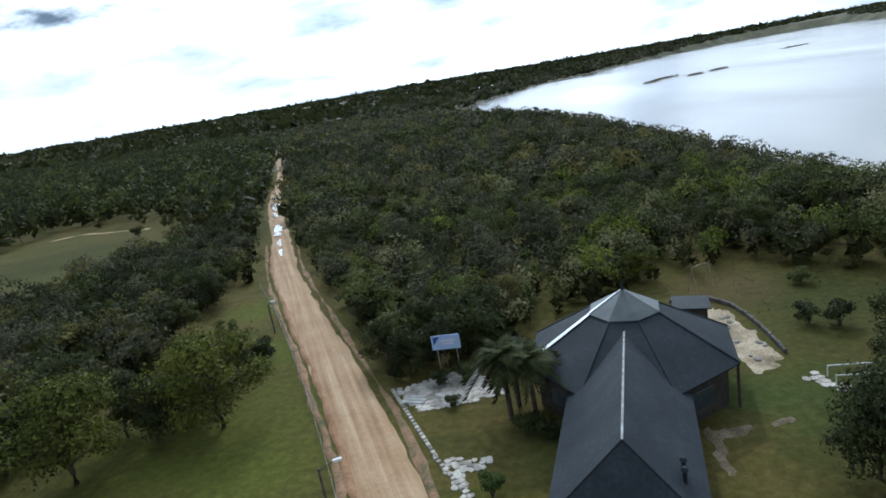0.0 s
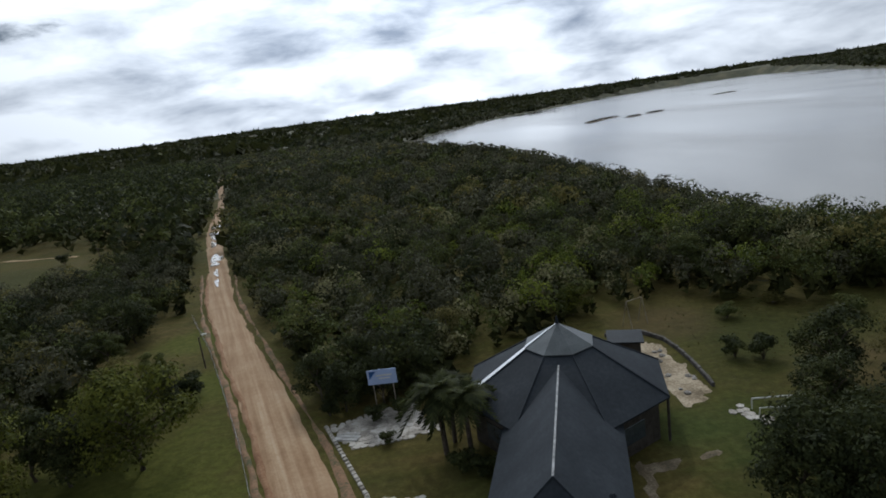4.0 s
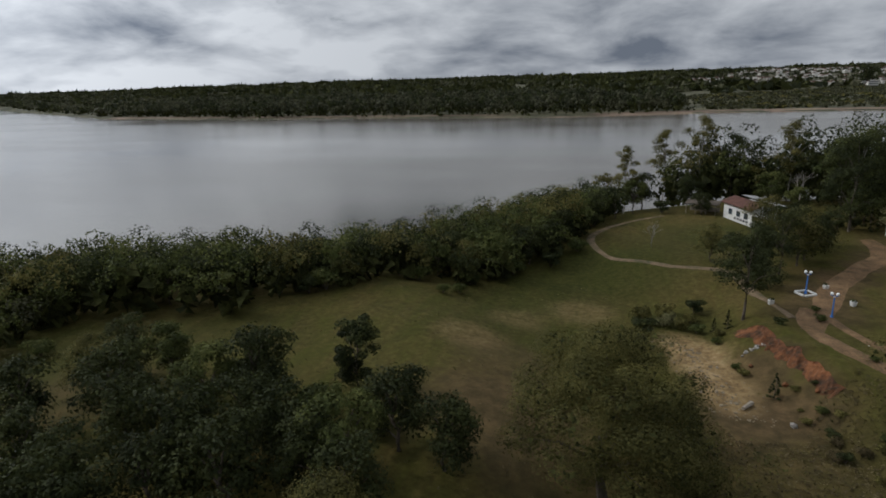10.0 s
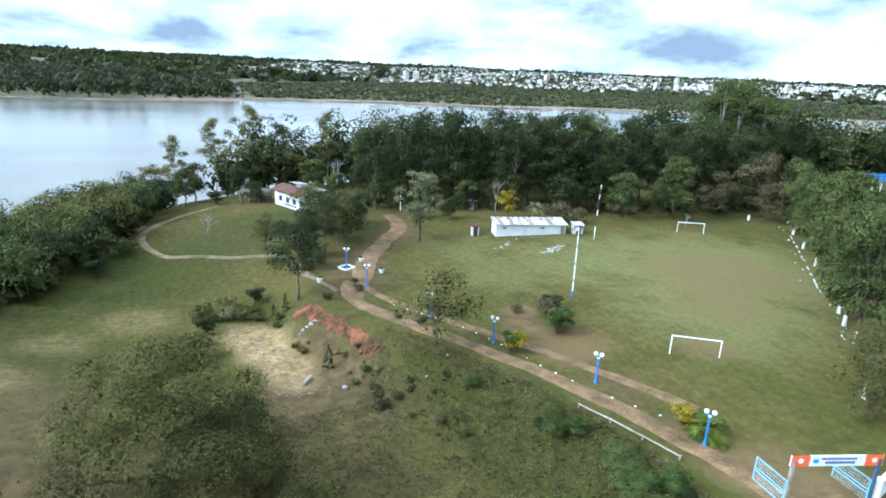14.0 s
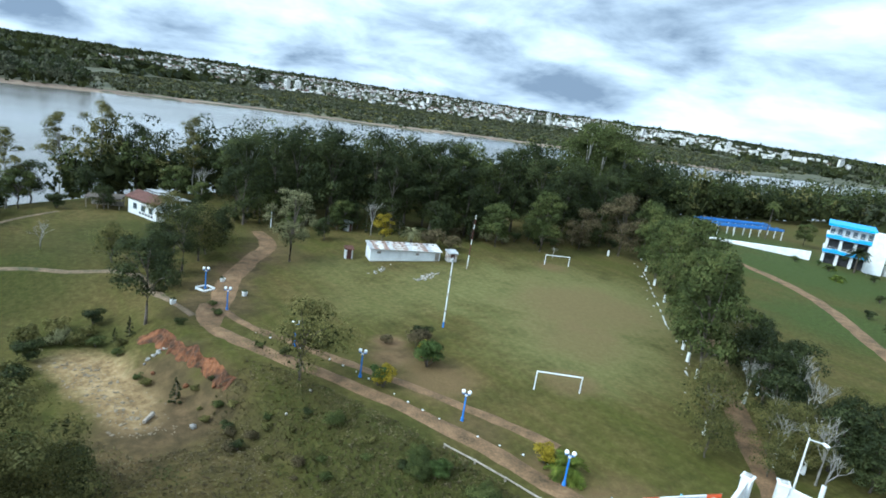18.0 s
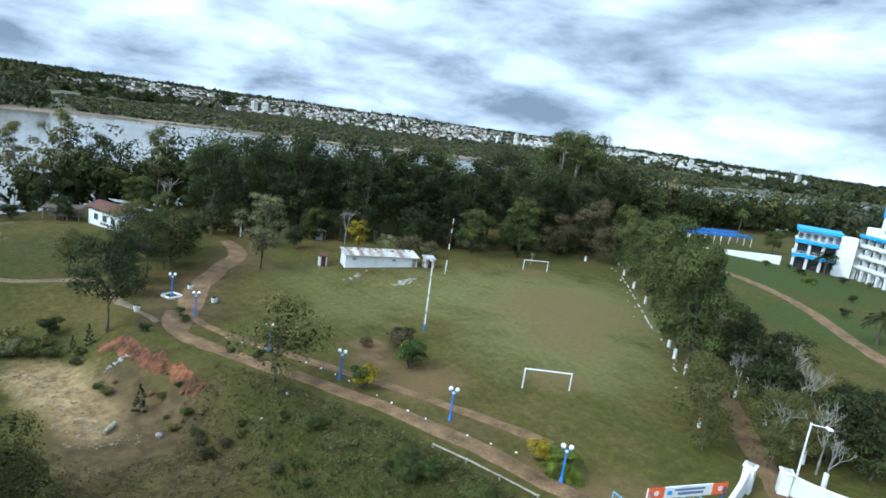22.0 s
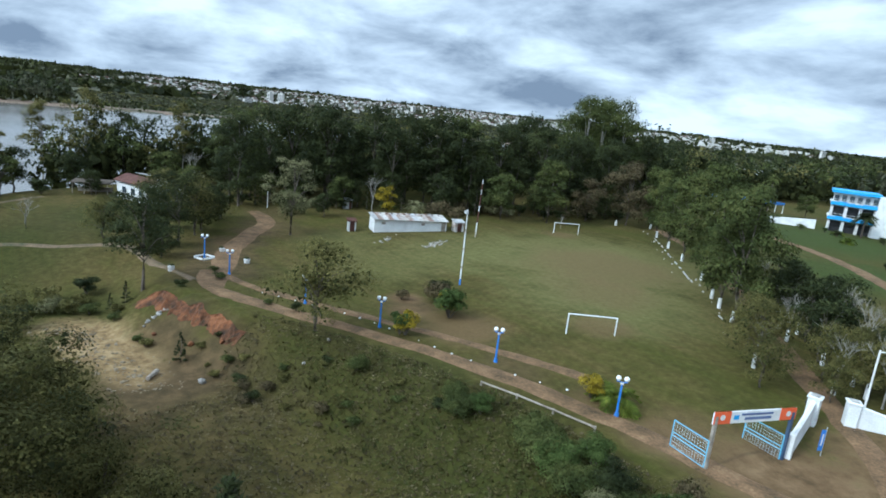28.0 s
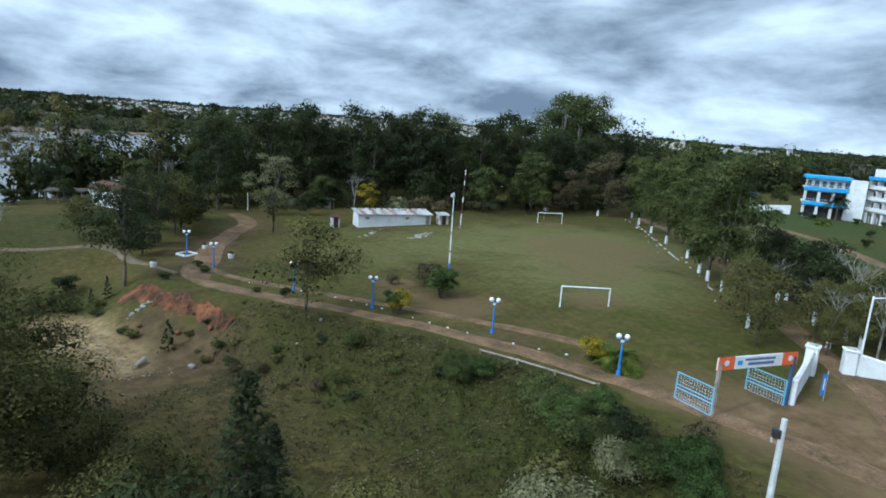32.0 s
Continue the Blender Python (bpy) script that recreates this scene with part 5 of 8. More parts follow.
def flat_patch(name, outline, mat, label, category, lift=0.05, seed=1, rough=0.25, cell=0.55):
    """A patch draped on the ground in small cells, with a ragged edge and thin skirts."""
    poly = tuple(outline)
    p = np.array(poly, float)
    lo, hi = p.min(0) - 1.0, p.max(0) + 1.0
    nx, ny = int((hi[0] - lo[0]) / cell) + 1, int((hi[1] - lo[1]) / cell) + 1
    rng = np.random.default_rng(seed)
    gx, gy = np.meshgrid(lo[0] + np.arange(nx + 1) * cell, lo[1] + np.arange(ny + 1) * cell)
    gx, gy = gx + rng.uniform(-0.3, 0.3, gx.shape) * cell, gy + rng.uniform(-0.3, 0.3, gx.shape) * cell
    wx = gx + rough * (waves(gx, gy, 2.3, seed) + 0.6 * waves(gx, gy, 0.9, seed + 3))
    wy = gy + rough * (waves(gy, gx, 2.1, seed + 5) + 0.6 * waves(gy, gx, 1.1, seed + 8))
    ins = in_poly(wx, wy, poly)
    full = ins[:-1, :-1] & ins[1:, :-1] & ins[:-1, 1:] & ins[1:, 1:]
    inner = np.zeros(ins.shape, bool)
    pad = np.pad(full, 1)
    inner = pad[:-1, :-1] & pad[1:, :-1] & pad[:-1, 1:] & pad[1:, 1:]
    z = ground_z(gx.ravel(), gy.ravel()).reshape(gx.shape) + np.where(inner, lift, -0.03)
    idx = np.arange(gx.size).reshape(gx.shape)
    quads = np.stack([idx[:-1, :-1], idx[:-1, 1:], idx[1:, 1:], idx[1:, :-1]], -1)[full]
    used, inv = np.unique(quads, return_inverse=True)
    verts = np.stack([gx.ravel(), gy.ravel(), z.ravel()], -1)[used]
    ob = mesh_object(name, verts.tolist(), inv.reshape(-1, 4).tolist(), mat, smooth_shade=True)
    return tagged(ob, label, category, kind="structure")


yard = flat_patch("pavement_yard", ((23.4, 61.6), (25.8, 60.8), (27.4, 58.6), (27.2, 52), (26.8, 46.4), (22.4, 43.6), (22.4, 50), (21.6, 56)), M["sand"], "sandy yard with scattered stones behind the round house", "yard", seed=2)
flat_patch("pavement_strip", ((15.0, 39.6), (19.0, 39.0), (24.4, 38.7), (24.6, 37.5), (19.0, 37.3), (16.6, 36.4), (15.4, 32.0), (14.0, 32.0), (14.6, 36.0)), M["worn_earth"], "worn sandy footpath", "path", seed=3)
walkA = flat_patch("pavement_terrace", ((-8.7, 53.2), (-6.0, 47.4), (-1.4, 48.0), (2.2, 48.6), (1.0, 53), (-0.6, 55.6), (-5, 54)), M["stone"], "pale crazy-paved stone terrace", "terrace", seed=4, lift=0.04)
walkB = flat_patch("pavement_walk", ((-4.5, 41.0), (0.6, 39.8), (-0.4, 38.3), (-2.2, 37.8), (-1.9, 35.0), (-3.0, 35.0)), M["stone"], "pale stone-paved walk", "path", seed=5, lift=0.04)
pier_pad = flat_patch("pavement_pad", ((25.6, 43.6), (27.2, 44.2), (28.6, 40.4), (26.8, 40.0)), M["stone"], "small pale stone landing", "landing", seed=6)


def flags(parent, area, n, seed, size=0.55):
    """Paving stones laid on a terrace, each with its own edges."""
    rnd = random.Random(seed)
    shapes = []
    for _ in range(5):
        b = bmesh.new()
        k = rnd.choice((5, 6, 7))
        ps = [(math.cos(i * 6.283 / k) * size * rnd.uniform(0.7, 1.1), math.sin(i * 6.283 / k) * size * rnd.uniform(0.7, 1.1), 0.05) for i in range(k)]
        slab(ps, 0.07, b)
        me = bpy.data.meshes.new("paving_stone")
        b.to_mesh(me)
        b.free()
        me.materials.append(M["stone"])
        shapes.append(me)
    xs, ys = scatter(area, size * 1.75, seed, 0.5)
    for x, y in list(zip(xs, ys))[:n]:
        ob = new("paving_stone", rnd.choice(shapes))
        ob.parent = parent
        ob.matrix_world = pose(x, y, gz(x, y) + 0.03, rnd.uniform(-2, 2), rnd.uniform(-2, 2), rnd.uniform(0, 360))


def kerb_stones(x0, y0, x1, y1, n, name, label, seed, size=0.45):
    rnd = random.Random(seed)
    root = thing(name, x0, y0, gz(x0, y0), label, "edging")
    for i in range(n):
        t = i / (n - 1)
        x, y = x0 + (x1 - x0) * t, y0 + (y1 - y0) * t
        b = box(size * rnd.uniform(0.8, 1.3), size * 0.8, 0.22, 0, 0, -0.05, 0.05)
        o = part("stone", b, M["stone"], root)
        o.matrix_world = pose(x, y, gz(x, y), 0, 0, rnd.uniform(-12, 12) + math.degrees(math.atan2(y1 - y0, x1 - x0)))


kerb_stones(-8.6, 53.0, -4.6, 41.0, 22, "stone_edging", "broken white stone edging beside the dirt road", 8)
kerb_stones(-4.6, 40.8, -1.8, 34.4, 12, "stone_edging", "pale stone edging by the walk", 9)


def steps():
    root = thing("terrace_steps", -6.6, 50.0, gz(-6.6, 50.0), "three shallow stone steps on the terrace", "steps", -24)
    for i in range(3):
        part("step", box(2.4, 0.42, 0.18 - 0.04 * i, 0, i * 0.55, -0.02, 0.02), M["concrete"], root)


steps()


def billboard():
    x, y = -2.7, 53.6
    root = thing("billboard", x, y, gz(x, y), "blue and white painted billboard on two posts", "sign", -8)
    for s in (-1, 1):
        part("post", rod((s * 0.95, 0.08, -0.3), (s * 0.95, 0.08, 4.4), 0.05), M["wood"], root)
    part("panel", box(2.8, 0.06, 1.5, 0, 0, 3.15, 0.01), M["sign_blue"], root)
    part("corner_patch", slab([(-1.2, -0.05, 4.5), (-0.55, -0.05, 4.5), (-1.2, -0.05, 3.7)], 0.01), M["blue"], root)
    part("text_bar", box(1.5, 0.02, 0.14, 0.2, -0.045, 3.98, 0), M["white"], root)
    part("text_bar", box(1.1, 0.02, 0.11, 0.2, -0.045, 3.7, 0), M["white"], root)


M["sign_blue"] = paint("sign_blue", (0.36, 0.46, 0.70), 0.4, 0.1)
billboard()


def garden_wall():
    """The curved low wall round the yard."""
    root = thing("garden_wall", 26.4, 54, gz(26.4, 54), "curved low dark stone wall round the sandy yard", "wall")
    rnd = random.Random(12)
    pts = [(22.5, 62.6), (24.6, 62.8), (26.6, 61.6), (27.8, 59.0), (27.9, 56), (27.7, 53), (27.3, 50), (26.9, 47.6)]
    for i in range(len(pts) - 1):
        a, b = Vector((*pts[i], 0)), Vector((*pts[i + 1], 0))
        n = 4
        for k in range(n):
            c = a.lerp(b, (k + 0.5) / n)
            o = part("stone_block", box((b - a).length / n - 0.02, 0.30, 0.55 * rnd.uniform(0.9, 1.05), 0, 0, -0.1, 0.05), M["dark_stone"], root)
            o.matrix_world = pose(c.x, c.y, gz(c.x, c.y), 0, 0, math.degrees(math.atan2((b - a).y, (b - a).x)))


garden_wall()


def pipe_rail():
    root = thing("pipe_railing", 27.6, 43.0, gz(27.6, 43.0), "long white pipe railing over the stone landing", "railing", -12)
    part("rail", rod((0, 0, 0.95), (5.6, 0, 1.0), 0.06), M["white"], root)
    part("rail", rod((0, -1.6, 0.95), (3.0, -1.6, 0.95), 0.05), M["white"], root)
    for x, y in ((0, 0), (2.8, 0), (5.6, 0), (0, -1.6), (3.0, -1.6)):
        part("post", rod((x, y, -0.2), (x, y, 0.98), 0.05), M["white"], root)


pipe_rail()


def lean_frame():
    root = thing("swing_frame", 27.0, 64.5, gz(27, 64.5), "thin rusty A-frame of a swing", "swing", 20)
    for x in (-1.2, 1.2):
        for s in (-1, 1):
            part("leg", rod((x, s * 0.8, -0.1), (x, 0, 3.2), 0.04), M["wood"], root)
    part("crossbar", rod((-1.2, 0, 3.2), (1.2, 0, 3.2), 0.045), M["wood"], root)


lean_frame()


def stones_on(x0, y0, rx, ry, n, seed, name="rock", label="grey stone lying in the sandy yard", size=0.28, mat="rock"):
    rnd = random.Random(seed)
    for _ in range(n):
        x, y = x0 + rnd.uniform(-rx, rx), y0 + rnd.uniform(-ry, ry)
        o = part(name, stone_bm(size * rnd.uniform(0.6, 1.4), rnd), M[mat])
        o.matrix_world = pose(x, y, gz(x, y) + 0.06, 0, 0, rnd.uniform(0, 360))
        tagged(o, label, "stone", "loose stones " + str(seed))


stones_on(25.4, 52, 1.4, 5, 14, 31)


def road_lamp(x, y, h, arm, turn, label, pole_mat="bark", thin=0.09):
    root = thing("street_lamp", x, y, gz(x, y), label, "street lamp", turn)
    part("pole", rod((0, 0, -0.3), (0, 0, h), thin * 1.25, thin, 8), M[pole_mat], root)
    part("arm", rod((0, 0, h - 0.15), (arm, 0, h + 0.25), 0.045), M[pole_mat], root)
    head = part("lamp_head", box(0.62, 0.26, 0.14, arm + 0.2, 0, h + 0.2, 0.04), M["white"], root)
    part("lens", box(0.4, 0.2, 0.05, arm + 0.22, 0, h + 0.15, 0.02), M["globe"], head)


road_lamp(-11.5, 33.8, 5.4, 1.1, 12, "dark road lamp with white head beside the dirt road")
road_lamp(-25.6, 74.5, 4.2, 0.5, 12, "dark road lamp with a short arm beside the dirt road")


def fence_line(pts, label, h=1.2, gap=3.0):
    root = thing("wire_fence", *pts[0], gz(*pts[0]), label, "fence")
    rnd = random.Random(5)
    for (ax, ay), (bx, by) in zip(pts, pts[1:]):
        n = max(1, int(math.hypot(bx - ax, by - ay) / gap))
        for k in range(n):
            x, y = ax + (bx - ax) * k / n, ay + (by - ay) * k / n
            x2, y2 = ax + (bx - ax) * (k + 1) / n, ay + (by - ay) * (k + 1) / n
            lean = rnd.uniform(-0.06, 0.06)
            o = part("post", rod((x, y, gz(x, y) - 0.2), (x + lean, y, gz(x, y) + h), 0.055, 0.05, 6), M["wood"], root)
            o.matrix_world = Matrix.Identity(4)
            for z in (0.45, 0.95):
                w = part("wire", rod((x, y, gz(x, y) + z), (x2, y2, gz(x2, y2) + z), 0.012, n=4), M["ridge_metal"], root)
                w.matrix_world = Matrix.Identity(4)


fence_line(((-11.5, 36), (-16.5, 52), (-20, 62), (-26.5, 80), (-34, 98)), "sagging wire fence on wooden posts beside the road")

# ---- the pitch and its surroundings ----
def goal(x, y, turn, label):
    root = thing("football_goal", x, y, gz(x, y), label, "goal", turn, "goals of the pitch")
    for s in (-1, 1):
        part("post", rod((s * 2.5, 0, -0.2), (s * 2.5, 0, 2.06), 0.075), M["white"], root)
    part("crossbar", rod((-2.5, 0, 2.0), (2.5, 0, 2.0), 0.075), M["white"], root)


goal(46.0, -53.7, 54.0, "white steel football goal without a net")
goal(86.7, -94.4, 62.0, "white football goal at the wooded end")


def park_lamp(x, y, base, label, turn):
    root = thing("park_lamp", x, y, gz(x, y), label, "lamp post", turn, "blue park lamps")
    part("pole", rod((0, 0, -0.2), (0, 0, 2.8), 0.10, 0.075, 10), M["blue"], root)
    part("collar", rod((0, 0, -0.05), (0, 0, 0.35), 0.19, 0.15, 10), M["blue"], root)
    part("collar", rod((0, 0, 2.62), (0, 0, 2.78), 0.14, 0.14, 10), M["white"], root, "white painted collar")
    for s in (-1, 1):
        arm = part("arm", rod((0, 0, 2.72), (s * 0.33, 0, 2.84), 0.05), M["blue"], root)
        b = bmesh.new()
        bmesh.ops.create_uvsphere(b, u_segments=16, v_segments=10, radius=0.20, matrix=Matrix.Translation((s * 0.30, 0, 3.06)))
        for f in b.faces:
            f.smooth = True
        part("globe", b, M["globe"], root)
        part("neck", rod((s * 0.33, 0, 2.80), (s * 0.33, 0, 2.9), 0.09), M["blue"], arm)
    if base:
        for k in range(4):
            a = radians(45 + 90 * k)
            part("kerb", box(1.7, 0.25, 0.3, 0.95 * math.cos(a), 0.95 * math.sin(a), -0.1, 0.04, turn=135 + 90 * k), M["white"], root)
    return root


for x, y, base, turn in ((33.8, -42.4, 0, 40), (45.5, -40.4, 0, 40), (57.3, -35.4, 0, 40), (67.3, -31.9, 0, 60), (81.2, -28.0, 0, 70), (90.0, -27.4, 1, 70)):
    park_lamp(x, y, base, "blue park lamp with two white globes" + (" on a white kerbed bed" if base else " beside the lane"), turn)


def tall_pole(x, y, h, label, bands, lean=0.1):
    root = thing("flood_pole", x, y, gz(x, y), label, "pole", 0, "tall poles by the pitch")
    part("shaft", rod((0, 0, -0.3), (lean, 0, h), 0.11, 0.07, 8), M["white"], root)
    for z0, z1, mat in bands:
        part("band", rod((lean * z0 / h, 0, z0), (lean * z1 / h, 0, z1), 0.125, 0.105, 8), M[mat], root, "painted band")
    return root


p1 = tall_pole(66.5, -52.6, 9.8, "tall white pole beside the pitch with a blue foot", ((0.0, 0.8, "blue"), (2.2, 2.5, "wood"), (4.6, 4.9, "wood"), (7.0, 7.3, "wood")))
part("lamp_box", box(0.55, 0.3, 0.4, 0.3, 0, 9.2, 0.03), M["zinc"], p1)
tall_pole(88.3, -72.8, 10.2, "tall pole with faded red bands beside the pitch", ((0.0, 1.2, "wood"), (2.6, 4.6, "rust_roof"), (5.6, 7.6, "rust_roof"), (8.4, 9.4, "rust_roof")), lean=-0.35)
tall_pole(124.5, -48.7, 3.4, "short white post by the house track", ())


def shed():
    x, y = 97.0, -64.3
    root = thing("shed", x, y, gz(x, y), "long low white shed with rust-streaked sheet roof", "shed", -105)
    L, D, h = 13.4, 3.4, 1.95
    wall = part("wall", box(L, D, h + 0.5, 0, 0, -0.5), M["white"], root)
    # the long face towards the pitch is -y in its own frame
    n = 15
    for i in range(n):
        x0, x1 = -L / 2 - 0.3 + (L + 0.6) * i / n, -L / 2 - 0.3 + (L + 0.6) * (i + 1) / n
        part("roof_sheet", slab([(x0, -D / 2 - 0.4, h + 0.1 + 0.02 * (i % 2)), (x1, -D / 2 - 0.4, h + 0.1 + 0.02 * (i % 2)), (x1, D / 2 + 0.3, h + 0.62 + 0.02 * (i % 2)), (x0, D / 2 + 0.3, h + 0.62 + 0.02 * (i % 2))], 0.05), M["old_sheet"] if i % 4 else M["zinc"], root)
    for k in range(12):
        part("roof_stone", box(0.3, 0.22, 0.14, -6.1 + k * 1.1, 1.4 - 0.2 * (k % 3), h + 0.55, 0.04), M["rust_roof"], root, "brick weighing down the roof")
    for xw in (-5.1, 2.2):
        w = part("window", box(0.7, 0.08, 0.45, xw, -D / 2 - 0.01, 1.15), M["wood"], wall)
    part("door", box(0.8, 0.08, 1.75, 6.1, -D / 2 - 0.01, 0), M["wood"], wall)
    rnd = random.Random(41)
    for k in range(9):
        part("rafter_end", box(0.09, 0.5, 0.1, -6.2 + k * 1.55, -D / 2 - 0.2, h, 0.01), M["timber_eave_shade"], root)
    for k in range(7):
        x0 = rnd.uniform(-6.4, 5.6)
        part("loose_board", box(rnd.uniform(0.7, 1.6), 0.14, 0.06, x0, rnd.uniform(-1.2, 1.3), h + 0.48, 0.01, turn=rnd.uniform(-25, 25)), M["wood"], root, "board lying on the roof")


M["old_sheet"] = material("rust_streaked_sheet", ((0.36, (0.17, 0.085, 0.05)), (0.46, (0.36, 0.31, 0.27)), (0.62, (0.56, 0.55, 0.53))), scale=1.4, rough=0.55, per_object=0.25)
shed()


def side_hut(x, y, turn, sx, sy, h, label, roof="rust_roof", wall_mat="white"):
    root = thing("hut", x, y, gz(x, y), label, "hut", turn)
    part("wall", box(sx, sy, h + 0.3, 0, 0, -0.3), M[wall_mat], root)
    part("roof", slab([(-sx / 2 - .2, -sy / 2 - .2, h), (sx / 2 + .2, -sy / 2 - .2, h), (sx / 2 + .2, sy / 2 + .2, h + 0.35), (-sx / 2 - .2, sy / 2 + .2, h + 0.35)], 0.08), M[roof], root)
    part("door", box(0.8, 0.06, 1.7, 0, -sy / 2 - 0.02, 0, 0.01), M["rust_roof"], root)


side_hut(100.1, -54.6, -105, 1.3, 1.3, 1.8, "tiny white hut with red-brown upper part")
side_hut(93.2, -72.6, -105, 1.8, 1.6, 1.7, "small blue-grey sheet annex at the end of the shed", "zinc", "old_sheet")
side_hut(118.0, -63.0, -60, 1.6, 1.4, 1.8, "small weathered hut among the trees", "zinc", "concrete")


def rubble(x, y, n, seed, label, mats=("concrete", "rock", "rock", "stone", "wood"), spread=1.5):
    rnd = random.Random(seed)
    for _ in range(n):
        k, w = rnd.gauss(0, spread), rnd.gauss(0, spread * 0.28)
        a, b = x - 0.4 * k + 0.9 * w, y + 0.9 * k + 0.4 * w
        o = part("rubble_block", box(rnd.uniform(0.2, 0.55), rnd.uniform(0.15, 0.4), rnd.uniform(0.08, 0.2), 0, 0, -0.04, 0.03), M[rnd.choice(mats)])
        o.matrix_world = pose(a, b, gz(a, b), rnd.uniform(-14, 14), rnd.uniform(-14, 14), rnd.uniform(0, 180))
        tagged(o, label, "rubble", "rubble heap")


rubble(86.2, -62.4, 60, 3, "broken pale slab of a rubble heap by the shed")
rubble(92.0, -57.0, 18, 4, "stray pale stone in the grass by the hut", ("stone", "rock"))
rubble(73.3, -18.2, 16, 5, "dumped grey debris at the foot of the clay bank", ("rock", "concrete", "stone"), 0.7)


def house():
    x, y = 135.2, -28.8
    root = thing("house", x, y, -1.3, "white-walled house with red roof and lean-to zinc roofs behind", "house", 22)
    L, D, h = 9.8, 6.2, 2.9
    wall = part("wall", box(L, D, h + 3.0, 0, 0, -3.0), M["white"], root)
    part("roof", slab([(-L / 2 - 0.5, -D / 2 - 0.6, h), (L / 2 + 0.4, -D / 2 - 0.6, h), (L / 2 + 0.4, 0.8, h + 1.7), (-L / 2 - 0.5, 0.8, h + 1.7)], 0.14), M["rust_roof"], root)
    part("roof", slab([(-L / 2 - 0.5, 0.8, h + 1.7), (L / 2 + 0.4, 0.8, h + 1.7), (L / 2 + 0.4, D / 2 + 0.5, h + 0.6), (-L / 2 - 0.5, D / 2 + 0.5, h + 0.6)], 0.14), M["rust_roof"], root)
    part("gable", slab([(-L / 2 + 0.02, -D / 2, h), (-L / 2 + 0.02, 0.8, h + 1.55), (-L / 2 + 0.02, D / 2, h + 0.5), (-L / 2 + 0.2, D / 2, h - 0.2), (-L / 2 + 0.2, -D / 2, h - 0.2)], 0.05), M["white"], root)
    for xx, yy in ((-3.0, 3.11), (-0.4, 3.11), (2.4, 3.11)):
        w = part("window", box(1.3, 0.08, 1.1, xx, yy, 1.3), M["glass"], wall)
        part("sill", box(1.5, 0.16, 0.08, xx, yy + 0.05, 1.2), M["concrete"], w)
    # painted wall band that cannot be read
    for k in range(5):
        part("text_bar", box(0.7, 0.03, 0.45, -3.4 + 1.0 * k, 3.12, 0.55, 0), M["dark"], wall)
    for yy in (-2.4, 0.2, 2.4):
        w = part("window", box(0.08, 1.1, 1.2, -L / 2 - 0.01, yy, 1.2), M["glass"], wall)
    porch = part("porch_roof", slab([(-L / 2 - 2.6, -D / 2, h - 0.7), (-L / 2, -D / 2, h - 0.3), (-L / 2, D / 2, h - 0.3), (-L / 2 - 2.6, D / 2, h - 0.7)], 0.08), M["zinc"], root)
    for yy in (-3.5, 0, 3.5):
        part("post", rod((-L / 2 - 2.4, yy, -1), (-L / 2 - 2.4, yy, h - 0.7), 0.08), M["white"], root)
    # lean-to roofs at the back
    part("rear_wall", box(6.6, 4.4, 5.0, 2.6, -5.2, -3.0), M["white"], root)
    part("rear_roof", slab([(-0.6, -7.8, 2.7), (6.2, -7.8, 2.7), (6.2, -3.1, 3.3), (-0.6, -3.1, 3.3)], 0.1), M["zinc"], root)
    part("rear_roof", slab([(1.2, -3.6, 4.3), (4.9, -3.6, 4.3), (4.9, -0.6, 4.7), (1.2, -0.6, 4.7)], 0.1), M["zinc"], root)
    return root


house()


def open_shed():
    x, y = 142.5, -20.5
    root = thing("open_shelter", x, y, gz(x, y), "open timber shelter with flat grey roof", "shelter", 70)
    for i in range(4):
        for yy in (-2, 2):
            part("post", rod((-3.0 + 2 * i, yy, -0.8), (-3.0 + 2 * i, yy, 2.3), 0.08), M["wood"], root)
    part("roof", slab([(-3.4, -2.3, 2.45), (3.4, -2.3, 2.45), (3.4, 2.3, 2.3), (-3.4, 2.3, 2.3)], 0.15), M["bark"], root)
    part("counter", box(6, 0.3, 0.9, 0, -2, 0), M["wood"], root)


open_shed()


def pot(x, y, label, group="white planters"):
    root = thing("planter", x, y, gz(x, y), label, "planter", 0, group)
    part("pot", rod((0, 0, -0.1), (0, 0, 0.55), 0.32, 0.42, 12), M["white"], root)
    rng = np.random.default_rng(int(abs(x * 10)))
    s = Soup()
    pts, nor = crown_points(rng, np.array([[0, 0, 0.65]]), np.array([0.38]), 40)
    s.leaflets(pts, nor, 0.09 + 0.05 * rng.random(len(pts)), rng)
    o = new("plant", s.mesh("plant", M["leaf_dark"]))
    o.parent = root


for x, y in ((85.2, -22.2), (86.4, -31.9), (92.6, -30.5)):
    pot(x, y, "white-painted round planter beside the lane")


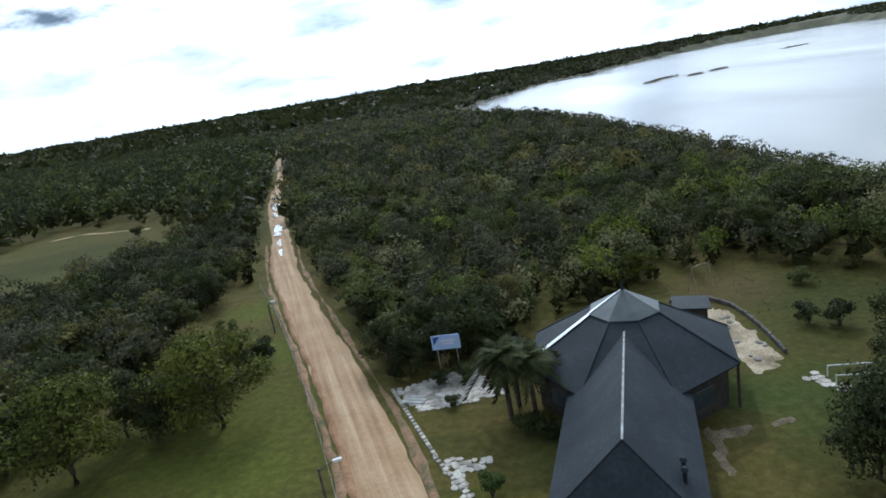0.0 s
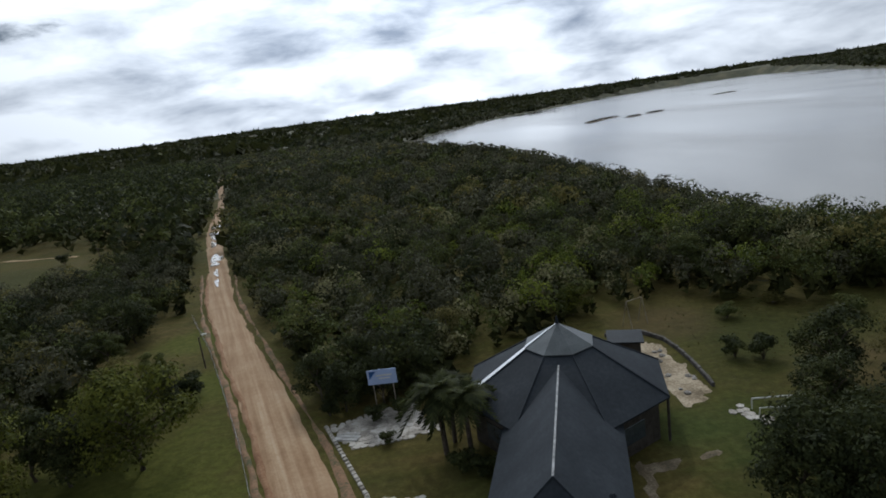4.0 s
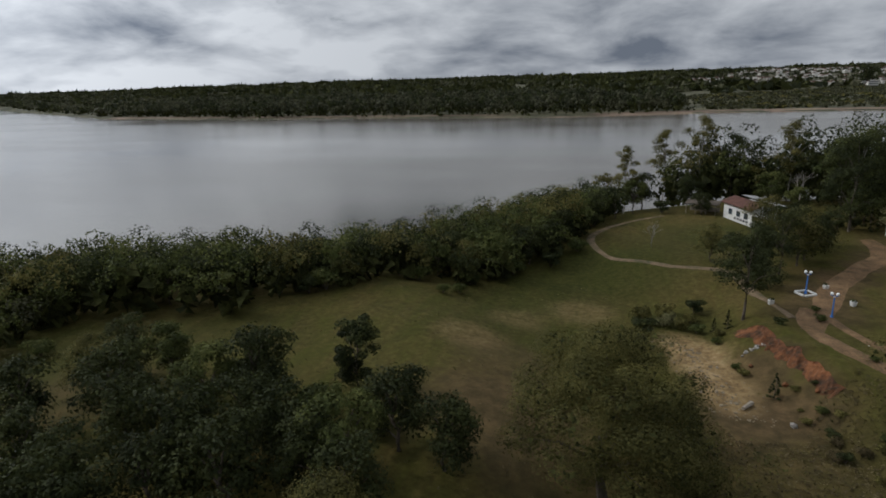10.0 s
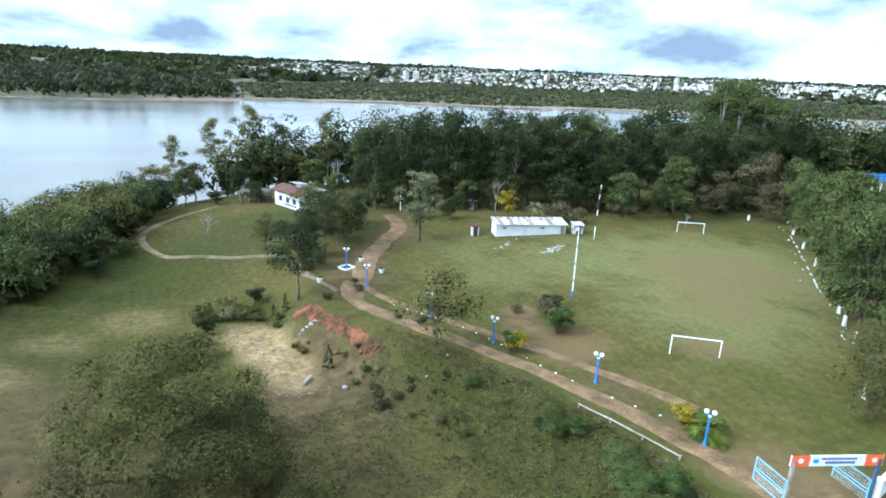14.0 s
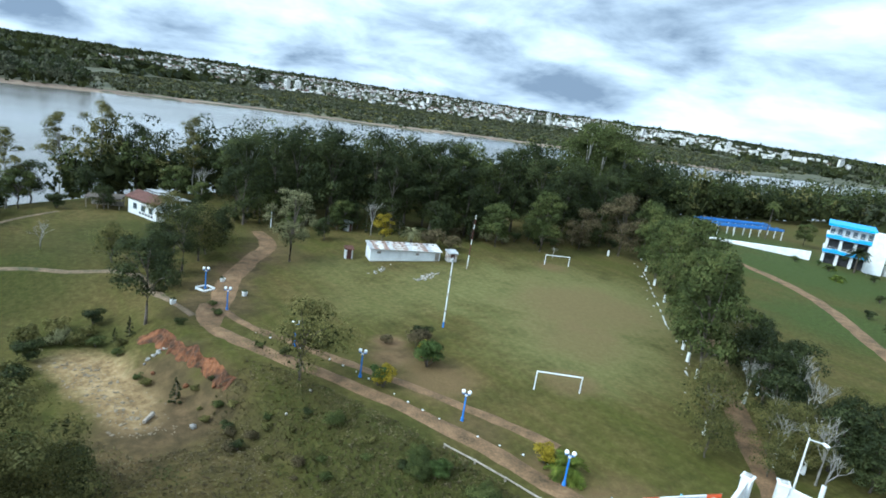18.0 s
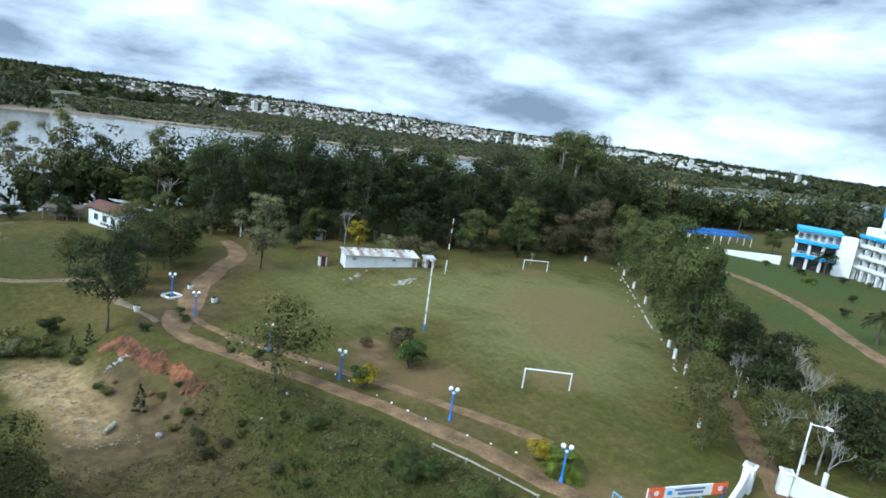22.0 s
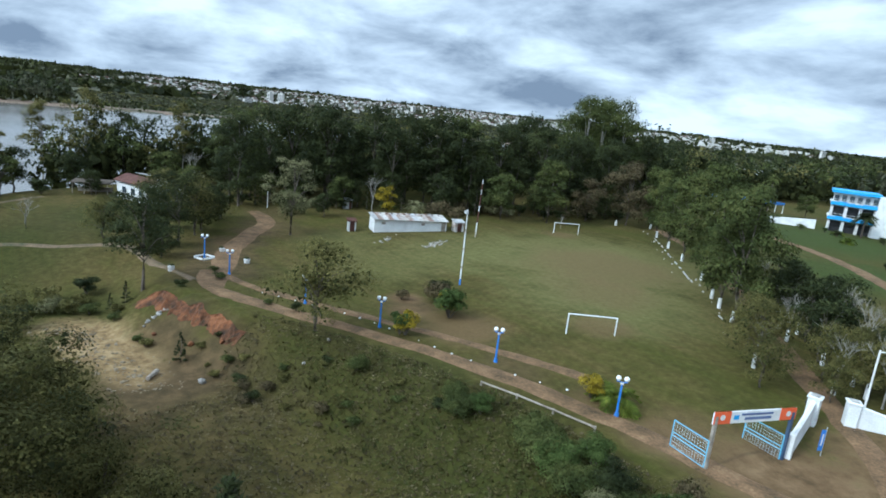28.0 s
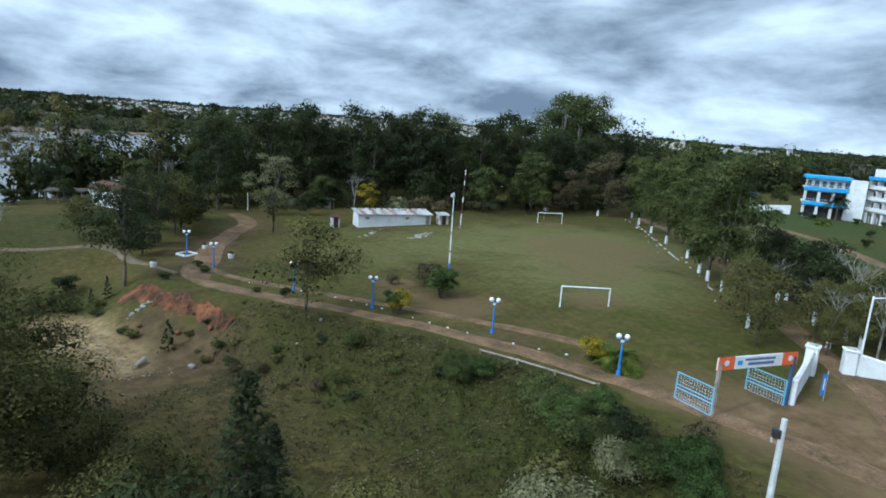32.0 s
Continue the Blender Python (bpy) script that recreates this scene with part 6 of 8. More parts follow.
def white_stones():
    rnd = random.Random(9)
    for i in range(20):
        t = i / 19
        x, y = 36.5 + 38 * t, -43.2 + 14.6 * t + 1.0 * math.sin(t * 7)
        if i % 5 == 4:
            continue
        o = part("edging_stone", stone_bm(0.11 * rnd.uniform(0.8, 1.3), rnd, 0.7), M["white"])
        o.matrix_world = pose(x, y, gz(x, y) + 0.08, 0, 0, rnd.uniform(0, 360))
        tagged(o, "whitewashed stone on the strip between the lanes", "stone", "whitewashed lane stones")
    for i in range(22):
        t = i / 21
        x, y = 38.8 + 46 * t + rnd.uniform(-1.6, 1.2), -69.7 - 47 * t + rnd.uniform(-1.6, 1.2)
        o = part("edging_stone", stone_bm(0.17 * rnd.uniform(0.5, 1.5), rnd, 0.8), M["stone"])
        o.matrix_world = pose(x, y, gz(x, y) + 0.1, 0, 0, rnd.uniform(0, 360))
        tagged(o, "whitewashed stone edging the pitch under the trees", "stone", "whitewashed pitch stones")


white_stones()


def pitch_kerb():
    """Worn low kerb along the avenue side of the pitch, block by block, some sunk or gone."""
    rnd = random.Random(19)
    x0, y0, x1, y1 = 42.6, -73.4, 78.6, -112.4
    n = 30
    root = thing("pitch_kerb", x0, y0, gz(x0, y0), "low worn grey kerb of broken concrete blocks along the pitch", "kerb")
    turn = math.degrees(math.atan2(y1 - y0, x1 - x0))
    for k in range(n):
        if rnd.random() < 0.35:
            continue
        u = (k + 0.5) / n
        dx, dy = (x1 - x0) * u + rnd.uniform(-0.1, 0.1), (y1 - y0) * u + rnd.uniform(-0.1, 0.1)
        part("kerb_block", box(rnd.uniform(1.2, 1.65), 0.2, 0.34, dx, dy, gz(x0 + dx, y0 + dy) - gz(x0, y0) - 0.2 + rnd.uniform(-0.04, 0.03), 0.03, turn=turn + rnd.uniform(-4, 4)), M["concrete"], root)


pitch_kerb()


def log_rail():
    """The fallen white rail on the lane's lower edge."""
    root = thing("timber_rail", 33.4, -38.6, gz(33.4, -38.6), "long weathered timber rail along the lane's edge", "rail")
    pts = [(33.0, -38.9), (36.2, -38.0), (39.2, -37.1), (42.2, -36.0)]
    for a, b in zip(pts, pts[1:]):
        o = part("log", rod((*a, gz(*a) + 0.32), (*b, gz(*b) + 0.34), 0.085, 0.075, 8), M["wood"], root)
        o.matrix_world = Matrix.Identity(4)
    for a in pts:
        o = part("post", rod((*a, gz(*a) - 0.5), (*a, gz(*a) + 0.42), 0.09, 0.09, 8), M["wood"], root)
        o.matrix_world = Matrix.Identity(4)


log_rail()


# ---- clay pit ----
def clay_pit():
    rnd = random.Random(44)
    # the cut face: ridged clay from the pit floor to the turf above
    top = [(79.0, -17.6), (76.4, -19.2), (74.0, -20.1), (72.0, -20.6), (70.0, -21.5), (68.2, -22.0), (66.4, -22.8), (64.4, -23.2), (62.8, -23.9)]
    verts, faces, lip, rows = [], [], [], 16
    n = 96
    for i in range(n + 1):
        f = i / n * (len(top) - 1)
        k = min(int(f), len(top) - 2)
        a, b = Vector((*top[k], 0)), Vector((*top[k + 1], 0))
        p = a.lerp(b, f - k)
        out = Vector((-0.45, 0.9, 0))
        fade = smooth(min(i, n - i) / 12.0)
        p = p + out * (0.55 * noise.noise((i * 0.11, 3.1, 0)) + 0.14 * noise.noise((i * 0.35, 9.0, 0)))
        zt = gz(p.x, p.y) + (0.75 + 0.5 * noise.noise((i * 0.09, 0, 5.0))) * fade
        back = p - out * 4.2
        lip.append([tuple(back) [:2] + (gz(back.x, back.y) - 0.05,), (p.x - out.x * 1.6, p.y - out.y * 1.6, gz(p.x - out.x * 1.6, p.y - out.y * 1.6) + 0.5 * fade), (p.x, p.y, zt + 0.02)])
        for j in range(rows):
            t = j / (rows - 1)
            inner = math.sin(math.pi * t)
            rough = 0.45 * noise.noise((i * 0.16, t * 2.2, 1.0)) + 0.22 * noise.noise((i * 0.42, t * 5.0, 2.0))
            q = p + out * ((1.9 + 0.9 * noise.noise((i * 0.07, 7.0, 7.0))) * t ** 1.5 + rough * inner)
            zb = gz(q.x, q.y) - 0.15
            s = min(1.0, 1.25 * t ** 1.1) if t < 0.8 else 1.0
            verts.append((q.x, q.y, zt * (1 - s) + zb * s + (0.24 * noise.noise((i * 0.3, t * 4.0, 4.0)) + 0.12 * noise.noise((i * 0.8, t * 9.0, 6.0))) * inner))
    for i in range(n):
        for j in range(rows - 1):
            faces.append((i * rows + j, (i + 1) * rows + j, (i + 1) * rows + j + 1, i * rows + j + 1))
    tagged(mesh_object("ground_bank", verts, faces, M["clay"]), "raw red clay bank of the pit", "bank", kind="structure")
    tagged(mesh_object("ground_lip", [v for row in lip for v in row], [(i * 3 + j, i * 3 + j + 1, i * 3 + j + 4, i * 3 + j + 3) for i in range(n) for j in range(2)], M["grass"], smooth_shade=True), "turf lip above the clay bank", "bank", kind="structure")
    gravel = bmesh.new()
    for _ in range(420):
        u, v = rnd.random(), rnd.gauss(0, 1)
        gx, gy = 78 - 19 * u + 0.3 * v, -10.4 - 4.6 * u + 1.5 * v
        r = rnd.uniform(0.05, 0.11) if rnd.random() < 0.8 else rnd.uniform(0.12, 0.26)
        bmesh.ops.create_icosphere(gravel, subdivisions=1, radius=r, matrix=Matrix.Translation((gx, gy, gz(gx, gy) + 0.02)) @ Euler((rnd.uniform(-.3, .3), rnd.uniform(-.3, .3), rnd.uniform(0, 6))).to_matrix().to_4x4() @ Matrix.Diagonal((1.3, 0.9, 0.32, 1)))
    tagged(part("gravel", gravel, M["gravel"]), "pale stones and hard crust on the floor of the pit", "gravel", kind="stuff")
    for x, y, s, name, mat, lab in ((59.1, -19.0, 0.42, "boulder", "rock", "pale boulder on the pit floor"), (63.6, -22.0, 0.35, "clod", "clay", "red clay clod under the bank"), (66.0, -19.8, 0.4, "clod", "clay", "red clay clod under the bank"), (70.5, -17.4, 0.3, "clod", "clay", "red clay clod under the bank"), (56.3, -29.4, 0.2, "boulder", "stone", "pale stone in the rough grass"), (55.0, -26.5, 0.2, "boulder", "stone", "pale stone in the rough grass")):
        o = part(name, stone_bm(s, rnd, 0.8), M[mat])
        o.matrix_world = pose(x, y, gz(x, y) + s * 0.4, 0, 0, rnd.uniform(0, 360))
        tagged(o, lab, "stone")
    o = part("log", rod((-0.85, 0, 0.22), (0.85, 0.1, 0.25), 0.22, 0.19, 9), M["wood"])
    o.matrix_world = pose(62.1, -15.6, gz(62.1, -15.6) + 0.05, 0, 0, 140)
    tagged(o, "cut pale log lying on the sand", "log")


clay_pit()

# ---- gate ----
def gate():
    ax, ay, bx, by = 26.3, -42.0, 24.2, -48.0
    ang = math.degrees(math.atan2(by - ay, bx - ax))
    root = thing("entrance_gate", ax, ay, gz(ax, ay), "entrance gate with orange and white banner over blue mesh leaves", "gate", ang)
    W = math.hypot(bx - ax, by - ay)
    for x in (0, W):
        part("post", box(0.22, 0.22, 4.0, x, 0, -0.2, 0.02), M["wood"] if x == 0 else M["dark_post"], root)
    b = part("banner", box(W + 0.5, 0.10, 0.85, W / 2, 0, 3.25, 0.01), M["white"], root, "white banner panel")
    for s, x in ((-1, 0.45), (1, W - 0.45)):
        part("end_panel", box(1.35, 0.13, 0.85, x, 0, 3.25, 0.01), M["orange"], b, "orange-red end panel")
        part("emblem", rod((x, 0.075, 3.72), (x, 0.09, 3.72), 0.2, n=12), M["white"], b)
        part("emblem", rod((x, -0.09, 3.72), (x, -0.075, 3.72), 0.2, n=12), M["white"], b)
    for side in (-1, 1):
        part("text_bar", box(2.6, 0.02, 0.15, W / 2 + 0.1, side * 0.062, 3.78, 0), M["text_blue"], b)
        part("text_bar", box(2.2, 0.02, 0.19, W / 2 + 0.2, side * 0.062, 3.46, 0), M["text_blue"], b)
        part("logo_bar", box(0.4, 0.02, 0.3, W / 2 - 1.6, side * 0.062, 3.52, 0), M["sky_blue"], b)

    def leaf(x, turn, mat):
        lf = new("gate_leaf")
        lf.parent = root
        lf.matrix_local = pose(x, 0, 0, 0, 0, turn)
        w, h = 2.9, 2.0
        fr = part("leaf_frame", rod((0.05, 0, 0.1), (0.05, 0, h), 0.05), M[mat], lf)
        for p, q in (((w, 0, 0.1), (w, 0, h)), ((0.05, 0, 0.1), (w, 0, 0.1)), ((0.05, 0, h), (w, 0, h)), ((0.05, 0, 0.9), (w, 0, 0.9)), ((0.05, 0, 1.15), (w, 0, 1.15))):
            part("leaf_frame", rod(p, q, 0.035), M[mat], lf)
        for k in range(13):
            xx = 0.2 + (w - 0.3) * k / 12
            part("mesh_wire", rod((xx, 0, 0.1), (xx, 0, h), 0.008, n=4), M["mesh_grey"], lf)
        for k in range(8):
            z = 0.25 + 1.6 * k / 7
            part("mesh_wire", rod((0.05, 0, z), (w, 0, z), 0.007, n=4), M["mesh_grey"], lf)
        return lf

    leaf(-0.1, 100, "gate_blue")
    leaf(W - 0.15, 100, "gate_blue")
    return root


M["dark_post"] = paint("dark_blue_post", (0.04, 0.07, 0.13), 0.5, 0.2)
M["text_blue"] = paint("dull_print", (0.12, 0.16, 0.30), 0.6, 0.1)
M["mesh_grey"] = paint("pale_mesh", (0.50, 0.62, 0.66), 0.5, 0.2)
M["gate_blue"] = paint("faded_gate_blue", (0.16, 0.42, 0.60), 0.5, 0.25)
gate()


def wing_wall(name, line, tall, low, label, thick=0.32):
    """A white gate wall whose top sweeps down from the pier to its end."""
    (ax, ay), (bx, by) = line
    L, ang = math.hypot(bx - ax, by - ay), math.degrees(math.atan2(by - ay, bx - ax))
    root = thing(name, ax, ay, gz((ax + bx) / 2, (ay + by) / 2), label, "wall", ang)
    pier = part("pier", box(0.85, 0.85, tall + 0.6, 0, 0, -0.3, 0.04), M["white"], root)
    part("cap", box(1.02, 1.02, 0.16, 0, 0, tall + 0.3, 0.03), M["white"], pier)
    part("cap", box(0.6, 0.6, 0.1, 0, 0, tall + 0.46, 0.03), M["concrete"], pier)
    n = 14
    b = bmesh.new()
    tops = []
    for i in range(n + 1):
        t = i / n
        tops.append((0.5 + (L - 0.5) * t, low + (tall - low) * (1 - t) ** 2.2))
    cols = []
    for x, z in tops:
        cols.append([b.verts.new((x, y, zz)) for y, zz in ((-thick / 2, -0.4), (thick / 2, -0.4), (thick / 2, z), (-thick / 2, z))])
    for c, d in zip(cols, cols[1:]):
        for k in range(4):
            b.faces.new((c[k], c[(k + 1) % 4], d[(k + 1) % 4], d[k]))
    b.faces.new(cols[0][::-1])
    b.faces.new(cols[-1])
    bmesh.ops.recalc_face_normals(b, faces=b.faces[:])
    part("wall_panel", b, M["white"], root)
    b = bmesh.new()
    for (x0, z0), (x1, z1) in zip(tops, tops[1:]):
        rod((x0, 0, z0 + 0.03), (x1, 0, z1 + 0.03), thick * 0.62, n=6, bm=b)
    part("coping", b, M["white"], root)
    part("end_post", box(0.5, 0.5, low + 0.65, L, 0, -0.35, 0.03), M["white"], root)
    return root


wA = wing_wall("gate_wall", ((25.4, -55.0), (24.1, -48.6)), 2.05, 1.3, "white rendered gate wall rising to a capped pier")
part("plaque", box(0.5, 0.04, 0.3, 0, -0.53, 1.7, 0.01), M["dark"], wA, "small dark plaque")
wB = wing_wall("gate_wall", ((23.6, -57.5), (17.6, -61.4)), 1.55, 0.85, "white rendered gate wall with swept top across the track")
part("plaque", box(0.34, 0.04, 0.22, 2.2, 0.2, 0.9, 0.01), M["dark"], wB, "small dark plaque")


def feather_banner():
    x, y = 22.9, -50.9
    root = thing("feather_banner", x, y, gz(x, y), "blue upright advertising banner by the gate wall", "banner", 60)
    part("pole", rod((0, 0, -0.1), (0, 0, 2.2), 0.03), M["ridge_metal"], root)
    part("cloth", box(0.34, 0.04, 1.6, 0.18, 0, 0.4, 0.015), M["blue"], root)
    part("text_bar", box(0.1, 0.05, 0.9, 0.18, 0, 0.8, 0), M["white"], root)


feather_banner()
road_lamp(23.2, -58.6, 6.2, 1.3, 160, "white street lamp with a short arm behind the gate wall", "white", 0.07)


def concrete_pole():
    x, y = 18.6, -31.6
    root = thing("utility_pole", x, y, gz(x, y), "pale concrete utility pole with a dark fitting", "pole", 30)
    part("shaft", rod((0, 0, -0.4), (0, 0, 7.6), 0.17, 0.12, 8), M["pole_concrete"], root)
    part("bracket", box(0.34, 0.3, 0.4, 0.2, 0, 6.7, 0.03), M["dark"], root, "dark bracket box")
    part("insulator", rod((0.34, 0, 6.65), (0.34, 0, 6.45), 0.06), M["concrete"], root)


M["pole_concrete"] = material("pole_concrete", ((0.35, (0.36, 0.36, 0.34)), (0.65, (0.60, 0.60, 0.57))), scale=2.0, bump=0.3)
concrete_pole()
for x, y in ((26.0, -82.5), (23.6, -80.5)):
    root = thing("marker_post", x, y, gz(x, y), "white-painted marker post on the lawn", "post")
    part("post", rod((0, 0, -0.2), (0.08, 0, 1.5), 0.11, 0.1, 8), M["white"], root)
pot(15.6, -63.0, "white planter at the end of the gate wall")


def notice_sign(x, y, turn, label):
    root = thing("notice_board", x, y, gz(x, y), label, "sign", turn)
    for s in (-1, 1):
        part("leg", rod((s * 0.5, 0, -0.2), (s * 0.5, 0, 1.7), 0.04), M["white"], root)
    part("board", box(1.3, 0.06, 1.0, 0, 0, 0.8, 0.01), M["white"], root)
    part("text_bar", box(0.9, 0.08, 0.35, 0, 0, 1.15, 0), M["blue"], root)


notice_sign(27.2, -113.2, 20, "white notice board with blue bars on the hotel lawn")
part_fig = thing("white_bin", 92.0, -116.6, gz(92, -116.6), "white upright bin at the wood's edge", "bin")
part("body", rod((0, 0, 0), (0, 0, 1.0), 0.28, 0.24, 10), M["white"], part_fig)
part("lid", rod((0, 0, 1.0), (0, 0, 1.25), 0.2, 0.06, 10), M["white"], part_fig)


# ---- hotel ----
def hotel():
    root = thing("hotel", 68, -202, gz(68, -202), "large white hotel with bright blue fascia bands and balconies", "hotel")
    z0 = gz(68, -202)

    def block(x, y, turn):
        return pose(x, y, z0, 0, 0, turn)

    def add(name, bm, mat, m, parent=root, label=""):
        o = part(name, bm, M[mat], parent, label)
        o.matrix_world = m
        return o

    # side pavilion: arcade, two blue-edged terraces, windowed top floor
    m = block(69.2, -200.3, 202)
    W, D = 11.5, 14.0
    add("pavilion_core", box(W - 1.4, D - 2, 11.5, -W / 2, D / 2 + 1.2, -0.4), "white", m)
    for lvl, zz in enumerate((4.0, 8.2)):
        b = bmesh.new()
        for k in range(6):
            x0 = -W + k * W / 6
            box(W / 6, 0.5, 0.95 + 0.18 * math.sin(k * 1.7), x0 + W / 12, -0.15 + 0.2 * math.sin(k * 1.3 + lvl), zz - 0.5, 0.03, bm=b)
        add("fascia", b, "sky_blue", m, label="bright blue wavy fascia")
        add("terrace_slab", box(W, D, 0.3, -W / 2, D / 2, zz - 0.1), "white", m)
        b = bmesh.new()
        for k in range(9):
            x = -W + 0.3 + k * (W - 0.6) / 8
            rod((x, 0.05, zz + 0.2), (x, 0.05, zz + 1.2), 0.03, n=5, bm=b)
        rod((-W, 0.05, zz + 1.2), (0, 0.05, zz + 1.2), 0.04, n=5, bm=b)
        add("railing", b, "white", m)
    for zz, hh in ((-0.3, 3.9), (4.2, 3.7)):
        for k in range(4):
            add("column", box(0.6, 0.6, hh, -W + 0.5 + k * (W - 1.0) / 3, 0.5, zz, 0.03), "white", m)
            if k < 3:
                add("opening", box(2.6, 0.1, hh - 0.9, -W + 2.3 + k * 3.5, 2.15, zz + 0.3, 0), "dark", m)
    for k in range(6):
        w = add("window", box(1.1, 0.1, 1.6, -W + 1.2 + k * 1.85, 1.18, 8.9, 0.02), "glass", m)
    add("roof_band", box(W + 0.3, D, 0.75, -W / 2, D / 2 + 0.6, 11.1, 0.03), "sky_blue", m, label="bright blue roof band")
    # corner stair tower
    add("stair_wall", box(4.0, 5.0, 11.8, 1.6, 1.8, -0.4), "white", m)
    # long wing with stacked balconies
    m = block(66.0, -203.0, 141.5)
    L, D = 64.0, 13.0
    add("wing_core", box(L, D, 12.6, L / 2, D / 2 + 1.5, -0.4), "white", m)
    bays = 20
    bw = L / bays
    for lvl in range(4):
        zz = 0.0 if lvl == 0 else 0.4 + 3.05 * lvl
        if lvl == 0:
            for k in range(bays):
                add("column", box(0.7, 0.7, 3.2, k * bw + 0.35, 0.4, -0.2, 0.03), "white", m)
                add("opening", box(bw - 1.2, 0.1, 2.4, k * bw + bw / 2 + 0.3, 1.42, 0.1, 0), "dark", m)
            continue
        b = bmesh.new()
        box(L, 0.16, 0.95, L / 2, 0.0, zz, 0.02, bm=b)
        add("balcony_parapet", b, "white", m)
        add("balcony_slab", box(L, 1.6, 0.22, L / 2, 0.75, zz - 0.22, 0.02), "concrete", m)
        for k in range(bays):
            w = add("window", box(bw - 0.9, 0.08, 1.9, k * bw + bw / 2, 1.45, zz + 0.35, 0.01), "glass", m)
            add("partition", box(0.16, 1.4, 2.6, k * bw, 0.75, zz, 0.01), "white", m)
    add("roof_band", box(L, 2.2, 0.8, L / 2, 0.6, 12.1, 0.03), "sky_blue", m, label="bright blue roof band")
    add("roof_slab", box(L, D, 0.25, L / 2, D / 2 + 1.5, 12.25, 0.02), "concrete", m)
    # lift tower
    add("tower_wall", box(9.5, 7.0, 8.6, 6.0, 7.5, 12.0), "white", m)
    add("tower_band", box(9.9, 7.4, 2.6, 6.0, 7.5, 18.4, 0.04), "sky_blue", m, label="bright blue tower head")
    add("tower_base", box(4.5, 5.0, 3.0, -0.5, 5.5, 12.0), "white", m)
    for x in (3.5, 7.5):
        add("tower_slot", box(0.9, 0.1, 3.4, x, 3.98, 14.0, 0), "sky_blue", m)
    # terrace ramp toward the drive
    m = block(101, -188, 0)
    o = part("ramp_wall", slab([(7, 3.3, 0.4), (-18, -8.5, 2.6), (-18.6, -7.2, 2.6), (6.4, 4.5, 0.4)], 2.6), M["white"], root)
    o.matrix_world = pose(100.5, -187.5, z0)
    return root


hotel()


def pergola(x, y, turn, L, label):
    root = thing("pergola", x, y, gz(x, y), label, "pergola", turn)
    for k in range(5):
        for yy in (0, 3.2):
            part("post", box(0.22, 0.22, 3.4, k * L / 4, yy, -0.2, 0.02), M["white"], root)
    for yy in (0, 3.2):
        part("beam", box(L + 0.6, 0.35, 0.55, L / 2, yy, 3.1, 0.02), M["blue"], root)
    for k in range(12):
        part("slat", box(0.16, 3.8, 0.2, k * L / 11, 1.6, 3.62, 0.01), M["blue"], root)


pergola(112.5, -196.5, -109.5, 27, "long white pergola with blue beams by the hotel drive")
pergola(121.0, -199.0, -109.5, 30, "rear white pergola with blue beams")

# ---- single trees and shrubs ----
K = {}
K["pine"] = make_tree("pine_tree", 101, 11.5, 4.1, base=0.30, clumps=28, per=230, leaf=0.12, trunk_r=0.17, leaf_mat="leaf_dark", shape="tall", core=0.4, label="slim pine with an open dark crown on the meadow")
K["wood_pine"] = make_tree("pine_tree", 102, 20.0, 5.6, base=0.10, clumps=40, per=132, leaf=0.215, trunk_r=0.26, leaf_mat="leaf_dark", shape="round", label="tall dark pine at the edge of the wood")
K["euc"] = make_tree("eucalyptus_tree", 103, 22.0, 4.6, base=0.30, clumps=30, per=154, leaf=0.197, trunk_r=0.24, leaf_mat="leaf_olive", bark="pale_bark", shape="tall", label="tall feathery eucalyptus by the river")
K["wood_euc"] = make_tree("eucalyptus_tree", 104, 23.0, 7.2, base=0.16, clumps=46, per=173, leaf=0.212, trunk_r=0.28, leaf_mat="leaf_mid", bark="pale_bark", shape="tall", label="tall eucalyptus rising from the wood")
K["round"] = make_tree("broadleaf_tree", 105, 9.0, 4.2, base=0.22, clumps=26, per=173, leaf=0.171, trunk_r=0.22, leaf_mat="leaf_mid", label="round-crowned green tree in the grass")
K["olive"] = make_tree("broadleaf_tree", 106, 8.0, 4.6, base=0.22, clumps=26, per=289, leaf=0.097, trunk_r=0.2, leaf_mat="leaf_olive", shape="round", core=0.42, label="spreading grey-green tree with open crown")
K["dark"] = make_tree("broadleaf_tree", 107, 9.0, 4.4, base=0.15, clumps=28, per=140, leaf=0.185, trunk_r=0.24, leaf_mat="leaf_dark", label="dense dark evergreen tree in full leaf")
K["oak"] = make_tree("broadleaf_tree", 108, 10.0, 6.0, base=0.22, clumps=34, per=183, leaf=0.180, trunk_r=0.3, leaf_mat="leaf_oak", label="wide spreading tree with yellow-green leaves")
K["big"] = make_tree("broadleaf_tree", 109, 12.0, 6.2, base=0.22, clumps=84, per=760, leaf=0.066, trunk_r=0.3, leaf_mat="leaf_feather", core=0.3, puff=0.68, label="large bushy olive-green tree in the hollow")
K["spire"] = make_conifer("conifer", 129, 13.6, 2.9, "tall pointed dark conifer in the hollow")
K["column"] = make_tree("columnar_tree", 110, 7.0, 2.3, base=0.08, clumps=40, per=146, leaf=0.139, trunk_r=0.14, leaf_mat="leaf_dark", shape="tall", label="narrow dark columnar tree on the meadow")
K["conifer"] = make_tree("conifer", 111, 6.0, 1.7, base=0.05, clumps=44, per=127, leaf=0.106, trunk_r=0.1, leaf_mat="leaf_dark", shape="cone", label="young dark conifer with a pointed top", category="conifer")
